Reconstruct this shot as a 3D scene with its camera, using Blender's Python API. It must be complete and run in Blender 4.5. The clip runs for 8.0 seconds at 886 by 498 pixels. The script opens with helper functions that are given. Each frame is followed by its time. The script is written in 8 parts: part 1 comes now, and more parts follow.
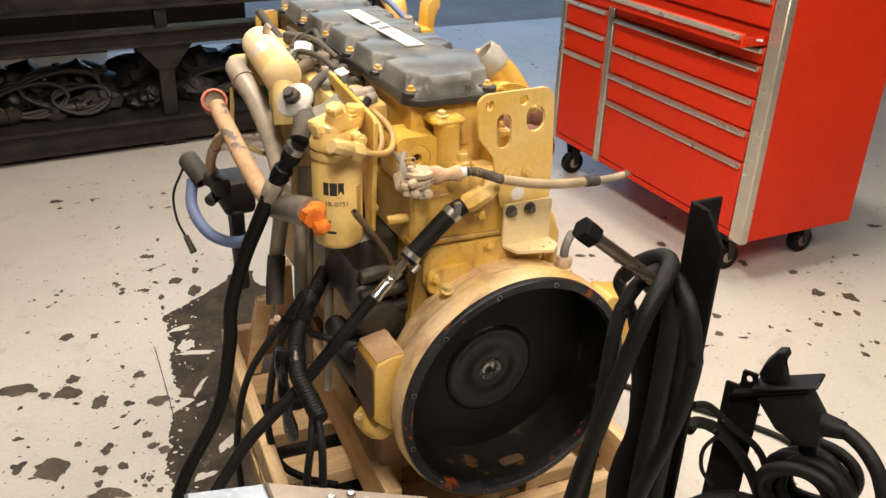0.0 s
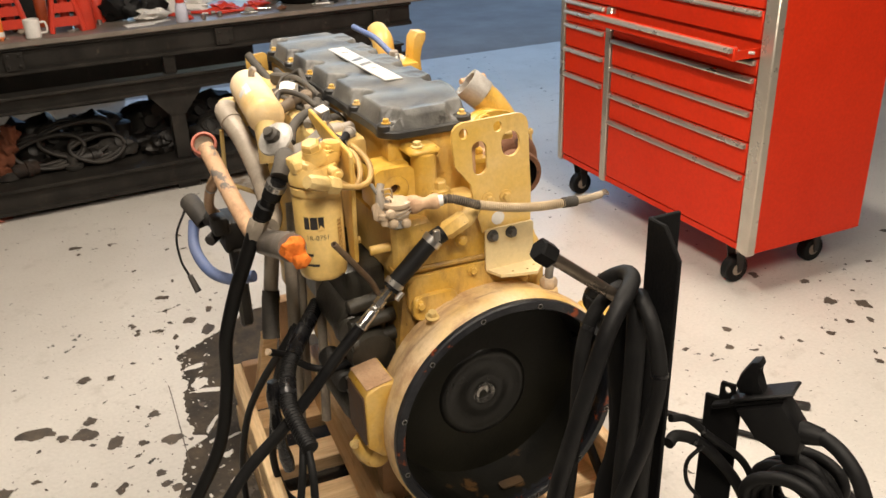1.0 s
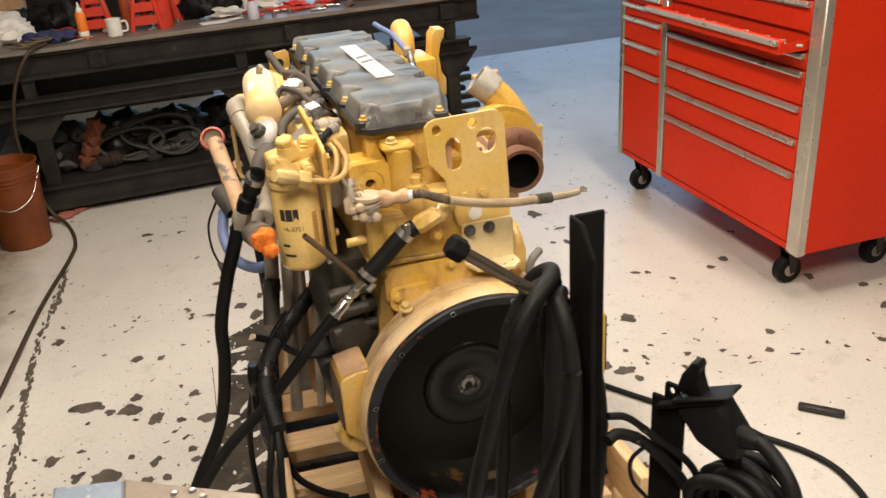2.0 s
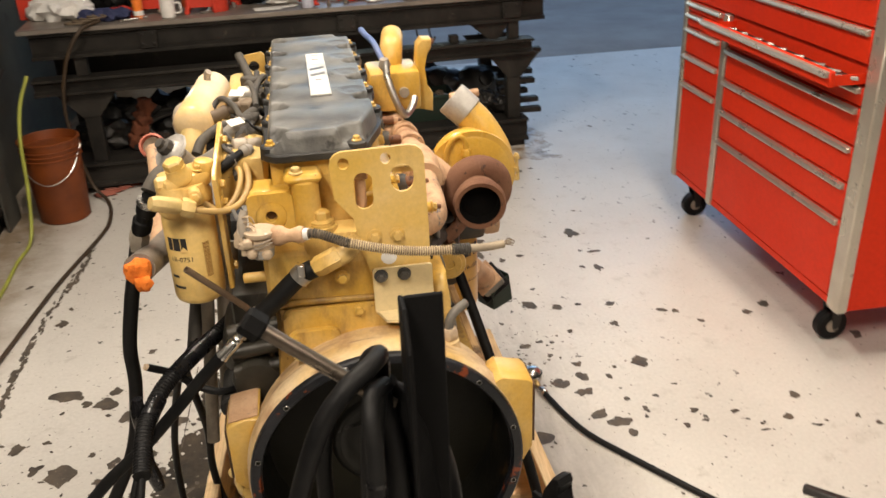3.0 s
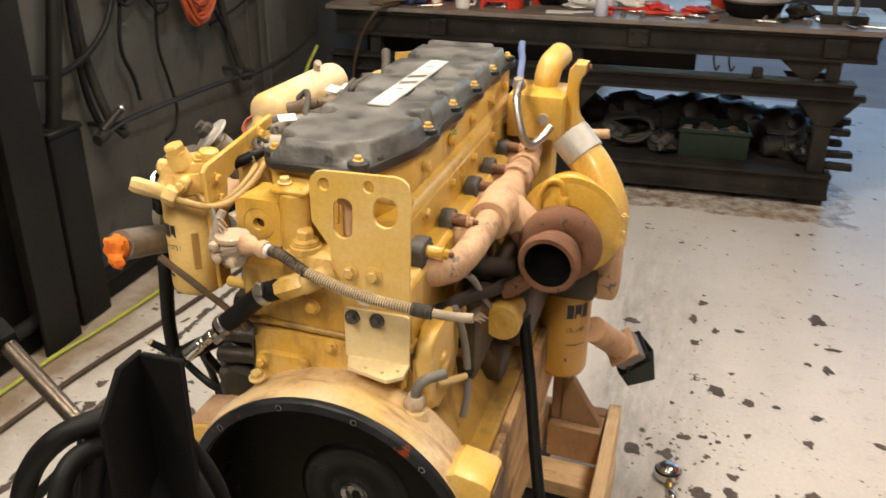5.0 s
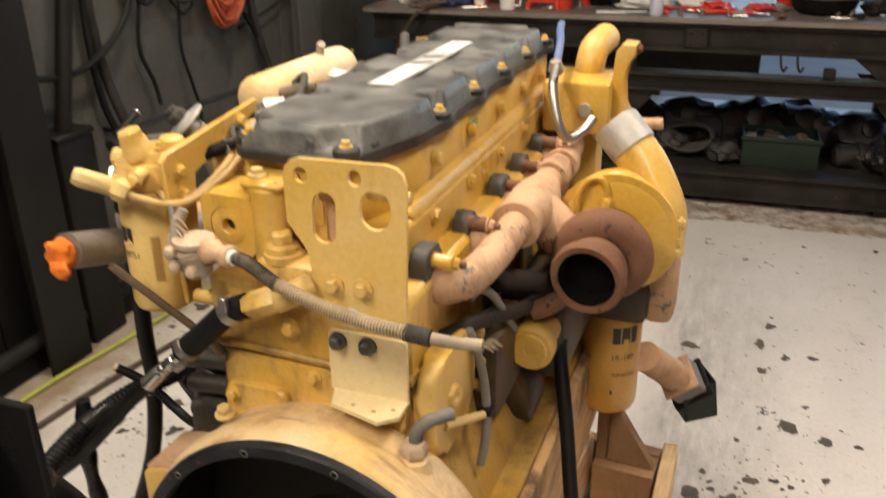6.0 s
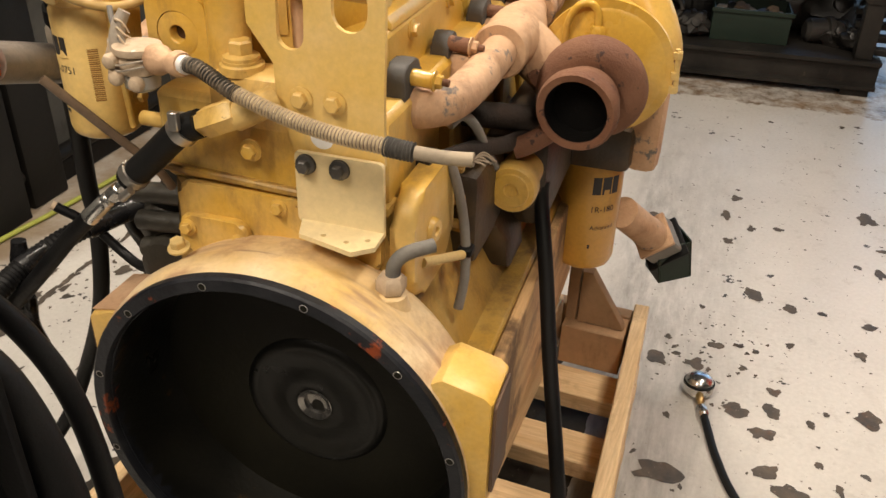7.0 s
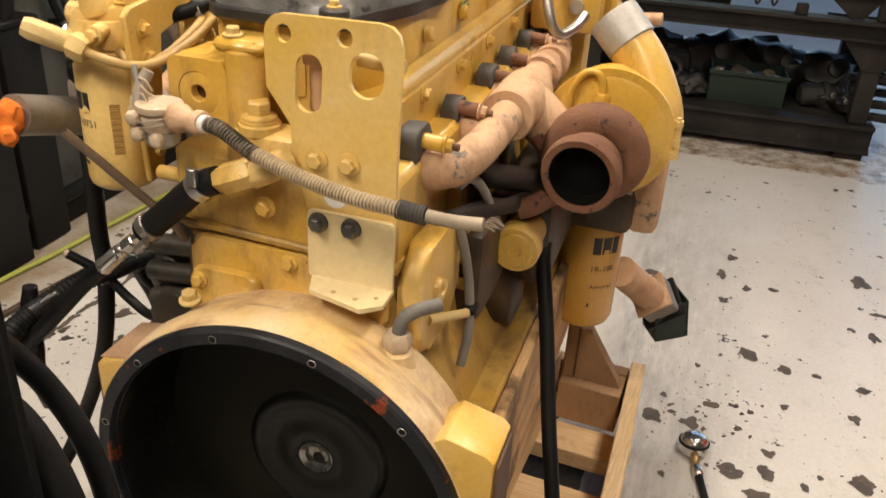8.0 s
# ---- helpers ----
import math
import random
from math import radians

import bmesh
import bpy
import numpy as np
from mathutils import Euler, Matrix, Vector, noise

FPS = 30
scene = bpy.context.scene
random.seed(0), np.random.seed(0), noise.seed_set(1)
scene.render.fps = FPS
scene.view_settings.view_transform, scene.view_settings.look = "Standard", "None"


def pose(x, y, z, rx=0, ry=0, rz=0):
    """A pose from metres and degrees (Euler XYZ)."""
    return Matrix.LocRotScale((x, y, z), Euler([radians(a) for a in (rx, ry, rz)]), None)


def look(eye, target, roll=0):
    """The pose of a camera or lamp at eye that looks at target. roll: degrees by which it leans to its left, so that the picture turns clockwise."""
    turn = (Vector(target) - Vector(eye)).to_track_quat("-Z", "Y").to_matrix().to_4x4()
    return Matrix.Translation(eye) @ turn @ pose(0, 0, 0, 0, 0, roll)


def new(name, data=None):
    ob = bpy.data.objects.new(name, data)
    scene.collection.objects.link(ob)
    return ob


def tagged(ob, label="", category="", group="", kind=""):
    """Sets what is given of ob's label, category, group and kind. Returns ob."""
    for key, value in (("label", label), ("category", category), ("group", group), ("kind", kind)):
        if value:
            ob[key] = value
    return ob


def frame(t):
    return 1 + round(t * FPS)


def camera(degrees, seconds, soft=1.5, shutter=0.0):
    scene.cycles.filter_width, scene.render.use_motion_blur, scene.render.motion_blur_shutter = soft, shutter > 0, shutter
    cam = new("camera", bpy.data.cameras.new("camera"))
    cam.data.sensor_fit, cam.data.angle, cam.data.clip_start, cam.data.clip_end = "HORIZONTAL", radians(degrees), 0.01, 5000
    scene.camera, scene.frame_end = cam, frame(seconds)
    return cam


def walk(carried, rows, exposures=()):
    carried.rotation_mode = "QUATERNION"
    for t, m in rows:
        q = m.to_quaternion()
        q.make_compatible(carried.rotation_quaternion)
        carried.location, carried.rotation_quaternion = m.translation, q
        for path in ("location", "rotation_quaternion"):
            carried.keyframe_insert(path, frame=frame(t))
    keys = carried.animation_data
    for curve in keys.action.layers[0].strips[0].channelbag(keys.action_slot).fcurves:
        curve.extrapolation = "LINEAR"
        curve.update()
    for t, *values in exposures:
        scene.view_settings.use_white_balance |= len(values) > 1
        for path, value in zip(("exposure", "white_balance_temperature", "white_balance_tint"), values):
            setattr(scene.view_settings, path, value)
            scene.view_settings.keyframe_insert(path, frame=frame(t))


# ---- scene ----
cam = camera(54.9, 8.0, shutter=0.35)
PATH = [
    (0, (-0.874, -1.333, 1.84), (-0.062, 0.258, 0.94), 1.9),
    (0.5, (-0.861, -1.352, 1.845), (-0.028, 0.237, 0.96), 1.8),
    (1, (-0.794, -1.409, 1.855), (-0.034, 0.238, 1.013), -2.0),
    (1.2, (-0.755, -1.438, 1.858), (-0.046, 0.238, 1.028), -2.9),
    (2.3, (-0.401, -1.573, 1.862), (0.064, 0.171, 1.001), -4.0),
    (2.5, (-0.297, -1.517, 1.844), (0.129, 0.225, 0.958), -3.6),
    (3, (-0.066, -1.423, 1.869), (0.215, 0.36, 1.007), -2.4),
    (3.5, (0.199, -1.462, 1.862), (0.148, 0.38, 1.085), -1.8),
    (4, (0.385, -1.421, 1.871), (0.054, 0.382, 1.07), -0.8),
    (4.5, (0.502, -1.245, 1.86), (0.149, 0.536, 1.022), 2.8),
    (4.7, (0.558, -1.19, 1.851), (0.154, 0.568, 0.988), 2.2),
    (5.8, (0.624, -0.865, 1.729), (-0.115, 0.831, 0.971), -1.5),
    (6, (0.583, -0.819, 1.687), (-0.066, 0.894, 0.885), -0.7),
    (6.5, (0.536, -0.774, 1.584), (-0.019, 0.864, 0.579), -0.1),
    (7, (0.521, -0.766, 1.545), (0.018, 0.876, 0.518), 1.6),
    (7.5, (0.515, -0.77, 1.550), (0.016, 0.884, 0.550), 2.85),
    (8, (0.509, -0.788, 1.574), (-0.001, 0.907, 0.644), 3.3),
]
walk(cam, [(t, look(eye, target, roll)) for t, eye, target, roll in PATH], [(0.0, 1.84), (1.2, 1.82), (2.5, 1.74), (3.5, 1.70), (4.7, 1.70), (6.0, 1.66), (8.0, 1.65)])

# ---- world, daylight at the open door, shop lamps ----
world = bpy.data.worlds.new("sky")
world.use_nodes = True
wn = world.node_tree
sky = wn.nodes.new("ShaderNodeTexSky")
sky.sky_type, sky.sun_disc = "NISHITA", False
sky.sun_elevation, sky.sun_rotation = radians(24), radians(190)
wn.links.new(sky.outputs[0], wn.nodes["Background"].inputs[0])
wn.nodes["Background"].inputs[1].default_value = 0.11
scene.world = world
scene.view_settings.exposure = 1.68

LAMP_COLOUR, LAMP_Z = (1.0, 0.868, 0.72), 3.5


def lamp(name, x, y, z, sx, sy, power, colour):
    data = bpy.data.lights.new(name, "AREA")
    data.shape, data.size, data.size_y, data.energy, data.color = "RECTANGLE", sx, sy, power, colour
    ob = new(name, data)
    ob.matrix_world = pose(x, y, z)
    return ob


LAMPS = [(-0.9, -1.7, 30), (1.2, -1.9, 20.5), (-0.5, 1.2, 28), (1.5, 1.2, 19)]
for lx, ly, power in LAMPS:
    lamp("tube_light", lx, ly, LAMP_Z, 0.25, 1.4, power, LAMP_COLOUR)

# ---- materials ----
def nodes_of(name):
    m = bpy.data.materials.new(name)
    m.use_nodes = True
    return m, m.node_tree.nodes, m.node_tree.links, m.node_tree.nodes["Principled BSDF"]


def rgb(c):
    return (c[0], c[1], c[2], 1.0)


def noise_node(n, l, scale, detail=4.0, rough=0.55, vec=None):
    t = n.new("ShaderNodeTexNoise")
    t.inputs["Scale"].default_value, t.inputs["Detail"].default_value, t.inputs["Roughness"].default_value = scale, detail, rough
    if vec is not None:
        l.new(vec, t.inputs["Vector"])
    return t


def ramp_node(n, l, src, a, b, ca=(0, 0, 0), cb=(1, 1, 1)):
    r = n.new("ShaderNodeValToRGB")
    r.color_ramp.elements[0].position, r.color_ramp.elements[1].position = a, b
    r.color_ramp.elements[0].color, r.color_ramp.elements[1].color = rgb(ca), rgb(cb)
    l.new(src, r.inputs[0])
    return r


def mix_node(n, l, fac, a, b, kind="MIX"):
    m = n.new("ShaderNodeMix")
    m.data_type, m.blend_type = "RGBA", kind
    for src, k in ((fac, 0), (a, 6), (b, 7)):
        if isinstance(src, (int, float)):
            m.inputs[k].default_value = src
        elif isinstance(src, tuple):
            m.inputs[k].default_value = rgb(src)
        else:
            l.new(src, m.inputs[k])
    return m.outputs[2]


def surface(name, c1, c2, rough=0.5, metal=0.0, scale=6.0, fine=90.0, bump=0.15, lo=0.35, hi=0.7, spots=None, spot_at=0.66,
            spot_scale=22.0, spread=0.15, vary=0.0, coat=0.0, spec=0.5, grime=None, grime_at=0.52):
    """Two colours mixed by broad noise, darkened a little by fine grain, with a third colour in worn spots."""
    m, n, l, b = nodes_of(name)
    co = n.new("ShaderNodeTexCoord").outputs["Object"]
    big, small = noise_node(n, l, scale, 5, 0.6, co), noise_node(n, l, fine, 3, 0.6, co)
    col = mix_node(n, l, ramp_node(n, l, big.outputs[0], lo, hi).outputs[0], c1, c2)
    col = mix_node(n, l, 0.35, col, ramp_node(n, l, small.outputs[0], 0.3, 0.7, (0.75, 0.75, 0.75), (1.1, 1.1, 1.1)).outputs[0], "MULTIPLY")
    if spots:
        sp = noise_node(n, l, spot_scale, 6, 0.65, co)
        col = mix_node(n, l, ramp_node(n, l, sp.outputs[0], spot_at, spot_at + 0.05).outputs[0], col, spots)
    if grime:
        mp = n.new("ShaderNodeMapping")
        mp.inputs["Scale"].default_value = (1.0, 0.8, 0.35)
        l.new(co, mp.inputs["Vector"])
        gr = noise_node(n, l, 13.0, 7, 0.7, mp.outputs[0])
        col = mix_node(n, l, ramp_node(n, l, gr.outputs[0], grime_at, grime_at + 0.22).outputs[0], col, grime)
    if vary:
        info = n.new("ShaderNodeObjectInfo")
        col = mix_node(n, l, vary, col, ramp_node(n, l, info.outputs["Random"], 0.0, 1.0, (0.45, 0.45, 0.45), (1.3, 1.25, 1.2)).outputs[0], "MULTIPLY")
    l.new(col, b.inputs["Base Color"])
    rr = ramp_node(n, l, big.outputs[0], 0.3, 0.75, (rough - spread * 0.5,) * 3, (min(1, rough + spread),) * 3)
    l.new(rr.outputs[0], b.inputs["Roughness"])
    b.inputs["Metallic"].default_value = metal
    b.inputs["Coat Weight"].default_value = coat
    b.inputs["Specular IOR Level"].default_value = spec
    if bump:
        bp = n.new("ShaderNodeBump")
        bp.inputs["Strength"].default_value, bp.inputs["Distance"].default_value = bump, 0.004
        l.new(small.outputs[0], bp.inputs["Height"])
        l.new(bp.outputs[0], b.inputs["Normal"])
    return m


YELLOW = surface("engine_yellow", (0.61, 0.362, 0.055), (0.68, 0.49, 0.20), 0.34, 0, 5, 120, 0.1, 0.40, 0.74, (0.10, 0.055, 0.02), 0.69, 34, coat=0.1, grime=(0.25, 0.145, 0.045), grime_at=0.54)
BRACKET_M = surface("bracket_yellow", (0.66, 0.425, 0.095), (0.76, 0.575, 0.29), 0.36, 0, 4, 120, 0.08, 0.38, 0.72, (0.12, 0.05, 0.02), 0.72, 28, coat=0.25, grime=(0.44, 0.27, 0.09), grime_at=0.58)
LINE_M = surface("grimy_fuel_line", (0.46, 0.29, 0.085), (0.40, 0.27, 0.12), 0.5, 0, 14, 120, 0.15, grime=(0.17, 0.10, 0.045), grime_at=0.52)
YELLOW_CLEAN = surface("filter_yellow", (0.76, 0.52, 0.17), (0.76, 0.55, 0.23), 0.38, 0, 7, 120, 0.04, 0.45, 0.8, (0.26, 0.13, 0.03), 0.72, 40, coat=0.2)
OIL_YELLOW = surface("oily_filter_yellow", (0.58, 0.305, 0.045), (0.50, 0.28, 0.06), 0.36, 0, 6, 120, 0.04, 0.4, 0.75, (0.20, 0.10, 0.03), 0.70, 30, coat=0.25, grime=(0.30, 0.17, 0.05), grime_at=0.56)
DUSTY = surface("dusty_yellow", (0.60, 0.40, 0.11), (0.62, 0.46, 0.20), 0.55, 0, 7, 140, 0.2, 0.3, 0.65, (0.16, 0.09, 0.04), 0.69, 30, grime=(0.34, 0.22, 0.10), grime_at=0.54)
BELL = surface("bell_yellow", (0.64, 0.41, 0.11), (0.74, 0.57, 0.35), 0.50, 0, 5, 120, 0.12, 0.28, 0.58, (0.16, 0.08, 0.03), 0.70, 26, grime=(0.40, 0.23, 0.12), grime_at=0.50)
def streak_bell(m):
    """Brown runs drawn out across the top of the casting."""
    n, l = m.node_tree.nodes, m.node_tree.links
    b = n["Principled BSDF"]
    old = b.inputs["Base Color"].links[0].from_socket
    mp = n.new("ShaderNodeMapping")
    mp.inputs["Rotation"].default_value = (0, 0, radians(28))
    mp.inputs["Scale"].default_value = (3.2, 22.0, 5.0)
    l.new(n.new("ShaderNodeTexCoord").outputs["Object"], mp.inputs["Vector"])
    runs, patch = noise_node(n, l, 1.0, 5, 0.6, mp.outputs[0]), noise_node(n, l, 4.5, 3, 0.5)
    both = n.new("ShaderNodeMath"); both.operation = "MULTIPLY"
    l.new(ramp_node(n, l, runs.outputs[0], 0.50, 0.64).outputs[0], both.inputs[0])
    l.new(ramp_node(n, l, patch.outputs[0], 0.42, 0.54, (0, 0, 0), (0.85,) * 3).outputs[0], both.inputs[1])
    l.new(mix_node(n, l, both.outputs[0], old, (0.30, 0.17, 0.10)), b.inputs["Base Color"])


streak_bell(BELL)
CREAM = surface("cream_plate", (0.74, 0.60, 0.33), (0.76, 0.63, 0.38), 0.42, 0, 4, 90, 0.05, 0.4, 0.8, (0.20, 0.10, 0.04), 0.76, 40)
PINK = surface("heat_faded_paint", (0.57, 0.37, 0.225), (0.43, 0.255, 0.14), 0.7, 0, 9, 120, 0.35, 0.35, 0.7, (0.15, 0.13, 0.115), 0.60, 17, grime=(0.19, 0.095, 0.05), grime_at=0.52)
RUST = surface("rusty_cast_iron", (0.135, 0.055, 0.028), (0.205, 0.10, 0.055), 0.8, 0.1, 14, 190, 0.45, 0.3, 0.7, (0.05, 0.024, 0.017), 0.61, 40, grime=(0.25, 0.14, 0.085), grime_at=0.57)
BLACK_CAST = surface("black_cast_iron", (0.016, 0.015, 0.014), (0.045, 0.04, 0.033), 0.6, 0.1, 9, 120, 0.3, 0.4, 0.8)
RIM_BLACK = surface("chipped_black_rim", (0.009, 0.010, 0.013), (0.030, 0.031, 0.036), 0.36, 0, 12, 120, 0.25, 0.45, 0.8, (0.22, 0.045, 0.012), 0.585, 19, spec=0.3)
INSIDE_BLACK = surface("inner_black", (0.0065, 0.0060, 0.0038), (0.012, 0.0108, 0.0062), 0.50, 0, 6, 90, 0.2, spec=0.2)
GRIMY = surface("grimy_engine_yellow", (0.46, 0.265, 0.04), (0.44, 0.29, 0.09), 0.5, 0, 6, 120, 0.2, 0.4, 0.7, (0.09, 0.05, 0.02), 0.66, 26, grime=(0.17, 0.095, 0.035), grime_at=0.47)
# the lighter grey holds dust and the sheen on the cover's top
COVER = surface("dusty_sheen_cover_plastic", (0.035, 0.035, 0.036), (0.185, 0.182, 0.168), 0.42, 0, 11, 150, 0.3, 0.30, 0.70, (0.028, 0.027, 0.026), 0.61, 12)
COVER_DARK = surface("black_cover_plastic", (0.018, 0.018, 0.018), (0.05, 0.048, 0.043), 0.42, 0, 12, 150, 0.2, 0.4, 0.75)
FLANGE_GREY = surface("grey_gasket_plate", (0.045, 0.043, 0.040), (0.10, 0.09, 0.08), 0.6, 0.1, 12, 140, 0.2, grime=(0.20, 0.10, 0.05), grime_at=0.58)
DUST_WHITE = surface("dust_caked_alloy", (0.54, 0.42, 0.29), (0.42, 0.32, 0.22), 0.7, 0.0, 22, 160, 0.3, spots=(0.58, 0.56, 0.52), spot_at=0.64, spot_scale=30)
RUBBER = surface("black_rubber", (0.0045, 0.0045, 0.005), (0.010, 0.0098, 0.0095), 0.52, 0, 14, 160, 0.15, spec=0.2)
TAPE_BLACK = surface("shiny_black_tape", (0.006, 0.006, 0.007), (0.012, 0.012, 0.013), 0.24, 0, 30, 90, 0.3, spec=0.5)
# sooty rust, with the shade it lies in added to its colour
DARK_RUST = surface("sooty_shaded_rust", (0.012, 0.008, 0.006), (0.032, 0.018, 0.011), 0.8, 0.1, 14, 160, 0.4)
# near black: the shade of a deep bore put into its colour
BORE_SHADE = surface("bore_shade", (0.0022, 0.002, 0.002), (0.005, 0.0045, 0.004), 0.9, 0, 14, 160, 0.3, spec=0.1)
RUBBER_DUSTY = surface("dusty_rubber", (0.035, 0.032, 0.029), (0.09, 0.078, 0.062), 0.72, 0, 12, 140, 0.2)
BROWN_HOSE = surface("brown_dusty_hose", (0.11, 0.078, 0.05), (0.18, 0.135, 0.09), 0.7, 0, 12, 140, 0.2)
OLD_RUBBER = surface("old_grey_rubber", (0.11, 0.105, 0.095), (0.20, 0.18, 0.15), 0.7, 0, 16, 140, 0.2)
# oil and the shade around the turbo share this dark colour
OILY_SHADED = surface("oily_shaded_casting", (0.030, 0.018, 0.008), (0.10, 0.058, 0.02), 0.45, 0, 9, 110, 0.3, 0.42, 0.72, grime=(0.02, 0.013, 0.008), grime_at=0.46)
GREY_RUBBER = surface("grey_rubber", (0.17, 0.16, 0.145), (0.24, 0.22, 0.19), 0.6, 0, 14, 140, 0.15)
CANISTER_M = surface("faded_cream_yellow", (0.68, 0.46, 0.19), (0.74, 0.60, 0.40), 0.45, 0, 5, 120, 0.1, 0.35, 0.6, (0.20, 0.11, 0.04), 0.70, 34, grime=(0.36, 0.24, 0.13), grime_at=0.58)
TAN_HOSE = surface("tan_dusty_sleeve", (0.60, 0.48, 0.31), (0.42, 0.33, 0.21), 0.75, 0, 26, 160, 0.25)
STEEL = surface("bare_steel", (0.52, 0.50, 0.47), (0.38, 0.36, 0.33), 0.3, 0.9, 12, 160, 0.1)
ALU = surface("cast_aluminium", (0.46, 0.44, 0.41), (0.34, 0.32, 0.29), 0.5, 0.45, 16, 160, 0.25)
GREY_PIPE = surface("grey_pipe", (0.40, 0.345, 0.275), (0.25, 0.215, 0.175), 0.5, 0.15, 10, 130, 0.2, grime=(0.12, 0.10, 0.085), grime_at=0.56)
ZINC = surface("dull_grey_bolt", (0.10, 0.098, 0.094), (0.17, 0.16, 0.15), 0.42, 0.6, 20, 160, 0.1)
DARK_STEEL = surface("dark_steel", (0.022, 0.021, 0.021), (0.045, 0.042, 0.039), 0.42, 0.3, 14, 160, 0.15)
WRAP = surface("matt_black_sheet", (0.0038, 0.0038, 0.0042), (0.007, 0.0068, 0.0066), 0.75, 0, 9, 60, 0.3, spec=0.12)
POST_BLACK = surface("black_painted_steel", (0.0040, 0.0040, 0.0045), (0.0075, 0.0072, 0.007), 0.62, 0, 10, 150, 0.2, spec=0.10)
ORANGE = surface("orange_rag", (0.85, 0.22, 0.02), (0.62, 0.13, 0.01), 0.85, 0, 30, 160, 0.6)
BLUE = surface("blue_hose", (0.10, 0.15, 0.32), (0.16, 0.20, 0.34), 0.5, 0, 12, 120, 0.1)
def timber(name, pale, dark, along, stain, stain_at=0.6, vary=0.2):
    """Sawn timber: fine grain and broad streaks drawn out along one axis, knots and stains."""
    m, n, l, b = nodes_of(name)
    co = n.new("ShaderNodeTexCoord").outputs["Object"]
    mp = n.new("ShaderNodeMapping")
    mp.inputs["Scale"].default_value = tuple(0.07 if k == along else 1.0 for k in range(3))
    l.new(co, mp.inputs["Vector"])
    fine, broad, knot = noise_node(n, l, 170, 4, 0.65, mp.outputs[0]), noise_node(n, l, 26, 5, 0.6, mp.outputs[0]), noise_node(n, l, 7, 6, 0.65, co)
    col = mix_node(n, l, ramp_node(n, l, broad.outputs[0], 0.36, 0.66).outputs[0], pale, dark)
    col = mix_node(n, l, 0.6, col, ramp_node(n, l, fine.outputs[0], 0.32, 0.62, (0.68, 0.60, 0.52), (1.08, 1.08, 1.06)).outputs[0], "MULTIPLY")
    col = mix_node(n, l, ramp_node(n, l, knot.outputs[0], stain_at, stain_at + 0.14).outputs[0], col, stain)
    info = n.new("ShaderNodeObjectInfo")
    col = mix_node(n, l, vary, col, ramp_node(n, l, info.outputs["Random"], 0.0, 1.0, (0.5, 0.46, 0.42), (1.2, 1.18, 1.15)).outputs[0], "MULTIPLY")
    l.new(col, b.inputs["Base Color"])
    b.inputs["Roughness"].default_value = 0.68
    bp = n.new("ShaderNodeBump")
    bp.inputs["Strength"].default_value, bp.inputs["Distance"].default_value = 0.35, 0.003
    l.new(fine.outputs[0], bp.inputs["Height"]), l.new(bp.outputs[0], b.inputs["Normal"])
    return m


WOOD = timber("pale_crate_wood", (0.82, 0.62, 0.37), (0.68, 0.46, 0.24), 0, (0.42, 0.26, 0.13), 0.60)
WOOD_Y = timber("pale_rail_wood", (0.82, 0.62, 0.37), (0.70, 0.48, 0.25), 1, (0.42, 0.26, 0.13), 0.60)
OILED_WOOD = timber("oil_stained_plank", (0.62, 0.40, 0.19), (0.40, 0.23, 0.10), 1, (0.13, 0.075, 0.035), 0.50)
WOOD_DARK = surface("stained_wood", (0.36, 0.22, 0.12), (0.46, 0.29, 0.16), 0.66, 0, 6, 60, 0.25, vary=0.3, grime=(0.18, 0.11, 0.06), grime_at=0.55)
RED = surface("red_enamel", (0.72, 0.036, 0.008), (0.66, 0.031, 0.007), 0.42, 0, 2.0, 60, 0.02, spec=0.18)
TRIM = surface("aluminium_trim", (0.62, 0.57, 0.49), (0.54, 0.49, 0.42), 0.3, 0.7, 9, 200, 0.05)
DRAWER_DARK = surface("drawer_inside", (0.05, 0.02, 0.016), (0.03, 0.018, 0.015), 0.6)
BENCH_STEEL = surface("greasy_bench_steel", (0.016, 0.0145, 0.013), (0.038, 0.034, 0.029), 0.5, 0.3, 5, 60, 0.3, spots=(0.085, 0.068, 0.052), spot_at=0.66, spot_scale=9, spec=0.3, grime=(0.06, 0.048, 0.038), grime_at=0.58)
BENCH_TOP = surface("worn_bench_top", (0.30, 0.265, 0.23), (0.17, 0.145, 0.12), 0.42, 0.4, 3, 60, 0.15)
WALL_GREY = surface("dark_grey_wall", (0.086, 0.084, 0.074), (0.056, 0.053, 0.045), 0.5, 0, 1.3, 40, 0.1, spots=(0.04, 0.037, 0.031), spot_at=0.64, spot_scale=5, spec=0.3, grime=(0.028, 0.024, 0.02), grime_at=0.55)
WALL_DARK = surface("near_black_steel", (0.007, 0.0066, 0.006), (0.015, 0.0135, 0.0115), 0.55, 0.1, 3, 50, 0.25, spec=0.2, grime=(0.024, 0.020, 0.016), grime_at=0.60)
WALL_PALE = surface("shop_wall", (0.16, 0.15, 0.135), (0.11, 0.10, 0.09), 0.7, 0, 0.8, 40, 0.1)
CEILING_M = surface("ceiling_sheet", (0.20, 0.19, 0.17), (0.14, 0.13, 0.12), 0.7, 0, 0.6, 30, 0.1)
ASPHALT = surface("asphalt", (0.060, 0.056, 0.052), (0.082, 0.076, 0.07), 0.85, 0, 1.2, 120, 0.4)
WHITE = surface("white_plastic", (0.78, 0.76, 0.73), (0.68, 0.66, 0.62), 0.5, 0, 12, 120, 0.05)
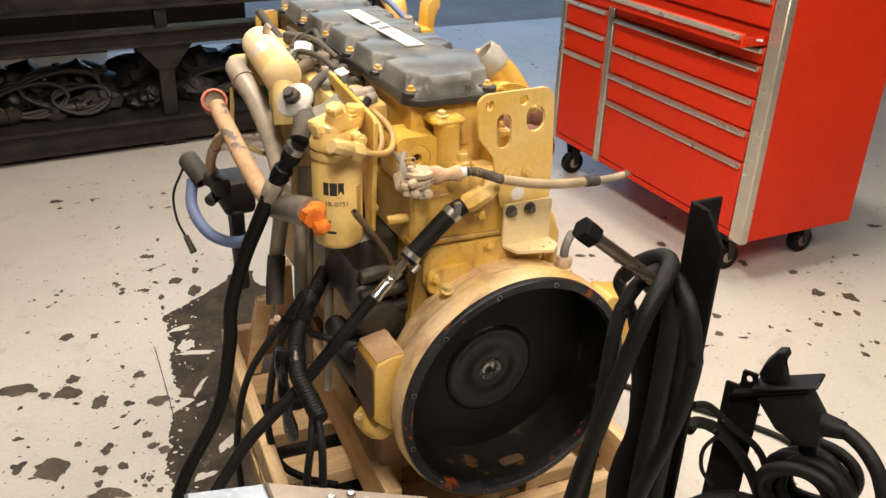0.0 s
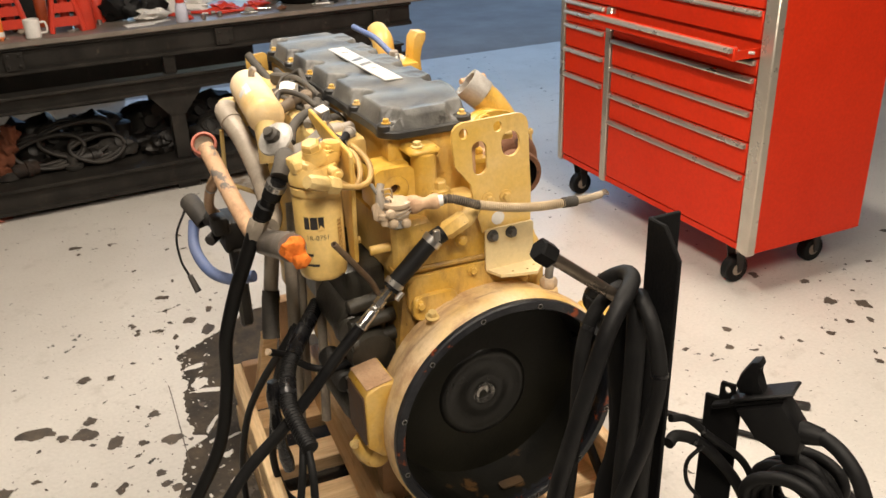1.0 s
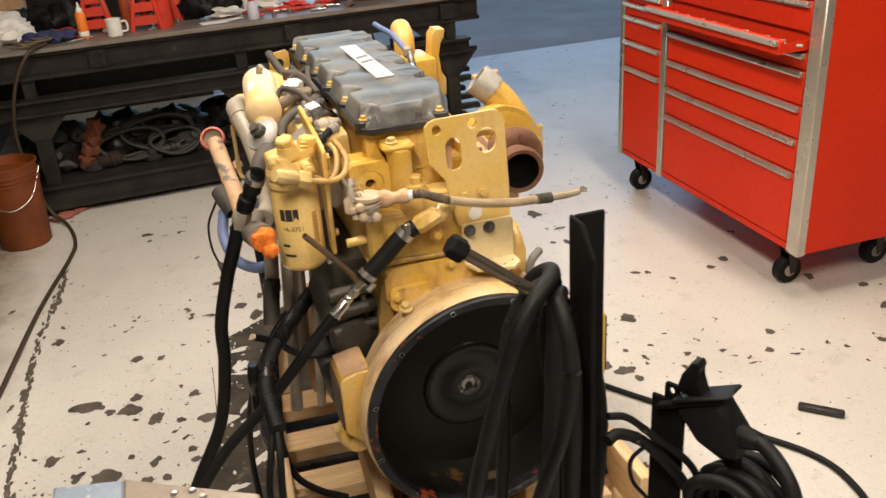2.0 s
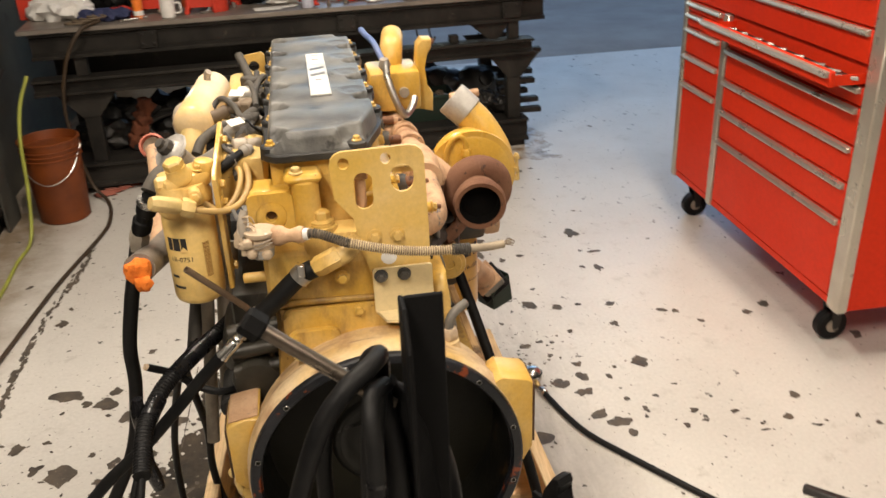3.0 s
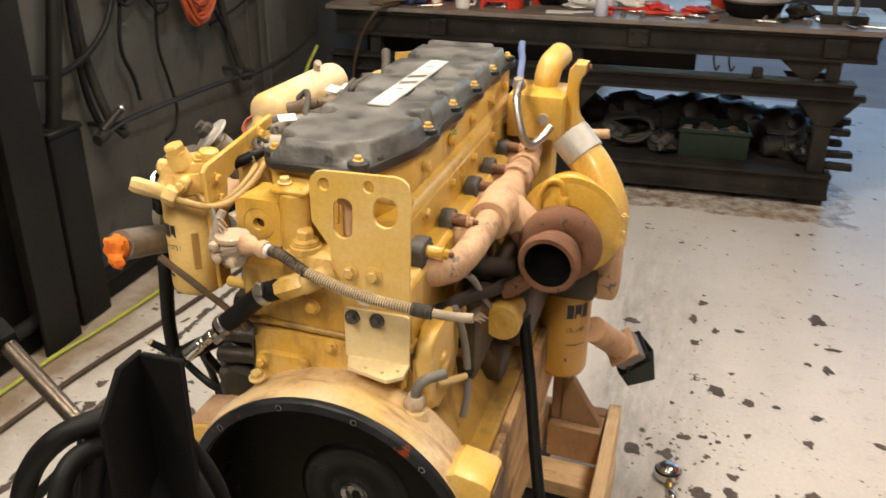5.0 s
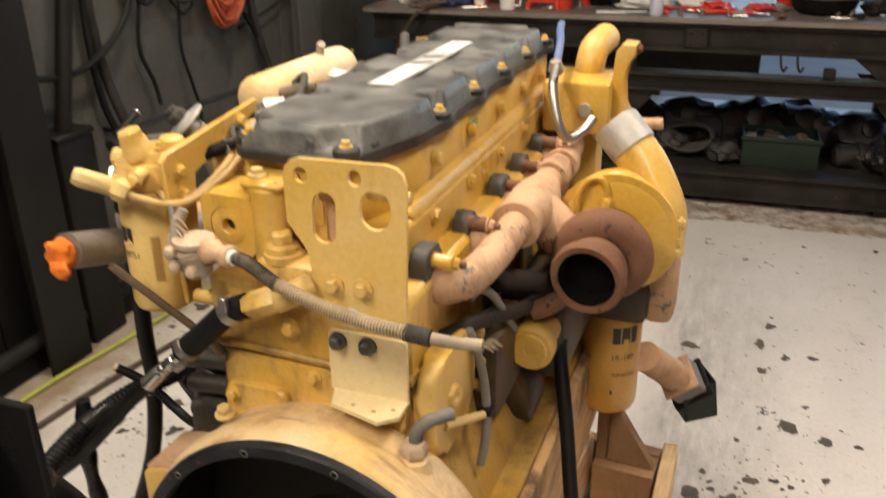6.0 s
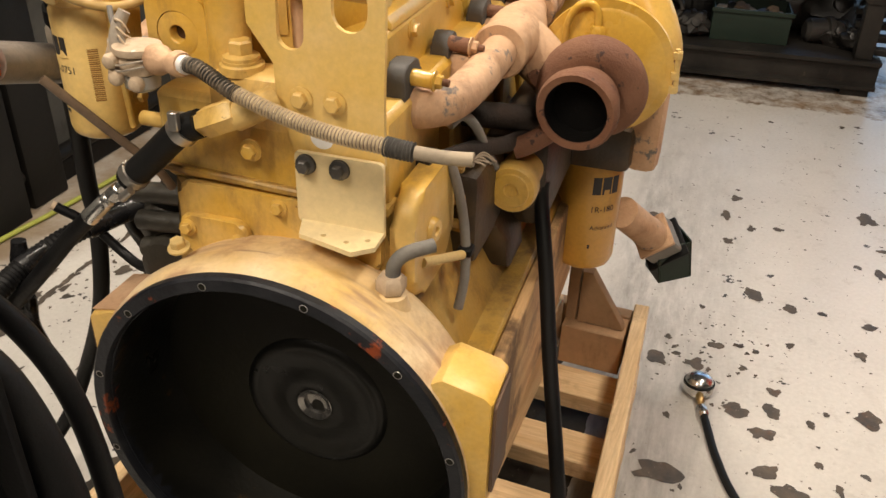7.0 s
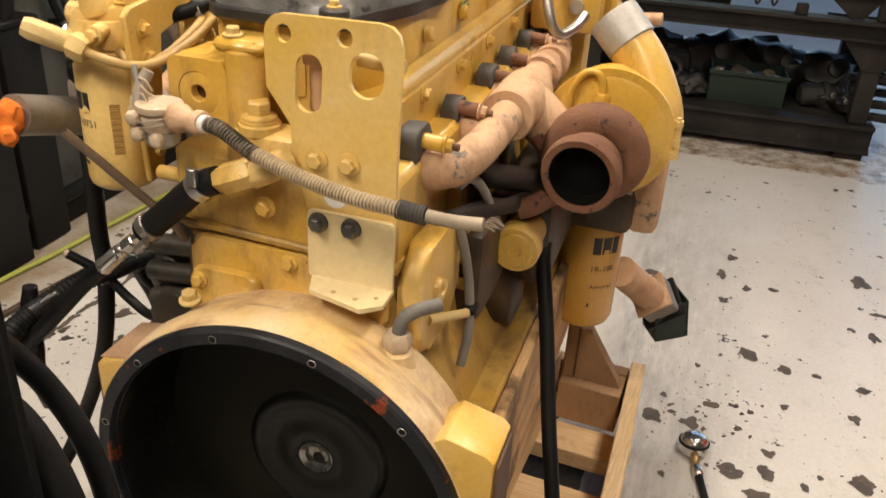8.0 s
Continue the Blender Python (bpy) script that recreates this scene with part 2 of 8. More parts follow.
PAPER = surface("paper", (0.82, 0.80, 0.76), (0.70, 0.67, 0.62), 0.75, 0, 10, 90, 0.05)
# orange taken darker to carry the shade of the bench corner
BUCKET_M = surface("orange_plastic", (0.19, 0.043, 0.004), (0.11, 0.025, 0.004), 0.5, 0, 5, 80, 0.05, spots=(0.07, 0.02, 0.01), spot_at=0.66, spot_scale=12)
BROWN_AIR = surface("dirty_brown_hose", (0.050, 0.029, 0.013), (0.032, 0.020, 0.010), 0.55, 0, 5, 90, 0.1)
GREENHOSE = surface("yellow_green_hose", (0.34, 0.37, 0.06), (0.26, 0.27, 0.05), 0.5, 0, 8, 90, 0.05)
RED_PLASTIC = surface("red_plastic", (0.62, 0.05, 0.025), (0.50, 0.04, 0.02), 0.38, 0, 8, 90, 0.05)
NAVY = surface("dark_blue_cloth", (0.02, 0.03, 0.09), (0.035, 0.04, 0.10), 0.8, 0, 20, 120, 0.4)
GREEN = surface("dark_green_plastic", (0.005, 0.016, 0.009), (0.008, 0.022, 0.012), 0.55, 0, 10, 90, 0.1)
INK = surface("label_ink", (0.02, 0.02, 0.02), (0.035, 0.03, 0.03), 0.6, 0, 20, 90, 0.0)
LABEL_GREY = surface("label_silver", (0.62, 0.61, 0.58), (0.45, 0.44, 0.42), 0.4, 0.2, 24, 90, 0.02)
DULL_PIPE = surface("dark_dusty_pipe", (0.15, 0.135, 0.12), (0.27, 0.225, 0.18), 0.45, 0.2, 9, 130, 0.2, grime=(0.06, 0.055, 0.05), grime_at=0.52)
CHROME = surface("bright_steel", (0.66, 0.65, 0.63), (0.52, 0.51, 0.49), 0.2, 0.95, 20, 160, 0.05)
CORD_ORANGE = surface("orange_cord", (0.42, 0.075, 0.018), (0.30, 0.05, 0.015), 0.5, 0, 20, 90, 0.1)
CHIP_M = surface("bare_dark_concrete", (0.05, 0.042, 0.035), (0.12, 0.095, 0.07), 0.62, 0, 16, 80, 0.4, spots=(0.22, 0.17, 0.13), spot_at=0.62, spot_scale=60, grime=(0.13, 0.065, 0.03), grime_at=0.56)


def floor_material():
    """Worn pale floor paint with dark peeled chips and scuffs."""
    m, n, l, b = nodes_of("painted_concrete")
    co = n.new("ShaderNodeTexCoord").outputs["Object"]
    broad, mid, fine = noise_node(n, l, 0.9, 4, 0.6, co), noise_node(n, l, 5, 6, 0.65, co), noise_node(n, l, 70, 4, 0.7, co)
    col = mix_node(n, l, ramp_node(n, l, broad.outputs[0], 0.35, 0.7).outputs[0], (0.625, 0.60, 0.555), (0.535, 0.51, 0.47))
    col = mix_node(n, l, ramp_node(n, l, mid.outputs[0], 0.60, 0.85).outputs[0], col, (0.43, 0.40, 0.36))
    col = mix_node(n, l, 0.25, col, ramp_node(n, l, fine.outputs[0], 0.3, 0.7, (0.6, 0.6, 0.6), (1.1, 1.1, 1.1)).outputs[0], "MULTIPLY")
    # dull scuffs and a fine dark speckle
    scuff = noise_node(n, l, 11, 8, 0.75, co)
    col = mix_node(n, l, ramp_node(n, l, scuff.outputs[0], 0.58, 0.76).outputs[0], col, (0.39, 0.36, 0.32))
    speck = noise_node(n, l, 55, 3, 0.6, co)
    col = mix_node(n, l, ramp_node(n, l, speck.outputs[0], 0.68, 0.71).outputs[0], col, (0.17, 0.145, 0.12))
    # small peeled chips, gathered in drifts
    chip, drift = noise_node(n, l, 17, 3, 0.6, co), noise_node(n, l, 1.7, 3, 0.5, co)
    add = n.new("ShaderNodeMath")
    add.operation = "MULTIPLY_ADD"
    add.inputs[1].default_value = 0.45
    l.new(drift.outputs[0], add.inputs[0]), l.new(chip.outputs[0], add.inputs[2])
    chips = ramp_node(n, l, add.outputs[0], 0.925, 0.94)
    # the stained strip beside the crate
    sep = n.new("ShaderNodeSeparateXYZ")
    l.new(co, sep.inputs[0])
    wob = noise_node(n, l, 4.2, 6, 0.7, co)

    def inside(axis, lo, hi, soft):
        """1 between lo and hi along an axis, with an uneven border."""
        d = n.new("ShaderNodeMath"); d.operation = "SUBTRACT"
        l.new(sep.outputs[axis], d.inputs[0]); d.inputs[1].default_value = (lo + hi) / 2
        a = n.new("ShaderNodeMath"); a.operation = "ABSOLUTE"
        l.new(d.outputs[0], a.inputs[0])
        w = n.new("ShaderNodeMath"); w.operation = "MULTIPLY_ADD"
        l.new(wob.outputs[0], w.inputs[0]); w.inputs[1].default_value = soft
        l.new(a.outputs[0], w.inputs[2])
        c = n.new("ShaderNodeMath"); c.operation = "LESS_THAN"
        l.new(w.outputs[0], c.inputs[0]); c.inputs[1].default_value = (hi - lo) / 2 + soft * 0.5
        return c.outputs[0]

    # rust-brown stain along the foot of the bench
    rusty = n.new("ShaderNodeMath"); rusty.operation = "MULTIPLY"
    l.new(inside(0, 0.1, 1.5, 0.5), rusty.inputs[0]), l.new(inside(1, 3.62, 4.6, 0.3), rusty.inputs[1])
    patchy = n.new("ShaderNodeMath"); patchy.operation = "MULTIPLY"
    l.new(rusty.outputs[0], patchy.inputs[0]), l.new(ramp_node(n, l, scuff.outputs[0], 0.38, 0.62).outputs[0], patchy.inputs[1])
    col = mix_node(n, l, patchy.outputs[0], col, mix_node(n, l, ramp_node(n, l, mid.outputs[0], 0.35, 0.62).outputs[0], (0.10, 0.065, 0.035), (0.24, 0.15, 0.075)))
    # trodden dirt and painted shade at the wall's foot, thicker towards the wall
    def ramp_along(axis, lo, hi, wobble):
        w = n.new("ShaderNodeMath"); w.operation = "MULTIPLY_ADD"
        l.new(wob.outputs[0], w.inputs[0]); w.inputs[1].default_value = wobble
        l.new(sep.outputs[axis], w.inputs[2])
        r = n.new("ShaderNodeMapRange")
        r.inputs[1].default_value, r.inputs[2].default_value = lo + wobble / 2, hi + wobble / 2
        l.new(w.outputs[0], r.inputs[0])
        return r.outputs[0]

    dirt_shade = n.new("ShaderNodeMath"); dirt_shade.operation = "MULTIPLY"
    l.new(ramp_along(0, -1.36, -1.62, 0.4), dirt_shade.inputs[0]), l.new(ramp_node(n, l, mid.outputs[0], 0.25, 0.6, (0.35,) * 3, (0.95,) * 3).outputs[0], dirt_shade.inputs[1])
    col = mix_node(n, l, dirt_shade.outputs[0], col, (0.205, 0.15, 0.095))
    # grey tread marks and fine streaks beside the crate
    streak_map = n.new("ShaderNodeMapping")
    streak_map.inputs["Scale"].default_value = (26.0, 5.0, 1.0)
    l.new(co, streak_map.inputs["Vector"])
    streak = noise_node(n, l, 1.0, 6, 0.7, streak_map.outputs[0])
    grey = n.new("ShaderNodeMath"); grey.operation = "MULTIPLY"
    l.new(ramp_along(0, 0.86, 0.46, 0.3), grey.inputs[0]), l.new(ramp_along(0, 0.30, 0.42, 0.0), grey.inputs[1])
    grey2 = n.new("ShaderNodeMath"); grey2.operation = "MULTIPLY"
    near = n.new("ShaderNodeMath"); near.operation = "MULTIPLY"
    l.new(ramp_along(1, 3.4, 2.2, 0.5), near.inputs[0]), l.new(ramp_along(1, -0.6, 0.2, 0.4), near.inputs[1])
    held = n.new("ShaderNodeMath"); held.operation = "MULTIPLY"
    l.new(grey.outputs[0], held.inputs[0]), l.new(near.outputs[0], held.inputs[1])
    l.new(held.outputs[0], grey2.inputs[0]), l.new(ramp_node(n, l, streak.outputs[0], 0.34, 0.64, (0.15,) * 3, (0.95,) * 3).outputs[0], grey2.inputs[1])
    col = mix_node(n, l, grey2.outputs[0], col, (0.27, 0.255, 0.23))
    # darker floor under the crate
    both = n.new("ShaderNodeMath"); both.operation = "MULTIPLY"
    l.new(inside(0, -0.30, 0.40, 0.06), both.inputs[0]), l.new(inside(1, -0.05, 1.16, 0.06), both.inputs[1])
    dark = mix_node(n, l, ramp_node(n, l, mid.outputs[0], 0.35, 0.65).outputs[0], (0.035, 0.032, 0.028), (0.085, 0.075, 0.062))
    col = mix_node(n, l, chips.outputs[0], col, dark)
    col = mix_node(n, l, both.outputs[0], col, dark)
    l.new(col, b.inputs["Base Color"])
    rough = mix_node(n, l, both.outputs[0], ramp_node(n, l, mid.outputs[0], 0.3, 0.7, (0.28,) * 3, (0.46,) * 3).outputs[0], (0.85, 0.85, 0.85))
    l.new(rough, b.inputs["Roughness"])
    b.inputs["Specular IOR Level"].default_value = 0.35
    bp = n.new("ShaderNodeBump")
    bp.inputs["Strength"].default_value, bp.inputs["Distance"].default_value = 0.12, 0.003
    l.new(fine.outputs[0], bp.inputs["Height"]), l.new(bp.outputs[0], b.inputs["Normal"])
    return m


FLOOR_M = floor_material()
STAIN_M = surface("oil_soaked_concrete", (0.030, 0.026, 0.021), (0.085, 0.066, 0.048), 0.75, 0, 9, 70, 0.5, 0.35, 0.68, (0.26, 0.23, 0.19), 0.645, 48, spec=0.25, grime=(0.022, 0.02, 0.017), grime_at=0.50)


def emitter(name, colour, strength):
    m, n, l, b = nodes_of(name)
    b.inputs["Base Color"].default_value = (0.8, 0.8, 0.8, 1)
    b.inputs["Emission Color"].default_value, b.inputs["Emission Strength"].default_value = rgb(colour), strength
    return m


TUBE_GLOW = emitter("tube_glow", (1.0, 0.9, 0.75), 4.0)

# ---- mesh helpers ----
ROOTS = {}


def thing(name, at, label, category, group="", turn=0.0, local=False):
    """An empty at the thing's base. local: its parts are built in its own axes, else in the world's."""
    ob = new(name)
    ob.matrix_basis = pose(*at, 0, 0, turn)
    ob.empty_display_size = 0.05
    ROOTS[ob.name] = Matrix.Identity(4) if local else pose(*at, 0, 0, turn).inverted()
    return tagged(ob, label, category, group)


def finish(bm, name, material, smooth=40.0):
    me = bpy.data.meshes.new(name)
    bmesh.ops.recalc_face_normals(bm, faces=bm.faces)
    bm.to_mesh(me)
    bm.free()
    me.materials.append(material)
    if smooth:
        for p in me.polygons:
            p.use_smooth = True
        me.set_sharp_from_angle(angle=radians(smooth))
    return me


def part(name, bm, material, parent=None, label="", smooth=40.0):
    """One bmesh as one mesh object under a thing or under a part."""
    ob = new(name, finish(bm, name, material, smooth))
    if parent is not None:
        ob.parent = parent
        ob.matrix_parent_inverse = ROOTS.get(parent.name, Matrix.Identity(4))
    if label:
        ob["label"] = label
    return ob


def solo(name, bm, material, label, category, group="", kind="", smooth=40.0):
    return tagged(part(name, bm, material, None, "", smooth), label, category, group, kind)


def box(x0, x1, y0, y1, z0, z1, bevel=0.004, m=None, bm=None, seg=1):
    bm = bm or bmesh.new()
    made = bmesh.ops.create_cube(bm, size=1.0)["verts"]
    bmesh.ops.transform(bm, matrix=Matrix.Translation(((x0 + x1) / 2, (y0 + y1) / 2, (z0 + z1) / 2)) @ Matrix.Diagonal((x1 - x0, y1 - y0, z1 - z0, 1)), verts=made)
    if bevel:
        edges = list({e for v in made for e in v.link_edges})
        made = list({v for f in bmesh.ops.bevel(bm, geom=edges, offset=bevel, segments=seg, profile=0.5, affect="EDGES")["faces"] for v in f.verts} | {v for v in made if v.is_valid})
    if m is not None:
        bmesh.ops.transform(bm, matrix=m, verts=[v for v in made if v.is_valid])
    return bm


def axis_matrix(a, b):
    """z along a to b, at a."""
    a, b = Vector(a), Vector(b)
    return Matrix.Translation(a) @ (b - a).to_track_quat("Z", "Y").to_matrix().to_4x4()


def lathe(profile, a, b, n=28, bm=None, close=True):
    """Rings of (radius, height) turned about the line from a towards b."""
    bm = bm or bmesh.new()
    m = axis_matrix(a, b)
    rings = []
    for r, h in profile:
        if r < 1e-5:
            rings.append([bm.verts.new(m @ Vector((0, 0, h)))])
        else:
            rings.append([bm.verts.new(m @ Vector((r * math.cos(2 * math.pi * k / n), r * math.sin(2 * math.pi * k / n), h))) for k in range(n)])
    for p, q in zip(rings, rings[1:]):
        for k in range(n):
            k2 = (k + 1) % n
            if len(p) == 1 and len(q) > 1:
                bm.faces.new((p[0], q[k], q[k2]))
            elif len(q) == 1 and len(p) > 1:
                bm.faces.new((p[k2], p[k], q[0]))
            elif len(p) > 1:
                bm.faces.new((p[k], p[k2], q[k2], q[k]))
    if close:
        for r in (rings[0], rings[-1]):
            if len(r) > 1:
                bm.faces.new(r)
    return bm


def rod(a, b, r, r2=None, n=20, bevel=0.0, bm=None):
    h = (Vector(b) - Vector(a)).length
    r2 = r if r2 is None else r2
    if bevel:
        return lathe([(r - bevel, 0), (r, bevel), (r2, h - bevel), (r2 - bevel, h)], a, b, n, bm)
    return lathe([(r, 0), (r2, h)], a, b, n, bm)


def spline(points, per=8):
    """Points of a smooth curve through the given ones."""
    p = [Vector(q) for q in points]
    if len(p) < 3:
        return p
    p = [2 * p[0] - p[1]] + p + [2 * p[-1] - p[-2]]
    out = []
    for i in range(1, len(p) - 2):
        for k in range(per):
            t = k / per
            out.append(0.5 * ((2 * p[i]) + (p[i + 1] - p[i - 1]) * t + (2 * p[i - 1] - 5 * p[i] + 4 * p[i + 1] - p[i + 2]) * t * t + (3 * p[i] - p[i - 1] - 3 * p[i + 1] + p[i + 2]) * t ** 3))
    out.append(p[-2])
    return out


def tube(points, r, n=12, per=8, bm=None, ribs=0.0, pitch=0.006, wall=0.0, straight=False):
    """A round tube along a smooth curve; ribs: the depth of a corrugated sleeve; wall: an open end with that thickness."""
    bm = bm or bmesh.new()
    path = [Vector(q) for q in points] if straight else spline(points, per)
    if ribs:
        dense, step = [path[0]], pitch / 2
        for a, b in zip(path, path[1:]):
            k = max(1, round((b - a).length / step))
            dense += [a.lerp(b, (i + 1) / k) for i in range(k)]
        path = dense
    up, rings = None, []
    for i, p in enumerate(path):
        d = (path[min(i + 1, len(path) - 1)] - path[max(i - 1, 0)]).normalized()
        if up is None:
            up = d.orthogonal().normalized()
        up = (up - d * up.dot(d)).normalized()
        side = d.cross(up)
        rr = r(i / (len(path) - 1)) if callable(r) else r
        if ribs and i % 2:
            rr -= ribs
        rings.append([bm.verts.new(p + (up * math.cos(2 * math.pi * k / n) + side * math.sin(2 * math.pi * k / n)) * rr) for k in range(n)])
        if wall and i in (0, len(path) - 1):
            inner = [p + (v.co - p) * (1 - wall / rr) for v in rings[-1]]
            deep = d * (0.03 if i == 0 else -0.03)
            w1, w2 = [bm.verts.new(c) for c in inner], [bm.verts.new(c + deep) for c in inner]
            for s, t in ((rings[-1], w1), (w1, w2)):
                for k in range(n):
                    bm.faces.new((s[k], s[(k + 1) % n], t[(k + 1) % n], t[k]))
            bm.faces.new(w2)
    for p, q in zip(rings, rings[1:]):
        for k in range(n):
            bm.faces.new((p[k], p[(k + 1) % n], q[(k + 1) % n], q[k]))
    if not wall:
        bm.faces.new(rings[0]), bm.faces.new(rings[-1])
    return bm


def prism(outline, lo, hi, axis="z", bevel=0.0, bm=None, m=None, inset=0.0, seg=1):
    """An outline of 2D points drawn out from lo to hi along an axis (x: points are y, z; y: x, z; z: x, y)."""
    bm = bm or bmesh.new()

    def at(p, h):
        v = {"x": (h, p[0], p[1]), "y": (p[0], h, p[1]), "z": (p[0], p[1], h)}[axis]
        return Vector(v) if m is None else m @ Vector(v)

    cx, cy = sum(p[0] for p in outline) / len(outline), sum(p[1] for p in outline) / len(outline)
    small = [(cx + (p[0] - cx) * (1 - inset), cy + (p[1] - cy) * (1 - inset)) for p in outline]
    a, b = [bm.verts.new(at(p, lo)) for p in outline], [bm.verts.new(at(p, hi)) for p in small]
    faces = [bm.faces.new(a), bm.faces.new(b)]
    for k in range(len(a)):
        bm.faces.new((a[k], a[(k + 1) % len(a)], b[(k + 1) % len(a)], b[k]))
    if bevel:
        edges = list({e for f in faces for e in f.edges})
        bmesh.ops.bevel(bm, geom=edges, offset=bevel, segments=seg, profile=0.5, affect="EDGES")
    return bm


def rounded(x0, x1, y0, y1, r, n=5):
    """The outline of a rectangle with round corners."""
    out = []
    for cx, cy, a in ((x1 - r, y1 - r, 0), (x0 + r, y1 - r, 90), (x0 + r, y0 + r, 180), (x1 - r, y0 + r, 270)):
        out += [(cx + r * math.cos(radians(a + 90 * k / n)), cy + r * math.sin(radians(a + 90 * k / n))) for k in range(n + 1)]
    return out


def plate_holes(outline, holes, lo, hi, axis="y", m=None):
    """A plate with real holes: the outline and the hole outlines filled, then given thickness."""
    bm = bmesh.new()

    def at(p, h):
        v = {"x": (h, p[0], p[1]), "y": (p[0], h, p[1]), "z": (p[0], p[1], h)}[axis]
        return Vector(v) if m is None else m @ Vector(v)

    edges = []
    for loop in (outline, *holes):
        vs = [bm.verts.new(at(p, lo)) for p in loop]
        edges += [bm.edges.new((vs[k], vs[(k + 1) % len(vs)])) for k in range(len(vs))]
    bmesh.ops.triangle_fill(bm, use_beauty=True, use_dissolve=False, edges=edges)
    faces = list(bm.faces)
    step = at((0, 0), hi) - at((0, 0), lo)
    made = bmesh.ops.extrude_face_region(bm, geom=faces)["geom"]
    bmesh.ops.translate(bm, vec=step, verts=[g for g in made if isinstance(g, bmesh.types.BMVert)])
    return bm


def ellipse(cx, cy, rx, ry, n=20):
    return [(cx + rx * math.cos(2 * math.pi * k / n), cy + ry * math.sin(2 * math.pi * k / n)) for k in range(n)]


def stadium(cx, cy, rx, ry, n=10):
    """A slot with round ends, longer along y."""
    top = [(cx + rx * math.cos(math.pi * k / n), cy + ry - rx + rx * math.sin(math.pi * k / n)) for k in range(n + 1)]
    return top + [(2 * cx - x, 2 * cy - y) for x, y in top]


def bolt_mesh(a, b, r, h, bm=None):
    """A flanged hex bolt head standing at a, facing b."""
    a, b = Vector(a), Vector(b)
    d = (b - a).normalized()
    bm = lathe([(r * 1.45, 0), (r * 1.45, h * 0.18), (r * 1.1, h * 0.3)], a, a + d, 16, bm)
    return lathe([(r, h * 0.2), (r, h * 0.88), (r * 0.82, h)], a, a + d, 6, bm)


def bolt(parent, at, d, r=0.009, h=0.012, material=None, name="bolt", label=""):
    at = Vector(at)
    return part(name, bolt_mesh(at, at + Vector(d), r, h), material or YELLOW, parent, label, 30)


def blob(points, seed, size, material_scale=1.0, squash=(1, 1, 1), n=3, rough=0.35, bm=None):
    """A crumpled lump."""
    bm = bm or bmesh.new()
    made = bmesh.ops.create_icosphere(bm, subdivisions=n, radius=1.0)["verts"]
    for v in made:
        d = 1 + rough * noise.noise(v.co * 1.6 + Vector((seed * 7.1, seed, 0))) + rough * 0.5 * noise.noise(v.co * 4.3 + Vector((seed, 3, 9)))
        v.co = Vector(points) + Vector((v.co.x * squash[0], v.co.y * squash[1], v.co.z * squash[2])) * d * size
    return bm

# ---- the setting ----
def structure(name, bm, material, label, category):
    return solo(name, bm, material, label, category, kind="structure", smooth=0)


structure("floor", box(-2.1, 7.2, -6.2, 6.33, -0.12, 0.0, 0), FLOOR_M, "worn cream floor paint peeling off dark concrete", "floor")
structure("ground", box(-60, 60, -60, 120, -0.5, -0.13, 0), ASPHALT, "grey asphalt yard outside the open door", "ground")
structure("yard", box(-8, 16, 6.335, 30, -0.125, -0.012, 0), surface("yard_concrete", (0.36, 0.34, 0.31), (0.27, 0.25, 0.23), 0.8, 0, 1.2, 60, 0.3), "grey concrete apron in front of the open door", "road")
structure("wall_west", box(-2.05, -1.88, -6.2, 6.5, 0.0, 4.6, 0), WALL_GREY, "dark grey sheeted workshop wall", "wall")
structure("wall_south", box(-2.05, 7.2, -6.35, -6.2, 0.0, 4.6, 0), WALL_PALE, "pale workshop wall behind the truck", "wall")
structure("wall_east", box(7.2, 7.35, -6.35, 6.5, 0.0, 4.6, 0), WALL_PALE, "pale workshop wall beyond the tool cabinet", "wall")
wall_n = thing("wall_north", (2.5, 6.42, 0), "workshop end wall with a wide open vehicle door", "wall")
wall_n["kind"] = "structure"
part("wall_panel", box(-1.88, -0.2, 6.34, 6.5, 0.0, 4.6, 0), BENCH_STEEL, wall_n, smooth=0)
part("wall_panel", box(5.4, 7.2, 6.34, 6.5, 0.0, 4.6, 0), WALL_PALE, wall_n, smooth=0)
part("lintel", box(-0.2, 5.4, 6.34, 6.5, 3.7, 4.6, 0), WALL_PALE, wall_n, smooth=0)
structure("ceiling", box(-2.05, 7.35, -6.35, 6.5, 4.6, 4.7, 0), CEILING_M, "plain sheeted workshop ceiling", "ceiling")
structure("wall_outside", box(-10, 18, 10.4, 10.7, -0.02, 0.9, 0), surface("brown_fence", (0.05, 0.035, 0.025), (0.07, 0.05, 0.035), 0.8, 0, 2), "low dark brown wall across the yard", "wall")
for lx, ly, power in LAMPS:
    fx = thing("ceiling_light", (lx, ly, LAMP_Z), "long white fluorescent ceiling fixture, lit", "ceiling light", "ceiling lights")
    part("housing", box(lx - 0.14, lx + 0.14, ly - 0.75, ly + 0.75, LAMP_Z + 0.08, LAMP_Z + 0.16, 0.01), WHITE, fx)
    part("tube", rod((lx - 0.05, ly - 0.7, LAMP_Z + 0.05), (lx - 0.05, ly + 0.7, LAMP_Z + 0.05), 0.014, n=10), TUBE_GLOW, fx)
    part("tube", rod((lx + 0.05, ly - 0.7, LAMP_Z + 0.05), (lx + 0.05, ly + 0.7, LAMP_Z + 0.05), 0.014, n=10), TUBE_GLOW, fx)
    for dy in (-0.5, 0.5):
        part("hanger", rod((lx, ly + dy, LAMP_Z + 0.16), (lx, ly + dy, 4.6), 0.006, n=8), STEEL, fx)

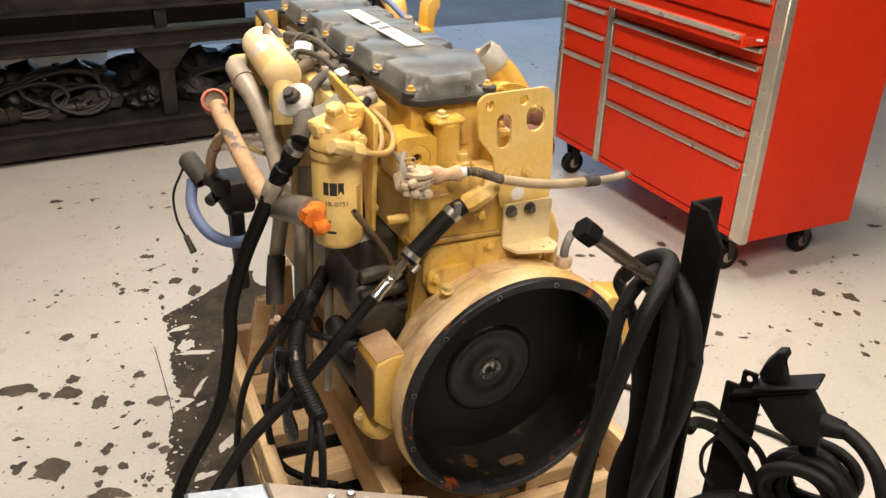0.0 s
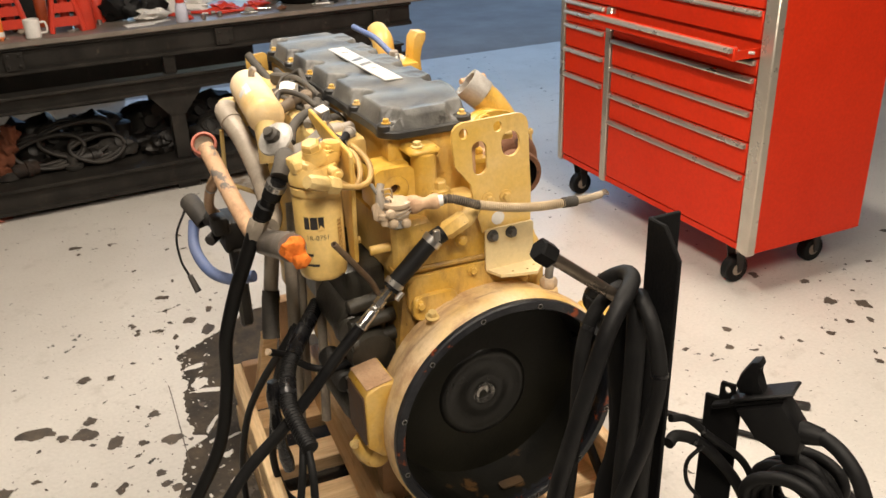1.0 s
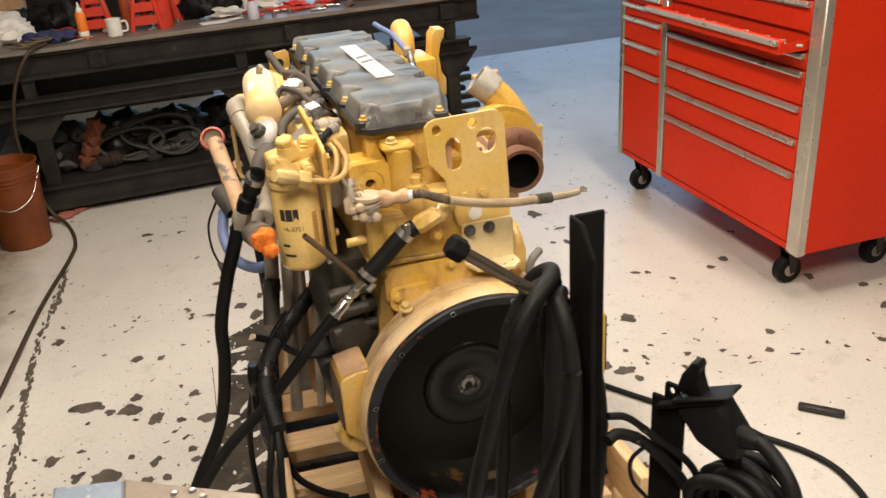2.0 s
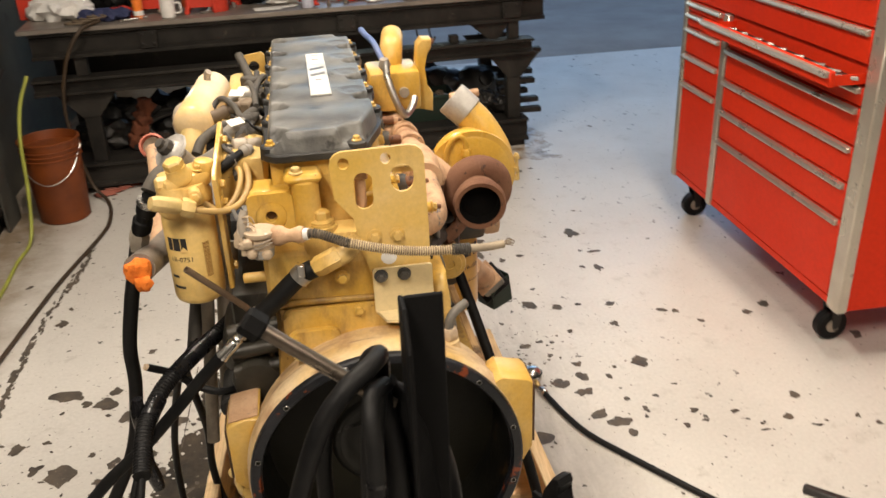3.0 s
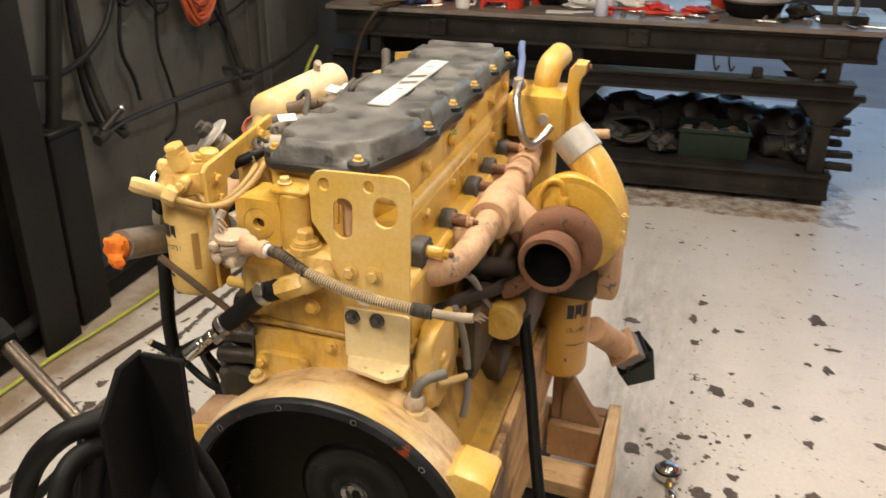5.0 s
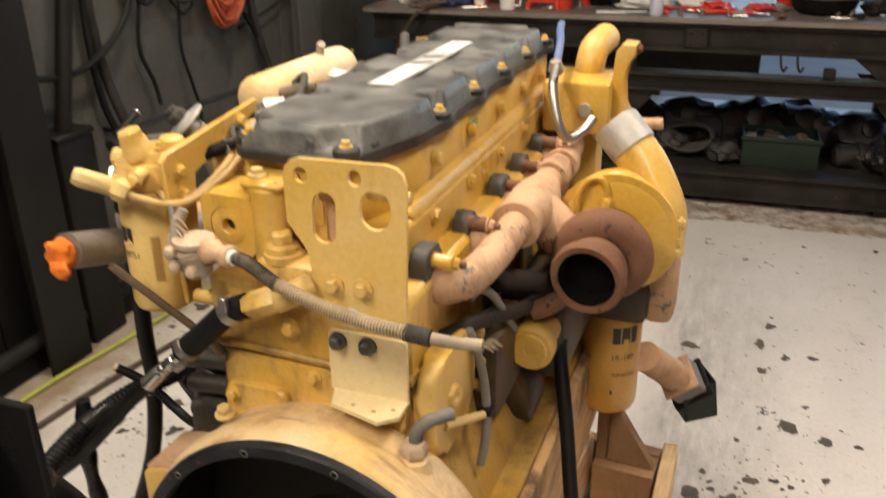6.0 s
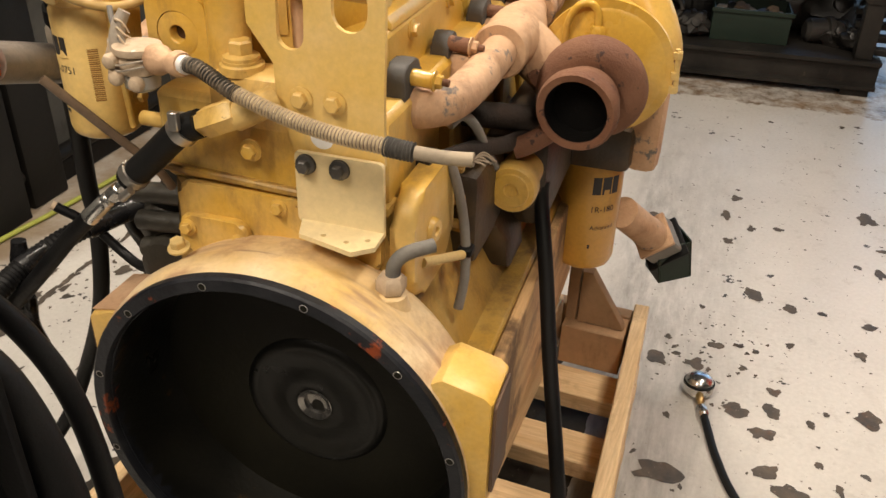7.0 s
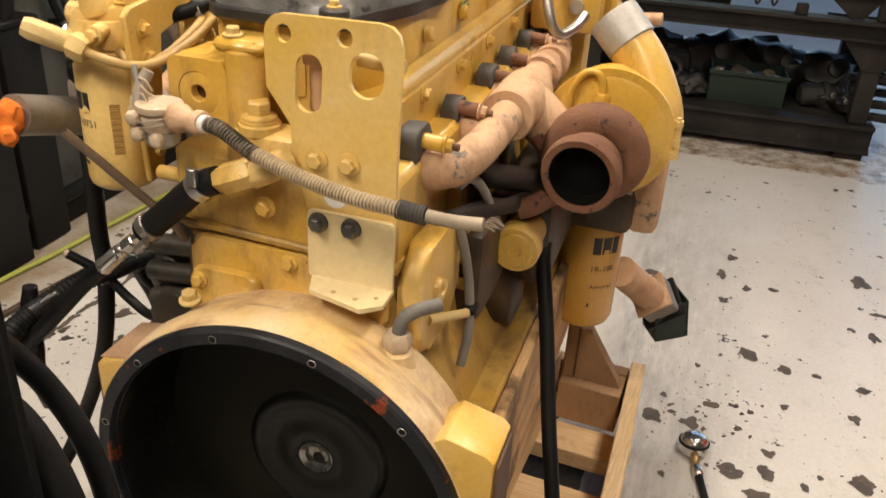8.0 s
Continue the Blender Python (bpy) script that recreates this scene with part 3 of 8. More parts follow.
# west wall: column, base pipe, rail of pipe on brackets
col = thing("wall_column", (-1.80, 3.36, 0), "dark grey steel column against the wall", "column")
col["kind"] = "structure"
part("flange", box(-1.88, -1.865, 3.24, 3.52, 0, 4.6, 0.002), WALL_GREY, col)
part("web", box(-1.865, -1.765, 3.352, 3.368, 0, 4.6, 0.002), WALL_GREY, col)
part("flange", box(-1.765, -1.75, 3.25, 3.47, 0, 4.6, 0.002), WALL_GREY, col)
col2 = thing("wall_column", (-1.80, 1.30, 0), "dark grey steel column against the wall", "column")
col2["kind"] = "structure"
part("flange", box(-1.88, -1.865, 1.15, 1.45, 0, 4.6, 0.002), WALL_DARK, col2)
part("web", box(-1.865, -1.735, 1.292, 1.308, 0, 4.6, 0.002), WALL_DARK, col2)
part("flange", box(-1.735, -1.72, 1.2, 1.4, 0, 4.6, 0.002), WALL_DARK, col2)
sill = thing("wall_base_rail", (-1.84, 2.0, 0), "dark greasy steel rail along the foot of the wall", "rail")
sill["kind"] = "structure"
part("channel", box(-1.88, -1.80, -3.0, 3.3, 0.0, 0.09, 0.006), WALL_DARK, sill)
part("pipe", rod((-1.79, -3.0, 0.13), (-1.79, 3.3, 0.13), 0.03, n=14), WALL_DARK, sill)

# near-black sheets added to darken the lower part of the wall
kick = thing("added_wall_panel", (-1.86, 0.2, 0), "near-black sheets added along the foot of the wall", "wall panel")
kick["kind"] = "structure"
for y0, y1 in ((-1.6, -0.72), (-0.71, 0.23), (0.24, 1.145)):
    part("sheet", box(-1.8795, -1.868, y0, y1, 0.09, 0.98, 0.002), WALL_DARK, kick)
    part("top_lip", box(-1.8795, -1.855, y0, y1, 0.98, 0.995, 0.002), WALL_DARK, kick)

# ---- tool cabinet ----
def caster(parent, x, y, fixed):
    fork = part("caster", box(x - 0.04, x + 0.04, y - 0.045, y + 0.045, 0.185, 0.2, 0.002), STEEL, parent, "grey steel caster")
    for s in (-0.032, 0.032):
        part("fork", prism([(y - 0.03, 0.188), (y + 0.03, 0.188), (y + 0.022, 0.06), (y - 0.002, 0.05)], x + s - 0.003, x + s + 0.003, "x"), DARK_STEEL, fork)
    part("wheel", lathe([(0.03, -0.025), (0.058, -0.025), (0.064, -0.018), (0.064, 0.018), (0.058, 0.025), (0.03, 0.025)], (x, y, 0.064), (x + 1, y, 0.064), 24), RUBBER, fork)
    part("hub", lathe([(0.0, -0.027), (0.028, -0.027), (0.03, -0.02), (0.03, 0.02), (0.028, 0.027), (0, 0.027)], (x, y, 0.064), (x + 1, y, 0.064), 16), GREY_PIPE, fork)


def handle_strip(parent, x0, x1, z):
    bm = prism([(-0.004, z - 0.012), (-0.026, z - 0.012), (-0.030, z - 0.004), (-0.026, z + 0.006), (-0.012, z + 0.009), (-0.004, z + 0.009)], x0, x1, "x", 0.001)
    return part("handle", bm, TRIM, parent, "bright aluminium pull strip")


W, D, Z0, Z1 = 1.553, 0.66, 0.215, 1.50
cab = thing("tool_cabinet", (1.843, 2.625, 0), "red rolling tool cabinet with aluminium trims, one drawer open", "tool cabinet", turn=-90.8, local=True)
part("body", box(0, W, 0.012, D, Z0, Z1, 0.006), RED, cab, "red enamelled steel body")
part("toe_strip", box(0.04, W - 0.04, -0.002, 0.012, Z0, Z0 + 0.03, 0.002), RED, cab)
for x0, x1, zt in ((-0.004, 0.036, Z1), (0.418, 0.466, 1.128), (W - 0.07, W + 0.004, Z1)):
    part("corner_trim", box(x0, x1, -0.014, 0.03, Z0 - 0.004, zt, 0.005), TRIM, cab, "brushed aluminium trim")


def drawer(x0, x1, z0, z1, out=0.0):
    d = part("drawer", box(x0 + 0.004, x1 - 0.004, -0.010 - out, 0.011 - out, z0 + 0.004, z1 - 0.004, 0.003), RED, cab, "red drawer front")
    h = handle_strip(d, x0 + 0.008, x1 - (0.012 if x1 > 1 else 0.01), z1 - 0.014)
    if out:
        h.matrix_basis = Matrix.Translation((0, -out, 0))
        part("drawer_side", box(x0 + 0.012, x0 + 0.016, 0.011 - out, 0.02, z0 + 0.006, z1 - 0.02, 0), RED, d)
        part("drawer_side", box(x1 - 0.016, x1 - 0.012, 0.011 - out, 0.02, z0 + 0.006, z1 - 0.02, 0), RED, d)
        part("drawer_bottom", box(x0 + 0.016, x1 - 0.016, 0.011 - out, 0.02, z0 + 0.006, z0 + 0.01, 0), DRAWER_DARK, d)
        rnd = random.Random(4)
        for k in range(9):
            wx = x0 + 0.08 + k * (x1 - x0 - 0.16) / 8
            part("wrench", rod((wx, 0.0 - out * 0.8, z0 + 0.03), (wx + rnd.uniform(0.03, 0.1), 0.0 - out * 0.3, z0 + 0.03), 0.007, n=8), STEEL, d)
    return d


for z0, z1 in ((0.25, 0.567), (0.567, 0.708), (0.708, 0.846), (0.846, 0.987), (0.987, 1.06)):
    drawer(0.476, W - 0.074, z0, z1)
drawer(0.476, W - 0.074, 1.062, 1.125, 0.13)
for z0, z1 in ((1.132, 1.255), (1.255, 1.375), (1.375, 1.485)):
    drawer(0.040, W - 0.074, z0, z1)
for z0, z1 in ((0.25, 0.735), (0.735, 0.875), (0.875, 1.005), (1.005, 1.075), (1.075, 1.13)):
    drawer(0.040, 0.414, z0, z1)
for cx, cy in ((0.09, 0.09), (W - 0.17, 0.09), (0.09, D - 0.1), (W - 0.17, D - 0.1)):
    caster(cab, cx, cy, False)

# ---- workbench ----
L = 3.26
bench = thing("workbench", (-1.62, 3.74, 0), "long greasy steel workbench with heavy beams and a lower shelf", "workbench", turn=3.0, local=True)
part("bench_top", box(0, L, 0, 0.86, 0.972, 1.0, 0.004), BENCH_TOP, bench, "worn bare steel top")
part("front_beam", prism([(0.02, 0.972), (0.02, 0.955), (0.05, 0.945), (0.05, 0.855), (0.02, 0.845), (0.02, 0.825), (0.13, 0.825), (0.13, 0.972)], 0.05, L - 0.14, "x"), BENCH_STEEL, bench, "rolled steel channel beam")
part("back_beam", box(0.05, L - 0.14, 0.72, 0.8, 0.83, 0.972, 0.004), BENCH_STEEL, bench)
part("mid_rail", prism([(-0.01, 0.715), (-0.01, 0.70), (0.03, 0.69), (0.03, 0.645), (-0.01, 0.635), (-0.01, 0.62), (0.11, 0.62), (0.11, 0.715)], 0.02, L - 0.22, "x"), BENCH_STEEL, bench, "dented channel rail")
part("rear_rail", box(0.02, 2.22, 0.70, 0.8, 0.585, 0.70, 0.004), BENCH_STEEL, bench)
part("base_beam", prism([(0.0, 0.19), (0.0, 0.17), (0.03, 0.16), (0.03, 0.07), (0.0, 0.06), (0.0, 0.04), (0.12, 0.04), (0.12, 0.19)], 0.02, L - 0.25, "x"), BENCH_STEEL, bench)
part("base_beam", box(0.02, L - 0.25, 0.70, 0.82, 0.04, 0.19, 0.004), BENCH_STEEL, bench)
part("lower_shelf", box(0.02, L - 0.25, 0.125, 0.695, 0.16, 0.185, 0.002), BENCH_STEEL, bench)
for lx in (0.30, 1.52, 2.92):
    for ly in (0.035, 0.72):
        leg = part("leg", box(lx - 0.045, lx + 0.045, ly, ly + 0.07, 0.19, 0.62, 0.004), BENCH_STEEL, bench)
        part("upper_leg", box(lx - 0.035, lx + 0.035, ly + 0.005, ly + 0.065, 0.716, 0.83, 0.003), BENCH_STEEL, leg)
        part("foot", box(lx - 0.07, lx + 0.07, ly - 0.01, ly + 0.09, 0.0, 0.04, 0.003), BENCH_STEEL, leg)
        part("gusset", prism([(lx - 0.17, 0.618), (lx + 0.17, 0.618), (lx + 0.048, 0.47), (lx - 0.048, 0.47)], ly - 0.008, ly + 0.004, "y", 0.001), BENCH_STEEL, leg, "triangular steel gusset")

for px, w in ((0.70, 0.05), (1.86, 0.055), (2.90, 0.06)):
    bp = part("splice_plate", box(px - w, px + w, 0.006, 0.0195, 0.85, 0.95, 0.003), BENCH_STEEL, bench, "square bolted plate")
    for a in (-0.6, 0.6):
        for z in (0.872, 0.928):
            part("bolt", bolt_mesh((px + a * w, 0.006, z), (px + a * w, -1, z), 0.008, 0.010), BENCH_STEEL, bp)
part("corner_gusset", prism([(2.63, 0.823), (2.90, 0.823), (2.82, 0.717), (2.76, 0.717)], 0.05, 0.06, "y"), BENCH_STEEL, bench)
part("rail_block", box(2.50, 2.555, 0.03, 0.09, 0.7155, 0.765, 0.004), BENCH_STEEL, bench)
for px in (2.28, 2.36):
    part("hook", tube([(px, 0.0, 0.83), (px + 0.005, -0.012, 0.79), (px + 0.02, -0.014, 0.755), (px + 0.035, -0.012, 0.78)], 0.006, 8), BENCH_STEEL, bench)

# ---- crate ----
crate = thing("wooden_crate_base", (-0.487, 0.10, 0), "open pale timber crate base under the engine", "crate", turn=-3.6, local=True)


def board(name, x0, x1, y0, y1, z0, z1, material=WOOD, m=None, label=""):
    return part(name, box(x0, x1, y0, y1, z0, z1, 0.003, m), material, crate, label)


for x0, x1, zt in ((0.0, 0.038, 0.256), (0.882, 0.92, 0.284)):
    skew = Matrix.Translation((0.92, 1.12, 0)) @ Matrix.Rotation(radians(3.6 if x0 else 0), 4, "Z") @ Matrix.Translation((-0.92, -1.12, 0))
    board("side_rail", x0, x1, 0.0, 1.12, 0.14, zt, WOOD_Y, skew)
    board("runner", x0 - 0.002, x1 + 0.002, 0.0, 1.12, 0.0, 0.088, WOOD_Y, skew)
board("runner", 0.42, 0.48, 0.0, 1.12, 0.0, 0.088, WOOD_Y)
for y0, y1 in ((0.0, 0.1), (0.20, 0.31), (0.42, 0.53), (0.642, 0.745), (0.871, 0.978)):
    board("deck_board", -0.002, 0.925 + 0.063 * (1.12 - y1), y0, y1, 0.0885, 0.138)
board("end_board", 0.039, 0.881, 1.08, 1.118, 0.14, 0.262, WOOD_DARK)
board("end_board", 0.039, 0.881, 0.03, 0.068, 0.14, 0.23)
for x0 in (0.25, 0.66):
    board("support_beam", x0, x0 + 0.045, 0.12, 1.06, 0.14, 0.30, WOOD_Y)
for x0, y0, zt in ((0.27, 0.22, 0.44), (0.60, 0.22, 0.44), (0.16, 0.95, 0.55)):
    board("post", x0, x0 + 0.06, y0, y0 + 0.05, 0.14, zt, WOOD_DARK)
board("post", 0.720, 0.750, 1.015, 1.045, 0.258, 0.52, WOOD_DARK)
board("corner_block", 0.720, 0.880, 0.985, 1.078, 0.14, 0.257, WOOD_DARK)
part("brace", prism([(0.753, 0.258), (0.873, 0.258), (0.867, 0.272), (0.780, 0.41), (0.753, 0.41)], 1.015, 1.045, "y", 0.002), WOOD_DARK, crate, "triangular timber brace")
part("brace", prism([(0.045, 0.14), (0.10, 0.14), (0.16, 0.42), (0.11, 0.42)], 0.98, 1.02, "y", 0.002), WOOD, crate)

# ---- the engine ----
engine = thing("diesel_engine", (0.032, 0.6, 0.14), "yellow six-cylinder diesel engine standing on a timber crate base", "engine")


def epart(name, bm, material=None, label="", parent=None, smooth=40.0):
    return part(name, bm, material or YELLOW, parent or engine, label, smooth)


# flywheel housing
BX, BZ, BY = 0.028, 0.660, 0.026      # middle of the bell's rim
C0 = (BX, BY, BZ)
housing = epart("flywheel_housing", lathe([(0.2715, 0.004), (0.291, 0.004), (0.297, 0.014), (0.300, 0.045), (0.292, 0.075), (0.287, 0.12), (0.268, 0.150), (0.20, 0.152),
                                        (0.20, 0.1505), (0.268, 0.1503), (0.270, 0.10), (0.2715, 0.004)], C0, (BX, 1, BZ), 80, close=False), BELL, "dusty yellow cast bell housing")
epart("housing_rim", lathe([(0.2700, 0.030), (0.2700, -0.003), (0.2720, -0.006), (0.2885, -0.006), (0.2920, -0.003), (0.2930, 0.0075), (0.268, 0.0075)], C0, (BX, 1, BZ), 80, close=False), RIM_BLACK,
      "black machined rim with orange primer chips", housing)
for k in range(12):
    a = radians(15 + 30 * k)
    p = (BX + 0.279 * math.sin(a), BY - 0.0065, BZ + 0.279 * math.cos(a))
    # flat black disc paints the shade inside the hole
    hole = epart("bolt_hole_disc", lathe([(0.0, -0.0006), (0.0052, -0.0006)], p, (p[0], 1, p[2]), 14, close=False), INSIDE_BLACK, "", housing)
    epart("thread_edge", lathe([(0.0050, -0.0007), (0.0056, -0.0010), (0.0061, -0.0005)], p, (p[0], 1, p[2]), 14, close=False), STEEL, "", hole)
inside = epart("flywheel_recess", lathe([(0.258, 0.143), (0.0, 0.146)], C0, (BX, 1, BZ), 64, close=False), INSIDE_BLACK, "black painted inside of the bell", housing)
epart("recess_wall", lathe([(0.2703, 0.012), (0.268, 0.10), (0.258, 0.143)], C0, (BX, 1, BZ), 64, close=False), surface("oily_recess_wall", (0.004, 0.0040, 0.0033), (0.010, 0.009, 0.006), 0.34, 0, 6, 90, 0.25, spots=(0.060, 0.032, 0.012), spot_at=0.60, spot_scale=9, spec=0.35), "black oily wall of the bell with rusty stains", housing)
HX, HZ = 0.031, 0.634                  # crankshaft
C1 = (HX, BY, HZ)
epart("crank_flange", lathe([(0.030, 0.150), (0.030, 0.137), (0.034, 0.135), (0.054, 0.1375), (0.064, 0.1405), (0.094, 0.1415), (0.100, 0.1385), (0.110, 0.1375), (0.116, 0.1400), (0.122, 0.1458)], C1, (HX, 1, HZ), 56, close=False), surface("oily_flange", (0.004, 0.004, 0.0033), (0.008, 0.0075, 0.0055), 0.33, 0.0, 9, 90, 0.15, spec=0.3), "black oily crankshaft flange", housing)
epart("pilot_bore", lathe([(0.030, 0.1355), (0.0285, 0.1345), (0.020, 0.139), (0.0185, 0.1455), (0.0, 0.1458)], C1, (HX, 1, HZ), 32, close=False), surface("oily_bore", (0.30, 0.29, 0.27), (0.20, 0.19, 0.18), 0.18, 0.9, 20, 120, 0.1), "bright bore", housing)



epart("drain_window", prism(rounded(0.03, 0.095, 0.0, 0.028, 0.010), 0.0, 0.004, "z", 0, None, Matrix.Translation((0.0, 0.07, BZ - 0.2665 + 0.004))), surface("rusted_window", (0.03, 0.018, 0.008), (0.075, 0.042, 0.016), 0.7, 0, 18), "rusty drain opening", housing)
RUSTED = surface("rusted_face", (0.06, 0.033, 0.019), (0.12, 0.065, 0.036), 0.7, 0.1, 18)
arc = [(BX + 0.283 * math.cos(radians(a)), BZ + 0.283 * math.sin(radians(a))) for a in range(-6, 40, 6)]
pad = epart("mounting_pad", prism([(0.262, 0.840), (0.278, 0.850), (0.336, 0.836), (0.346, 0.826), (0.346, 0.662), (0.326, 0.625)] + arc, 0.036, 0.126, "y", 0.006, seg=2), YELLOW, "yellow side mounting pad", housing)
epart("machined_face", prism(rounded(0.042, 0.120, 0.668, 0.820, 0.006), 0.3465, 0.351, "x"), RUSTED, "rust-brown machined face", pad)
arc = [(BX - 0.278 * math.cos(radians(a)), BZ + 0.278 * math.sin(radians(a))) for a in range(-12, 20, 6)]
pad = epart("mounting_pad", prism([(-0.232, 0.796), (-0.262, 0.792), (-0.295, 0.785), (-0.304, 0.774), (-0.304, 0.634), (-0.270, 0.60)] + arc, 0.088, 0.202, "y", 0.006, seg=2), YELLOW, "yellow side mounting pad", housing)
epart("dust_top", prism([(-0.298, 0.7865), (-0.262, 0.7935), (-0.236, 0.7975), (-0.236, 0.7990), (-0.262, 0.7950), (-0.298, 0.7880)], 0.093, 0.197, "y"), PINK, "rust-brown dusty top", pad)
epart("machined_face", prism(rounded(0.094, 0.196, 0.640, 0.768, 0.006), -0.3085, -0.3045, "x"), RUSTED, "rust-brown machined face", pad)
# starter nose of the housing on the left
epart("starter_flange", lathe([(0.036, 0), (0.043, 0.004), (0.043, 0.03), (0.037, 0.055), (0.026, 0.072), (0.0, 0.080)], (-0.276, 0.190, 0.580), (-0.266, 0.06, 0.575), 30), YELLOW, "yellow starter nose", housing)
bolt(housing, (-0.314, 0.162, 0.604), (-0.3, -1, 0), 0.009, 0.011, DUSTY)
for a, b, h in ((-0.13, 0.860, 0),):
    bolt(housing, (a, 0.10, b + 0.065), (0, -0.2, 1), 0.011, 0.016, DUSTY)

# block, head, pan
block = epart("cylinder_block", prism([(-0.175, 1.00), (-0.175, 0.80), (-0.21, 0.66), (-0.19, 0.52), (0.25, 0.52), (0.27, 0.66), (0.19, 0.80), (0.155, 1.00)], 0.172, 1.19, "y", 0.012, seg=2), GRIMY, "yellow cast cylinder block")
epart("block_deck", box(-0.185, 0.155, 0.168, 1.19, 0.995, 1.13, 0.010), YELLOW, "", block)
epart("rear_ledge", prism([(-0.19, 1.024), (0.16, 1.010), (0.16, 0.998), (-0.19, 1.012)], 0.158, 0.20, "y", 0.003), GRIMY, "", block)
epart("rear_cover", prism(rounded(-0.16, 0.15, 0.905, 1.0, 0.02), 0.157, 0.176, "y", 0.006), YELLOW, "", block)
epart("small_cover", prism(rounded(-0.155, -0.045, 0.895, 0.955, 0.018), 0.142, 0.158, "y", 0.004), YELLOW, "", block)
for x, z in ((-0.14, 0.935), (-0.06, 0.925), (0.0, 0.985)):
    bolt(block, (x, 0.142 if z < 0.95 else 0.157, z), (0, -1, 0.1), 0.009, 0.012)
for y in (0.32, 0.48, 0.64, 0.80, 0.96, 1.10):
    epart("core_boss", lathe([(0.042, 0), (0.042, 0.006), (0.036, 0.012), (0.03, 0.008), (0.0, 0.008)], (0.166, y, 0.90), (1.2, y, 1.1), 22), GRIMY, "", block)
    epart("rib", box(0.15, 0.176, y + 0.07, y + 0.085, 0.80, 1.10, 0.004), GRIMY, "", block)
epart("oil_pan", prism([(-0.15, 0.52), (0.21, 0.52), (0.18, 0.33), (-0.12, 0.33)], 0.20, 1.17, "y", 0.02, seg=2), GRIMY, "yellow sheet steel oil pan")
epart("pan_rail", box(0.19, 0.283, 0.19, 1.0, 0.690, 0.712, 0.005), GRIMY, "dusty brown pan rail")
epart("support_plank", box(0.284, 0.304, 0.182, 1.0, 0.45, 0.705, 0.003), OILED_WOOD, "rough sawn oil-stained support plank")
head = epart("cylinder_head", prism([(-0.15, 0.255), (0.0, 0.245), (0.045, 0.272), (0.086, 0.405), (0.09, 1.205), (-0.15, 1.205)], 1.128, 1.297, "z", 0.008, seg=2), YELLOW, "yellow cylinder head")
epart("head_deck", box(-0.165, 0.113, 0.262, 1.21, 1.12, 1.205, 0.008), YELLOW, "", head)
epart("head_side_ledge", prism([(0.088, 1.224), (0.104, 1.221), (0.111, 1.212), (0.111, 1.203), (0.088, 1.203)], 0.30, 1.20, "y", 0.006), YELLOW, "", head)
for y in (0.45, 0.63, 0.81, 0.99, 1.14):
    epart("boss", lathe([(0.012, 0), (0.012, 0.010), (0.009, 0.013)], (0.090, y, 1.256), (1.0, y, 1.35), 16), YELLOW, "", head)
    bolt(head, (0.113, y - 0.07, 1.185), (1, 0, 0), 0.010, 0.012)
# rear left corner casting with the round port, plug beside it
corner = epart("port_casting", box(-0.204, -0.112, 0.222, 0.30, 1.148, 1.246, 0.008, seg=2), YELLOW, "dusty casting with a round port", head)
epart("port_face", plate_holes(rounded(-0.204, -0.112, 1.148, 1.246, 0.016), [ellipse(-0.158, 1.196, 0.0315, 0.0315, 32)], 0.204, 0.2225, "y"), YELLOW, "", corner, 30)
epart("port_ring", lathe([(0.0105, -0.012), (0.0115, 0.006), (0.013, 0.0075), (0.029, 0.0075), (0.031, 0.006), (0.031, -0.002)], (-0.158, 0.212, 1.196), (-0.158, 0.0, 1.196), 30, close=False), YELLOW, "", corner)
epart("port_bore", lathe([(0.0, 0.0), (0.0115, 0.0)], (-0.158, 0.2195, 1.196), (-0.158, 0, 1.196), 24, close=False), RUSTED, "", corner)
epart("corner_pillar", rod((-0.085, 0.215, 1.12), (-0.085, 0.215, 1.268), 0.030, 0.028, 20, 0.004), YELLOW, "", head)
epart("pillar_cap", box(-0.125, -0.05, 0.19, 0.265, 1.262, 1.282, 0.008), YELLOW, "", head)
bolt(head, (-0.10, 0.21, 1.283), (0, 0, 1), 0.010, 0.012, DUSTY)
plugb = epart("drain_plug", lathe([(0.030, 0), (0.030, 0.012), (0.026, 0.014), (0.026, 0.018)], (-0.058, 0.195, 1.160), (-0.058, 0.195, 2), 24), YELLOW, "", head)
bolt(plugb, (-0.058, 0.195, 1.178), (0, 0, 1), 0.017, 0.026)
epart("rear_boss", box(-0.10, 0.03, 0.165, 0.24, 1.085, 1.165, 0.016, seg=2), YELLOW, "", block)
epart("window_recess", prism(rounded(-0.055, -0.012, 1.20, 1.262, 0.006), 0.2435, 0.2455, "y"), YELLOW, "", head)

# valve cover: a dusty raised top, sheen painted into its grey, with pockets for the bolts, over a black skirt
LEFT_BOLTS = [(-0.146, q) for q in (0.268, 0.45, 0.63, 0.81, 0.99, 1.17)]
RIGHT_BOLTS = [(0.029, 0.250), (0.084, 0.49), (0.084, 0.67), (0.084, 0.85), (0.084, 1.03), (0.084, 1.20)]


def step01(lo, hi, v):
    k = min(1.0, max(0.0, (v - lo) / (hi - lo)))
    return k * k * (3 - 2 * k)


def cover_edge(y):
    """Left and right border of the cover at a place along it."""
    r = 0.050 + 0.042 * step01(0.24, 0.42, y)
    front = 0.026 * (1 - step01(0.232, 0.262, y)) ** 2
    return -0.158 + front, r - front


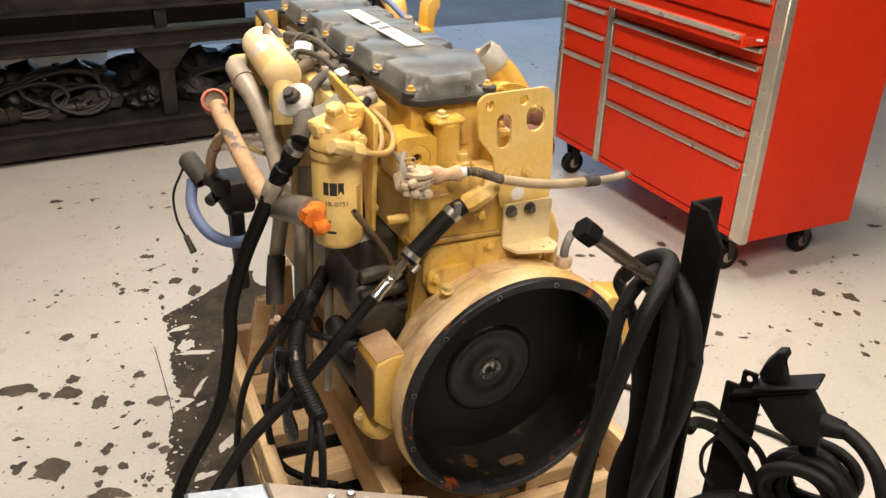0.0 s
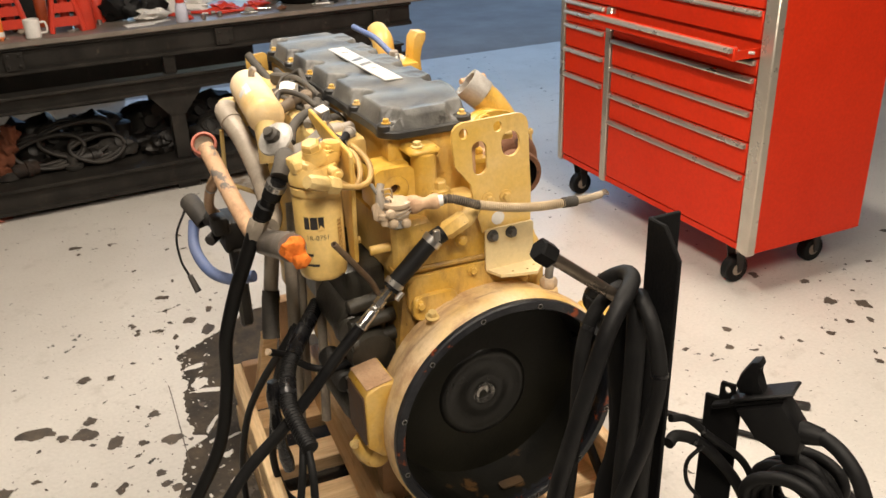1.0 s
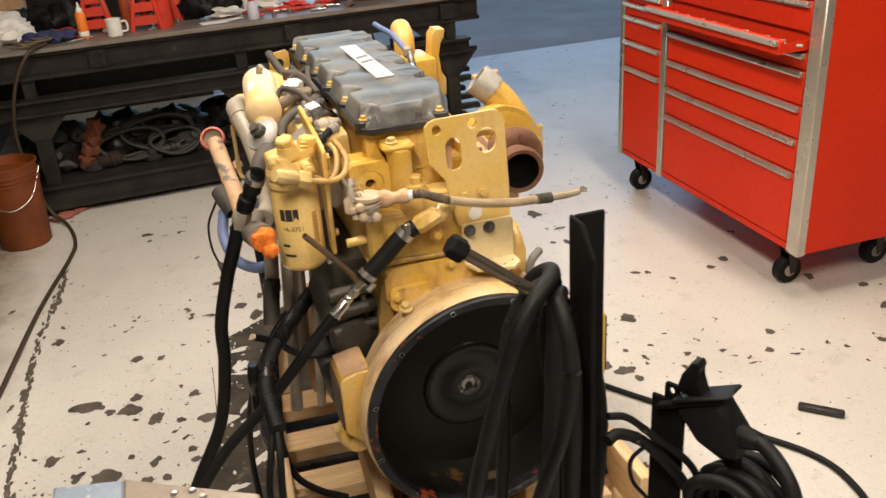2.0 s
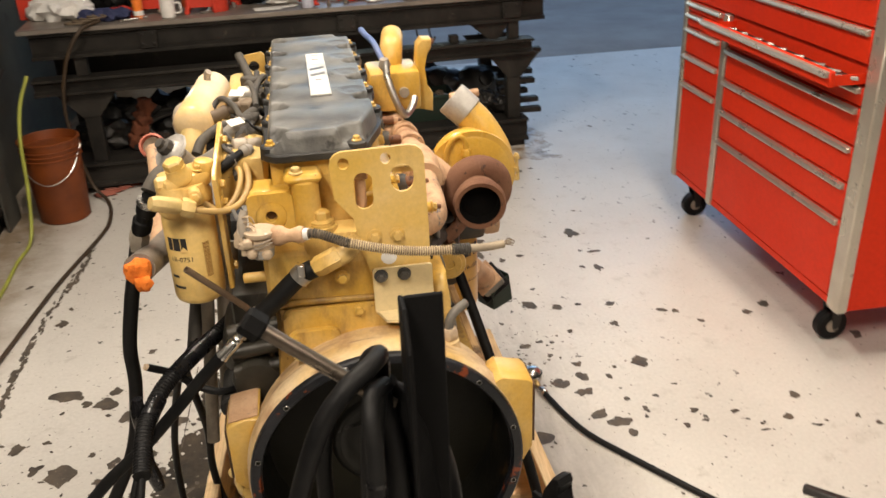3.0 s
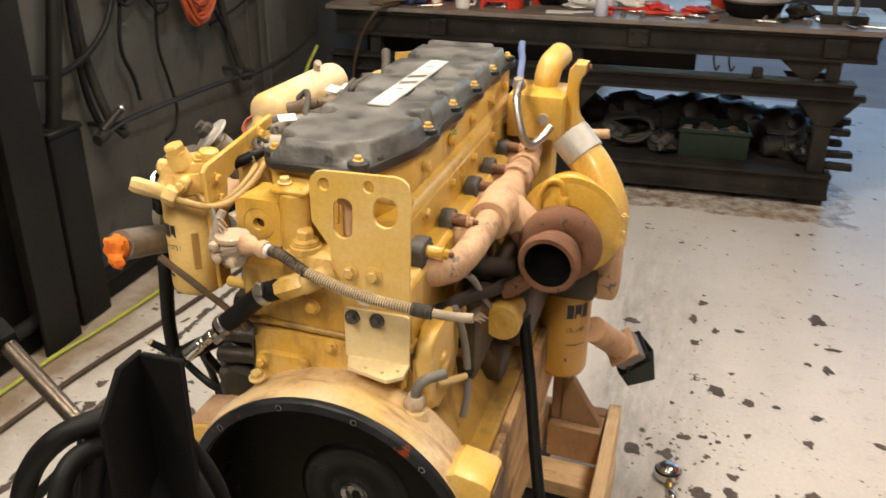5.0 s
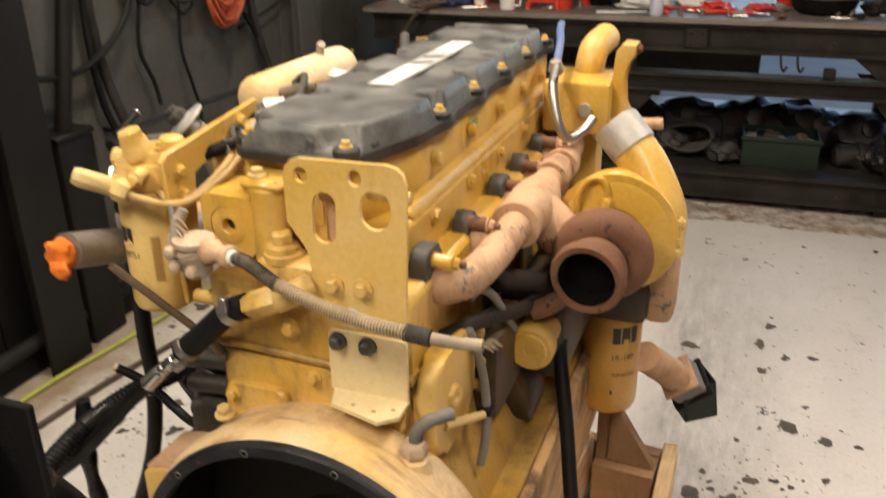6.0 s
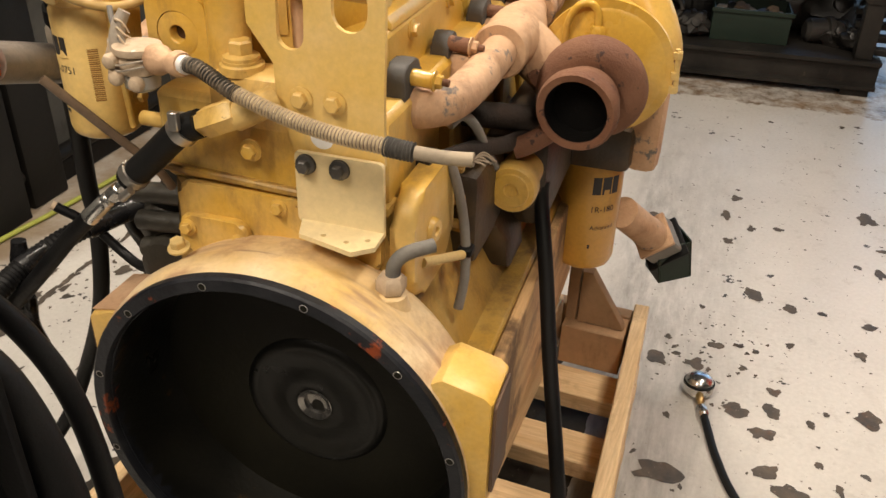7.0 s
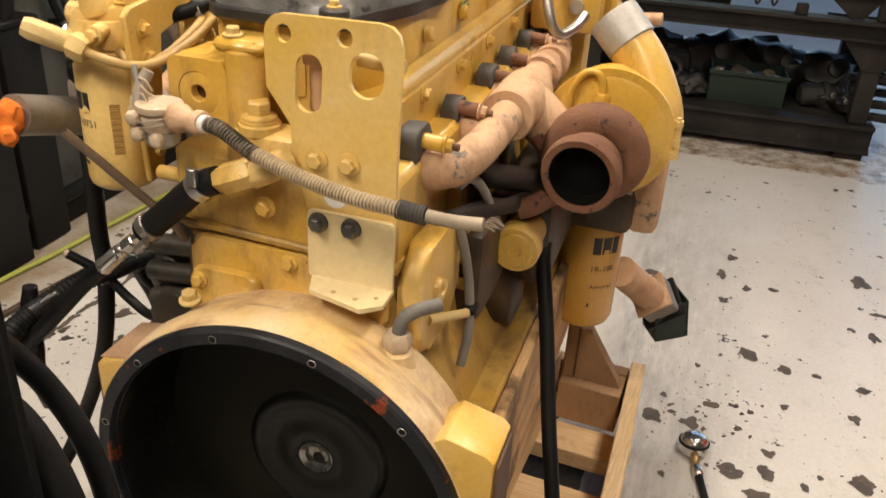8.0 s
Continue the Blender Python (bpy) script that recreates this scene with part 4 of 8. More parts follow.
def cover_height(x, y):
    xl, xr = cover_edge(y)
    d = min(x - xl, xr - x, y - 0.232, 1.218 - y)
    z = 1.304 + 0.052 * step01(0.0, 0.016, d)
    z += 0.0035 * math.cos(2 * math.pi * (y - 0.36) / 0.18) * step01(0.01, 0.05, d) + 0.0016 * noise.noise(Vector((x * 14, y * 9, 3.0)))
    for bx, by in LEFT_BOLTS + RIGHT_BOLTS:
        w = 0.030 if by > 0.3 else 0.027
        k = 1 - step01(w - 0.004, w + 0.006, math.hypot((x - bx) * 0.8, (y - by) * 1.05))
        z += (min(z, 1.324) - z) * k
    # shallow dents between the ribs
    for by in (0.54, 0.72, 0.90, 1.08):
        k = 1 - step01(0.6, 1.2, math.hypot((x - 0.045) / 0.030, (y - by) / 0.035))
        z -= 0.0045 * k
    return z


def cover_mesh():
    bm, nu, nv = bmesh.new(), 54, 190
    rows = []
    for j in range(nv + 1):
        y = 0.232 + 0.986 * j / nv
        xl, xr = cover_edge(y)
        row = []
        for i in range(nu + 1):
            x = xl + (xr - xl) * i / nu
            row.append(bm.verts.new((x, y, cover_height(x, y))))
        rows.append(row)
    for p, q in zip(rows, rows[1:]):
        for i in range(nu):
            bm.faces.new((p[i], p[i + 1], q[i + 1], q[i]))
    return bm


def skirt_outline(grow):
    n = 60
    ys = [0.232 - grow + (0.986 + 2 * grow) * k / n for k in range(n + 1)]
    lob = lambda y, bolts: max(math.exp(-((y - by) / 0.028) ** 2) for _, by in bolts)
    left = [(cover_edge(y)[0] - grow - 0.006 * lob(y, LEFT_BOLTS), y) for y in ys]
    right = [(cover_edge(y)[1] + grow + (0.012 * lob(y, RIGHT_BOLTS[1:]) if y > 0.36 else 0.0), y) for y in ys]
    return right + left[::-1]


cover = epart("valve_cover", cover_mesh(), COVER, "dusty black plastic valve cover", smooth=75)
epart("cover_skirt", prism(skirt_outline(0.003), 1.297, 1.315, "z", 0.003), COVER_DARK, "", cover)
for x, q in LEFT_BOLTS + RIGHT_BOLTS:
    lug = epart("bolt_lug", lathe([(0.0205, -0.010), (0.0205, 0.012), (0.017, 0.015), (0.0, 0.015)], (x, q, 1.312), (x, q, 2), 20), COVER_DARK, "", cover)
    bolt(lug, (x, q, 1.327), (0, 0, 1), 0.0072, 0.010)
lab = epart("name_label", box(-0.052, -0.004, 0.50, 0.93, 1.3575, 1.3615, 0.0008), LABEL_GREY, "worn silver label strip", cover)
FADED_INK = surface("faded_ink", (0.24, 0.235, 0.225), (0.40, 0.39, 0.37), 0.6, 0, 40, 120, 0.0)
for x0, x1, y0, y1, m in ((-0.047, -0.009, 0.505, 0.60, PAPER), (-0.047, -0.009, 0.61, 0.66, PAPER), (-0.047, -0.009, 0.81, 0.925, PAPER), (-0.036, -0.020, 0.625, 0.645, FADED_INK), (-0.038, -0.018, 0.845, 0.865, FADED_INK), (-0.038, -0.018, 0.895, 0.91, FADED_INK)):
    epart("print_bar", box(x0, x1, y0, y1, 1.3616, 1.3621 if m is PAPER else 1.3626, 0), m, "", lab)
for k in range(2):
    epart("print_mark", prism([(-0.046, 0.675 + 0.06 * k), (-0.010, 0.695 + 0.06 * k), (-0.010, 0.715 + 0.06 * k), (-0.046, 0.695 + 0.06 * k)], 1.3616, 1.3622, "z"), COVER, "", lab)
epart("side_sticker", box(0.0925, 0.0936, 0.62, 0.67, 1.245, 1.277, 0), surface("sticker_lime", (0.52, 0.50, 0.10), (0.40, 0.38, 0.10), 0.5), "small lime warning sticker", head)
for z in (1.252, 1.262, 1.270):
    epart("print_bar", box(0.0937, 0.0940, 0.625, 0.665, z, z + 0.003, 0), INK, "", head)

# rear lifting bracket
hang_bm = plate_holes(
    [(-0.034, 1.300), (-0.031, 1.315), (-0.022, 1.325), (-0.008, 1.3295), (0.126, 1.332), (0.140, 1.329), (0.150, 1.320), (0.155, 1.305), (0.156, 1.165), (0.156, 1.07), (0.03, 1.07), (0.012, 1.13), (0.005, 1.19), (-0.030, 1.235)],
    [ellipse(-0.006, 1.305, 0.011, 0.012), ellipse(0.078, 1.309, 0.011, 0.012), stadium(0.030, 1.246, 0.0185, 0.038), stadium(0.109, 1.266, 0.0235, 0.029)], 0.164, 0.172, "y")
for zc in (1.21, 1.20, 1.19, 1.18, 1.17, 1.16, 1.15):
    bmesh.ops.bisect_plane(hang_bm, geom=hang_bm.verts[:] + hang_bm.edges[:] + hang_bm.faces[:], plane_co=(0, 0, zc), plane_no=(0, 0, 1))
for v in hang_bm.verts:
    v.co.y += 0.010 * step01(1.17, 1.33, v.co.z) - 0.004 * (1 - step01(1.15, 1.21, v.co.z))
hang = epart("lifting_bracket", hang_bm, BRACKET_M, "thick yellow lifting plate with slots", smooth=30)
epart("slot_stud", rod((0.026, 0.205, 1.20), (0.026, 0.205, 1.272), 0.011, n=12, bevel=0.002), PINK, "", hang)
epart("slot_block", box(0.010, 0.042, 0.19, 0.225, 1.262, 1.280, 0.003), PINK, "", hang)
epart("slot_rail", rod((0.075, 0.225, 1.270), (0.14, 0.225, 1.268), 0.010, n=12), DUSTY, "", hang)
epart("paint_mark", lathe([(0.0, 0), (0.0165, 0)], (0.070, 0.1592, 1.0995), (0.070, 0, 1.0995), 24, close=False), WHITE, "round white paint mark", hang)
for x in (0.044, 0.090):
    bolt(hang, (x, 0.160, 1.149), (0, -1, 0), 0.011, 0.014)
angle = epart("angle_bracket", prism(rounded(0.033, 0.158, 0.975, 1.079, 0.006), 0.150, 0.157, "y", 0.001), CREAM, "cream painted steel angle bracket")
epart("foot_leaf", plate_holes([(0.036, 0.157), (0.158, 0.157), (0.160, 0.112), (0.135, 0.090), (0.052, 0.112)], [ellipse(0.085, 0.118, 0.004, 0.004, 10), ellipse(0.12, 0.112, 0.004, 0.004, 10), ellipse(0.145, 0.125, 0.004, 0.004, 10)], 0.972, 0.979, "z"), CREAM, "", angle, 30)
for x in (0.050, 0.098):
    w = epart("washer", lathe([(0.0, 0), (0.0140, 0), (0.0145, 0.001), (0.0140, 0.003), (0.0, 0.003)], (x, 0.150, 1.063), (x, 0, 1.063), 20), DARK_STEEL, "", angle)
    bolt(w, (x, 0.147, 1.063), (0, -1, 0), 0.0095, 0.013, ZINC, label="grey hex bolt in a dark washer")

# fuel filter on its base
ff = epart("fuel_filter", lathe([(0.0, 0), (0.042, 0), (0.050, 0.006), (0.0525, 0.016), (0.0525, 0.186), (0.050, 0.190), (0.050, 0.196), (0.054, 0.198), (0.054, 0.212), (0.046, 0.216)], (-0.325, 0.238, 1.022), (-0.325, 0.238, 2), 40), YELLOW_CLEAN, "yellow spin-on fuel filter")


def wrap(cx, cy, r, a0, a1, z0, z1, steps=8):
    """A thin patch lying on an upright cylinder, angles in degrees from -y towards +x."""
    bm = bmesh.new()
    lo, hi = [], []
    for k in range(steps + 1):
        a = radians(a0 + (a1 - a0) * k / steps)
        x, y = cx + r * math.sin(a), cy - r * math.cos(a)
        lo.append(bm.verts.new((x, y, z0))), hi.append(bm.verts.new((x, y, z1)))
    for k in range(steps):
        bm.faces.new((lo[k], lo[k + 1], hi[k + 1], hi[k]))
    return bm


def print_on(text, size, cx, cy, r, a_mid, z, parent, squeeze=1.0):
    """Raised characters bent round an upright cylinder."""
    cu = bpy.data.curves.new("print", "FONT")
    cu.body, cu.size, cu.extrude, cu.align_x = text, size, 0.0, "CENTER"
    tmp = bpy.data.objects.new("print", cu)
    me = bpy.data.meshes.new_from_object(tmp)
    bpy.data.objects.remove(tmp)
    bm = bmesh.new()
    bm.from_mesh(me)
    bmesh.ops.subdivide_edges(bm, edges=[e for e in bm.edges if abs(e.verts[0].co.x - e.verts[1].co.x) > size * 0.2], cuts=2)
    for v in bm.verts:
        a = radians(a_mid) + v.co.x * squeeze / r
        v.co = Vector((cx + r * math.sin(a), cy - r * math.cos(a), z + v.co.y))
    return epart("printed_number", bm, INK, "", parent, 0)


print_on("1R-0751", 0.015, -0.325, 0.238, 0.0531, -22, 1.124, ff)
for a0, a1 in ((-52, -39), (-37, -20), (-18, -5)):
    epart("label_mark", wrap(-0.325, 0.238, 0.0529, a0, a1, 1.148, 1.176), INK, "black maker's mark", ff)
epart("label_mark", prism([(-0.345, 1.147), (-0.337, 1.158), (-0.328, 1.147)], 0.1846, 0.1850, "y"), YELLOW_CLEAN, "", ff)
for z, a0, a1 in ((1.086, -56, -36), (1.062, -56, -24)):
    epart("print_bar", wrap(-0.325, 0.238, 0.0531, a0, a1, z, z + 0.006), INK, "", ff)
for k in range(26):
    z = 1.085 + 0.003 * k
    epart("barcode_bar", wrap(-0.325, 0.238, 0.0531, 28, 44, z, z + (0.0014 if k % 3 else 0.002), 3), surface("barcode_ink", (0.30, 0.14, 0.03), (0.34, 0.17, 0.04), 0.6) if k == 0 else bpy.data.materials["barcode_ink"], "", ff)
base = epart("filter_base", lathe([(0.050, 0), (0.055, 0.004), (0.055, 0.018), (0.050, 0.026), (0.046, 0.04)], (-0.325, 0.238, 1.237), (-0.325, 0.238, 2), 32), YELLOW, "cast yellow filter head")
tilt_m = Matrix.Translation((-0.322, 0.245, 1.262)) @ Matrix.Rotation(radians(22), 4, "Z") @ Matrix.Rotation(radians(-6), 4, "Y")
epart("base_block", box(-0.044, 0.050, -0.036, 0.044, 0.0, 0.034, 0.012, tilt_m, seg=2), YELLOW, "", base)
epart("base_boss", rod((-0.30, 0.20, 1.268), (-0.295, 0.175, 1.266), 0.012, n=18, bevel=0.003), YELLOW, "", base)
epart("plug_neck", lathe([(0.026, 0), (0.026, 0.012), (0.022, 0.018), (0.021, 0.030)], (-0.324, 0.228, 1.285), (-0.336, 0.218, 1.335), 24), YELLOW, "", base)
epart("hex_plug", lathe([(0.018, 0), (0.0205, 0.003), (0.0205, 0.016), (0.017, 0.020), (0.0, 0.021)], (-0.330, 0.223, 1.310), (-0.338, 0.216, 1.345), 6), YELLOW, "yellow hex plug", base, 20)
epart("cap_dome", lathe([(0.022, 0), (0.022, 0.020), (0.018, 0.028), (0.008, 0.031), (0.0, 0.031)], (-0.281, 0.252, 1.286), (-0.276, 0.250, 1.33), 24), YELLOW, "", base)
epart("side_plug", lathe([(0.015, 0), (0.017, 0.003), (0.017, 0.022), (0.012, 0.026), (0.0, 0.027)], (-0.350, 0.230, 1.278), (-0.372, 0.224, 1.279), 8), YELLOW, "", base, 20)
bolt(base, tilt_m @ Vector((0.030, -0.020, 0.034)), (0, 0, 1), 0.008, 0.012)
bolt(base, (-0.352, 0.193, 1.250), (-0.5, -1, 0.1), 0.010, 0.012)
bolt(base, (-0.295, 0.1745, 1.266), (0, -1, 0), 0.009, 0.010)
epart("mount_plate", prism([(0.188, 1.292), (0.20, 1.303), (0.460, 1.330), (0.462, 1.310), (0.262, 1.256), (0.242, 1.05), (0.205, 1.045)], -0.262, -0.252, "x", 0.002), YELLOW, "flat yellow mounting plate", base)
for y, z in ((0.222, 1.270), (0.226, 1.23), (0.225, 1.09), (0.40, 1.306)):
    bolt(base, (-0.252, y, z), (1, -0.1, 0), 0.009, 0.012)
# fuel line with brass-like nut at the filter head
line_f = epart("fuel_line", tube([(-0.33, 0.155, 1.262), (-0.292, 0.160, 1.244), (-0.250, 0.178, 1.230), (-0.218, 0.200, 1.232), (-0.198, 0.25, 1.250), (-0.205, 0.33, 1.268), (-0.235, 0.42, 1.275)], 0.0066, 12), LINE_M, "bent yellow fuel line")
epart("line_fitting", lathe([(0.013, 0), (0.016, 0.01), (0.016, 0.055), (0.013, 0.06)], (-0.372, 0.130, 1.279), (-0.325, 0.156, 1.257), 8), DUSTY, "", line_f)
epart("line_nut", lathe([(0.017, 0), (0.019, 0.003), (0.019, 0.022), (0.016, 0.026)], (-0.322, 0.158, 1.256), (-0.285, 0.163, 1.241), 6), DUSTY, "", line_f)
epart("fuel_line", tube([(-0.30, 0.21, 1.25), (-0.255, 0.205, 1.222), (-0.225, 0.235, 1.235), (-0.215, 0.30, 1.262), (-0.245, 0.38, 1.272)], 0.0062, 12), LINE_M)
# solenoid valve with sleeved cable
CLOUDY = surface("cloudy_plastic", (0.62, 0.60, 0.55), (0.50, 0.47, 0.42), 0.22, 0, 20, 120, 0.1, spots=(0.30, 0.24, 0.17), spot_at=0.60, spot_scale=40)
CLOUDY.node_tree.nodes["Principled BSDF"].inputs["Transmission Weight"].default_value = 0.35
valve = epart("fuel_shutoff_valve", lathe([(0.022, -0.006), (0.027, -0.004), (0.028, 0.014), (0.025, 0.020), (0.0315, 0.022), (0.0325, 0.026), (0.0315, 0.031), (0.012, 0.0325)], (-0.181, 0.147, 1.165), (-0.181, 0.147, 2), 30), DUST_WHITE, "dust-caked cast aluminium valve")
epart("sediment_bowl", lathe([(0.0, -0.030), (0.017, -0.029), (0.023, -0.024), (0.025, -0.006), (0.0, -0.006)], (-0.181, 0.147, 1.165), (-0.181, 0.147, 2), 28), CLOUDY, "cloudy clear plastic bowl", valve)
epart("valve_arm", blob((-0.214, 0.152, 1.172), 3, 0.019, squash=(1, 0.8, 1.25)), DUST_WHITE, "", valve)
epart("valve_arm", tube([(-0.213, 0.150, 1.185), (-0.214, 0.152, 1.20), (-0.212, 0.158, 1.217), (-0.206, 0.165, 1.232)], lambda s: 0.012 - 0.004 * s, 12), GREY_PIPE, "bent grey tape-wrapped nipple", valve)
for k in range(4):
    a = Vector((-0.211, 0.150, 1.190 + 0.011 * k))
    epart("tape_tail", tube([a, a + Vector((0.011, -0.012, 0.006)), a + Vector((0.018, -0.010, -0.010 + 0.004 * k)), a + Vector((0.022, -0.004, -0.004 * k))], 0.0016, 6), DUST_WHITE, "", valve)
epart("side_nipple", lathe([(0.010, 0), (0.013, 0.003), (0.013, 0.012), (0.009, 0.014), (0.009, 0.026)], (-0.212, 0.138, 1.176), (-0.214, 0.130, 1.130), 10), DUST_WHITE, "", valve)
epart("strap", tube([(-0.195, 0.142, 1.192), (-0.212, 0.150, 1.205), (-0.222, 0.158, 1.222), (-0.228, 0.165, 1.236)], 0.0040, 8), GREY_RUBBER, "dusty grey lever", valve)
for x, z in ((-0.200, 1.158), (-0.171, 1.153), (-0.205, 1.18)):
    epart("screw", lathe([(0.009, 0), (0.011, 0.006), (0.009, 0.012), (0.004, 0.015)], (x, 0.126, z), (x, 0, z - 0.02), 12), DUST_WHITE, "", valve)
epart("cable_end", tube([(-0.155, 0.143, 1.182), (-0.125, 0.130, 1.184), (-0.095, 0.118, 1.189)], lambda s: 0.0185 - 0.005 * s + 0.003 * math.sin(9 * s), 16), PINK, "faded plastic cable boot", valve)
epart("boot_collar", tube([(-0.101, 0.120, 1.188), (-0.094, 0.1175, 1.189), (-0.087, 0.115, 1.1895)], 0.0118, 14), WHITE, "", valve)
RUN = [(-0.095, 0.118, 1.189), (-0.067, 0.109, 1.190), (-0.02, 0.098, 1.172), (0.06, 0.088, 1.152), (0.13, 0.082, 1.142), (0.206, 0.078, 1.139)]
cable = epart("sleeved_cable", tube(RUN, 0.0088, 14), BROWN_HOSE, "dusty corrugated cable sleeve")
epart("corrugated_sleeve", tube([(-0.012, 0.0965, 1.1695)] + RUN[3:], 0.0108, 14, ribs=0.0030, pitch=0.0046), TAN_HOSE, "dust-filled corrugated sleeve", cable)
epart("corrugated_sleeve", tube([RUN[0], RUN[1], RUN[2], (-0.010, 0.096, 1.1690)], 0.0108, 14, ribs=0.0030, pitch=0.0050), surface("half_filled_sleeve", (0.03, 0.028, 0.025), (0.24, 0.19, 0.13), 0.7, 0, 40, 160, 0.2, 0.45, 0.75), "", cable)
epart("tape_wrap", tube([(0.190, 0.0795, 1.1395), (0.206, 0.078, 1.139), (0.224, 0.078, 1.138)], 0.0125, 14, ribs=0.002, pitch=0.007), RUBBER_DUSTY, "dark grey tape", cable)
epart("bare_cable", tube([(0.226, 0.078, 1.138), (0.26, 0.079, 1.137), (0.295, 0.081, 1.139)], 0.0085, 12), surface("dusty_wire_sheath", (0.36, 0.29, 0.20), (0.22, 0.18, 0.13), 0.7, 0, 20), "", cable)
for k in range(5):
    epart("wire", tube([(0.294, 0.081 + 0.003 * (k % 3 - 1), 1.139), (0.305, 0.081 + 0.003 * (k - 2), 1.139 + 0.002 * k), (0.311 + 0.002 * k, 0.081 + 0.004 * (k - 2), 1.137 + 0.003 * (k % 2))], 0.0013, 6), BROWN_HOSE, "", cable)
# angled yellow fitting, clamp and black hose
epart("elbow_fitting", tube([(0.005, 0.16, 1.142), (-0.015, 0.135, 1.134), (-0.035, 0.128, 1.124)], 0.019, 14), YELLOW, "yellow elbow fitting")
epart("hex_fitting", lathe([(0.018, 0), (0.0215, 0.004), (0.0215, 0.05), (0.017, 0.055), (0.017, 0.075)], (-0.030, 0.127, 1.132), (-0.118, 0.124, 1.093), 6), YELLOW, "yellow hex hose fitting")
h2 = epart("coolant_hose", tube([(-0.085, 0.124, 1.110), (-0.118, 0.124, 1.093), (-0.17, 0.126, 1.045), (-0.215, 0.126, 1.005)], 0.0195, 16), RUBBER, "black rubber hose on a yellow fitting")
clampm = lathe([(0.0205, -0.008), (0.0225, -0.008), (0.0225, 0.008), (0.0205, 0.008)], (-0.112, 0.124, 1.097), (-0.17, 0.126, 1.045), 24)
box(-0.005, 0.009, -0.006, 0.004, -0.006, 0.020, 0.0015, Matrix.Translation((-0.112, 0.104, 1.110)), clampm)
epart("hose_clamp", clampm, STEEL, "bright worm drive clamp", h2)
coup = epart("steel_coupling", lathe([(0.0085, 0), (0.0085, 0.030), (0.0125, 0.031), (0.0125, 0.048), (0.0085, 0.050), (0.0085, 0.056)], (-0.212, 0.126, 1.008), (-0.29, 0.121, 0.934), 6), CHROME, "bright hex coupling", h2, 20)
epart("end_clamp", lathe([(0.0200, -0.007), (0.0222, -0.006), (0.0222, 0.006), (0.0200, 0.007)], (-0.204, 0.126, 1.015), (-0.24, 0.124, 0.98), 24), STEEL, "worm drive clamp", h2)
epart("clamp_screw", rod((-0.196, 0.103, 1.002), (-0.212, 0.101, 0.988), 0.0065, n=10), STEEL, "", h2)
epart("ferrule", lathe([(0.0095, 0), (0.0118, 0.003), (0.0118, 0.008), (0.0108, 0.011), (0.0128, 0.014), (0.0128, 0.046), (0.0142, 0.050), (0.0142, 0.056)], (-0.250, 0.1235, 0.972), (-0.29, 0.121, 0.934), 24), CHROME, "bright crimped ferrule", coup)
epart("lower_hose", tube([(-0.286, 0.1212, 0.938), (-0.332, 0.12, 0.894), (-0.378, 0.12, 0.844), (-0.428, 0.12, 0.790), (-0.486, 0.12, 0.732), (-0.578, 0.12, 0.651), (-0.66, 0.10, 0.56), (-0.73, 0.06, 0.48), (-0.82, -0.02, 0.36), (-0.92, -0.16, 0.20), (-1.00, -0.38, 0.06), (-1.06, -0.62, 0.0135), (-1.12, -1.1, 0.0135)], 0.0132, 14), RUBBER, "long black hose hanging to the floor", h2)
epart("dipstick_tube", tube([(-0.33, 0.129, 1.136), (-0.275, 0.168, 1.058), (-0.221, 0.208, 0.975), (-0.20, 0.225, 0.90), (-0.20, 0.24, 0.80)], 0.0068, 12, wall=0.002), surface("brown_tube", (0.20, 0.135, 0.085), (0.11, 0.075, 0.05), 0.5, 0.2, 16, 120, 0.15), "bent brown open tube")
epart("crossbar", rod((-0.230, 0.198, 1.068), (-0.110, 0.180, 1.078), 0.011, n=14, bevel=0.002), YELLOW)
bolt(engine, (-0.030, 0.150, 1.070), (0, -1, 0), 0.011, 0.013)

# left side: top canister, pipes, plugged pipe, dark pumps


def canister_radius(s):
    """Domed at both ends."""
    d = min(s, 1 - s)
    return 0.046 * math.sqrt(max(0.02, 1 - (1 - min(1.0, d / 0.09)) ** 2))


can = epart("air_canister", tube([(-0.300 - 0.033 * k / 12, 0.912 - 0.352 * k / 12, 1.300 - 0.008 * k / 12) for k in range(13)], canister_radius, 32, per=4), CANISTER_M, "faded yellow air canister with domed ends and a worn label")
epart("canister_neck", tube([(-0.333, 0.585, 1.275), (-0.336, 0.560, 1.240), (-0.338, 0.545, 1.19)], 0.030, 18), DUSTY, "", can)
epart("canister_nipple", tube([(-0.306, 0.805, 1.336), (-0.304, 0.802, 1.356), (-0.298, 0.798, 1.364)], 0.009, 10), GREY_PIPE, "", can)


def wrap_axis(a, b, r, a0, a1, h0, h1, steps=10):
    """A thin patch lying on a cylinder along a to b."""
    m, bm = axis_matrix(a, b), bmesh.new()
    lo, hi = [], []
    for k in range(steps + 1):
        t = radians(a0 + (a1 - a0) * k / steps)
        lo.append(bm.verts.new(m @ Vector((r * math.cos(t), r * math.sin(t), h0))))
        hi.append(bm.verts.new(m @ Vector((r * math.cos(t), r * math.sin(t), h1))))
    for k in range(steps):
        bm.faces.new((lo[k], lo[k + 1], hi[k + 1], hi[k]))
    return bm


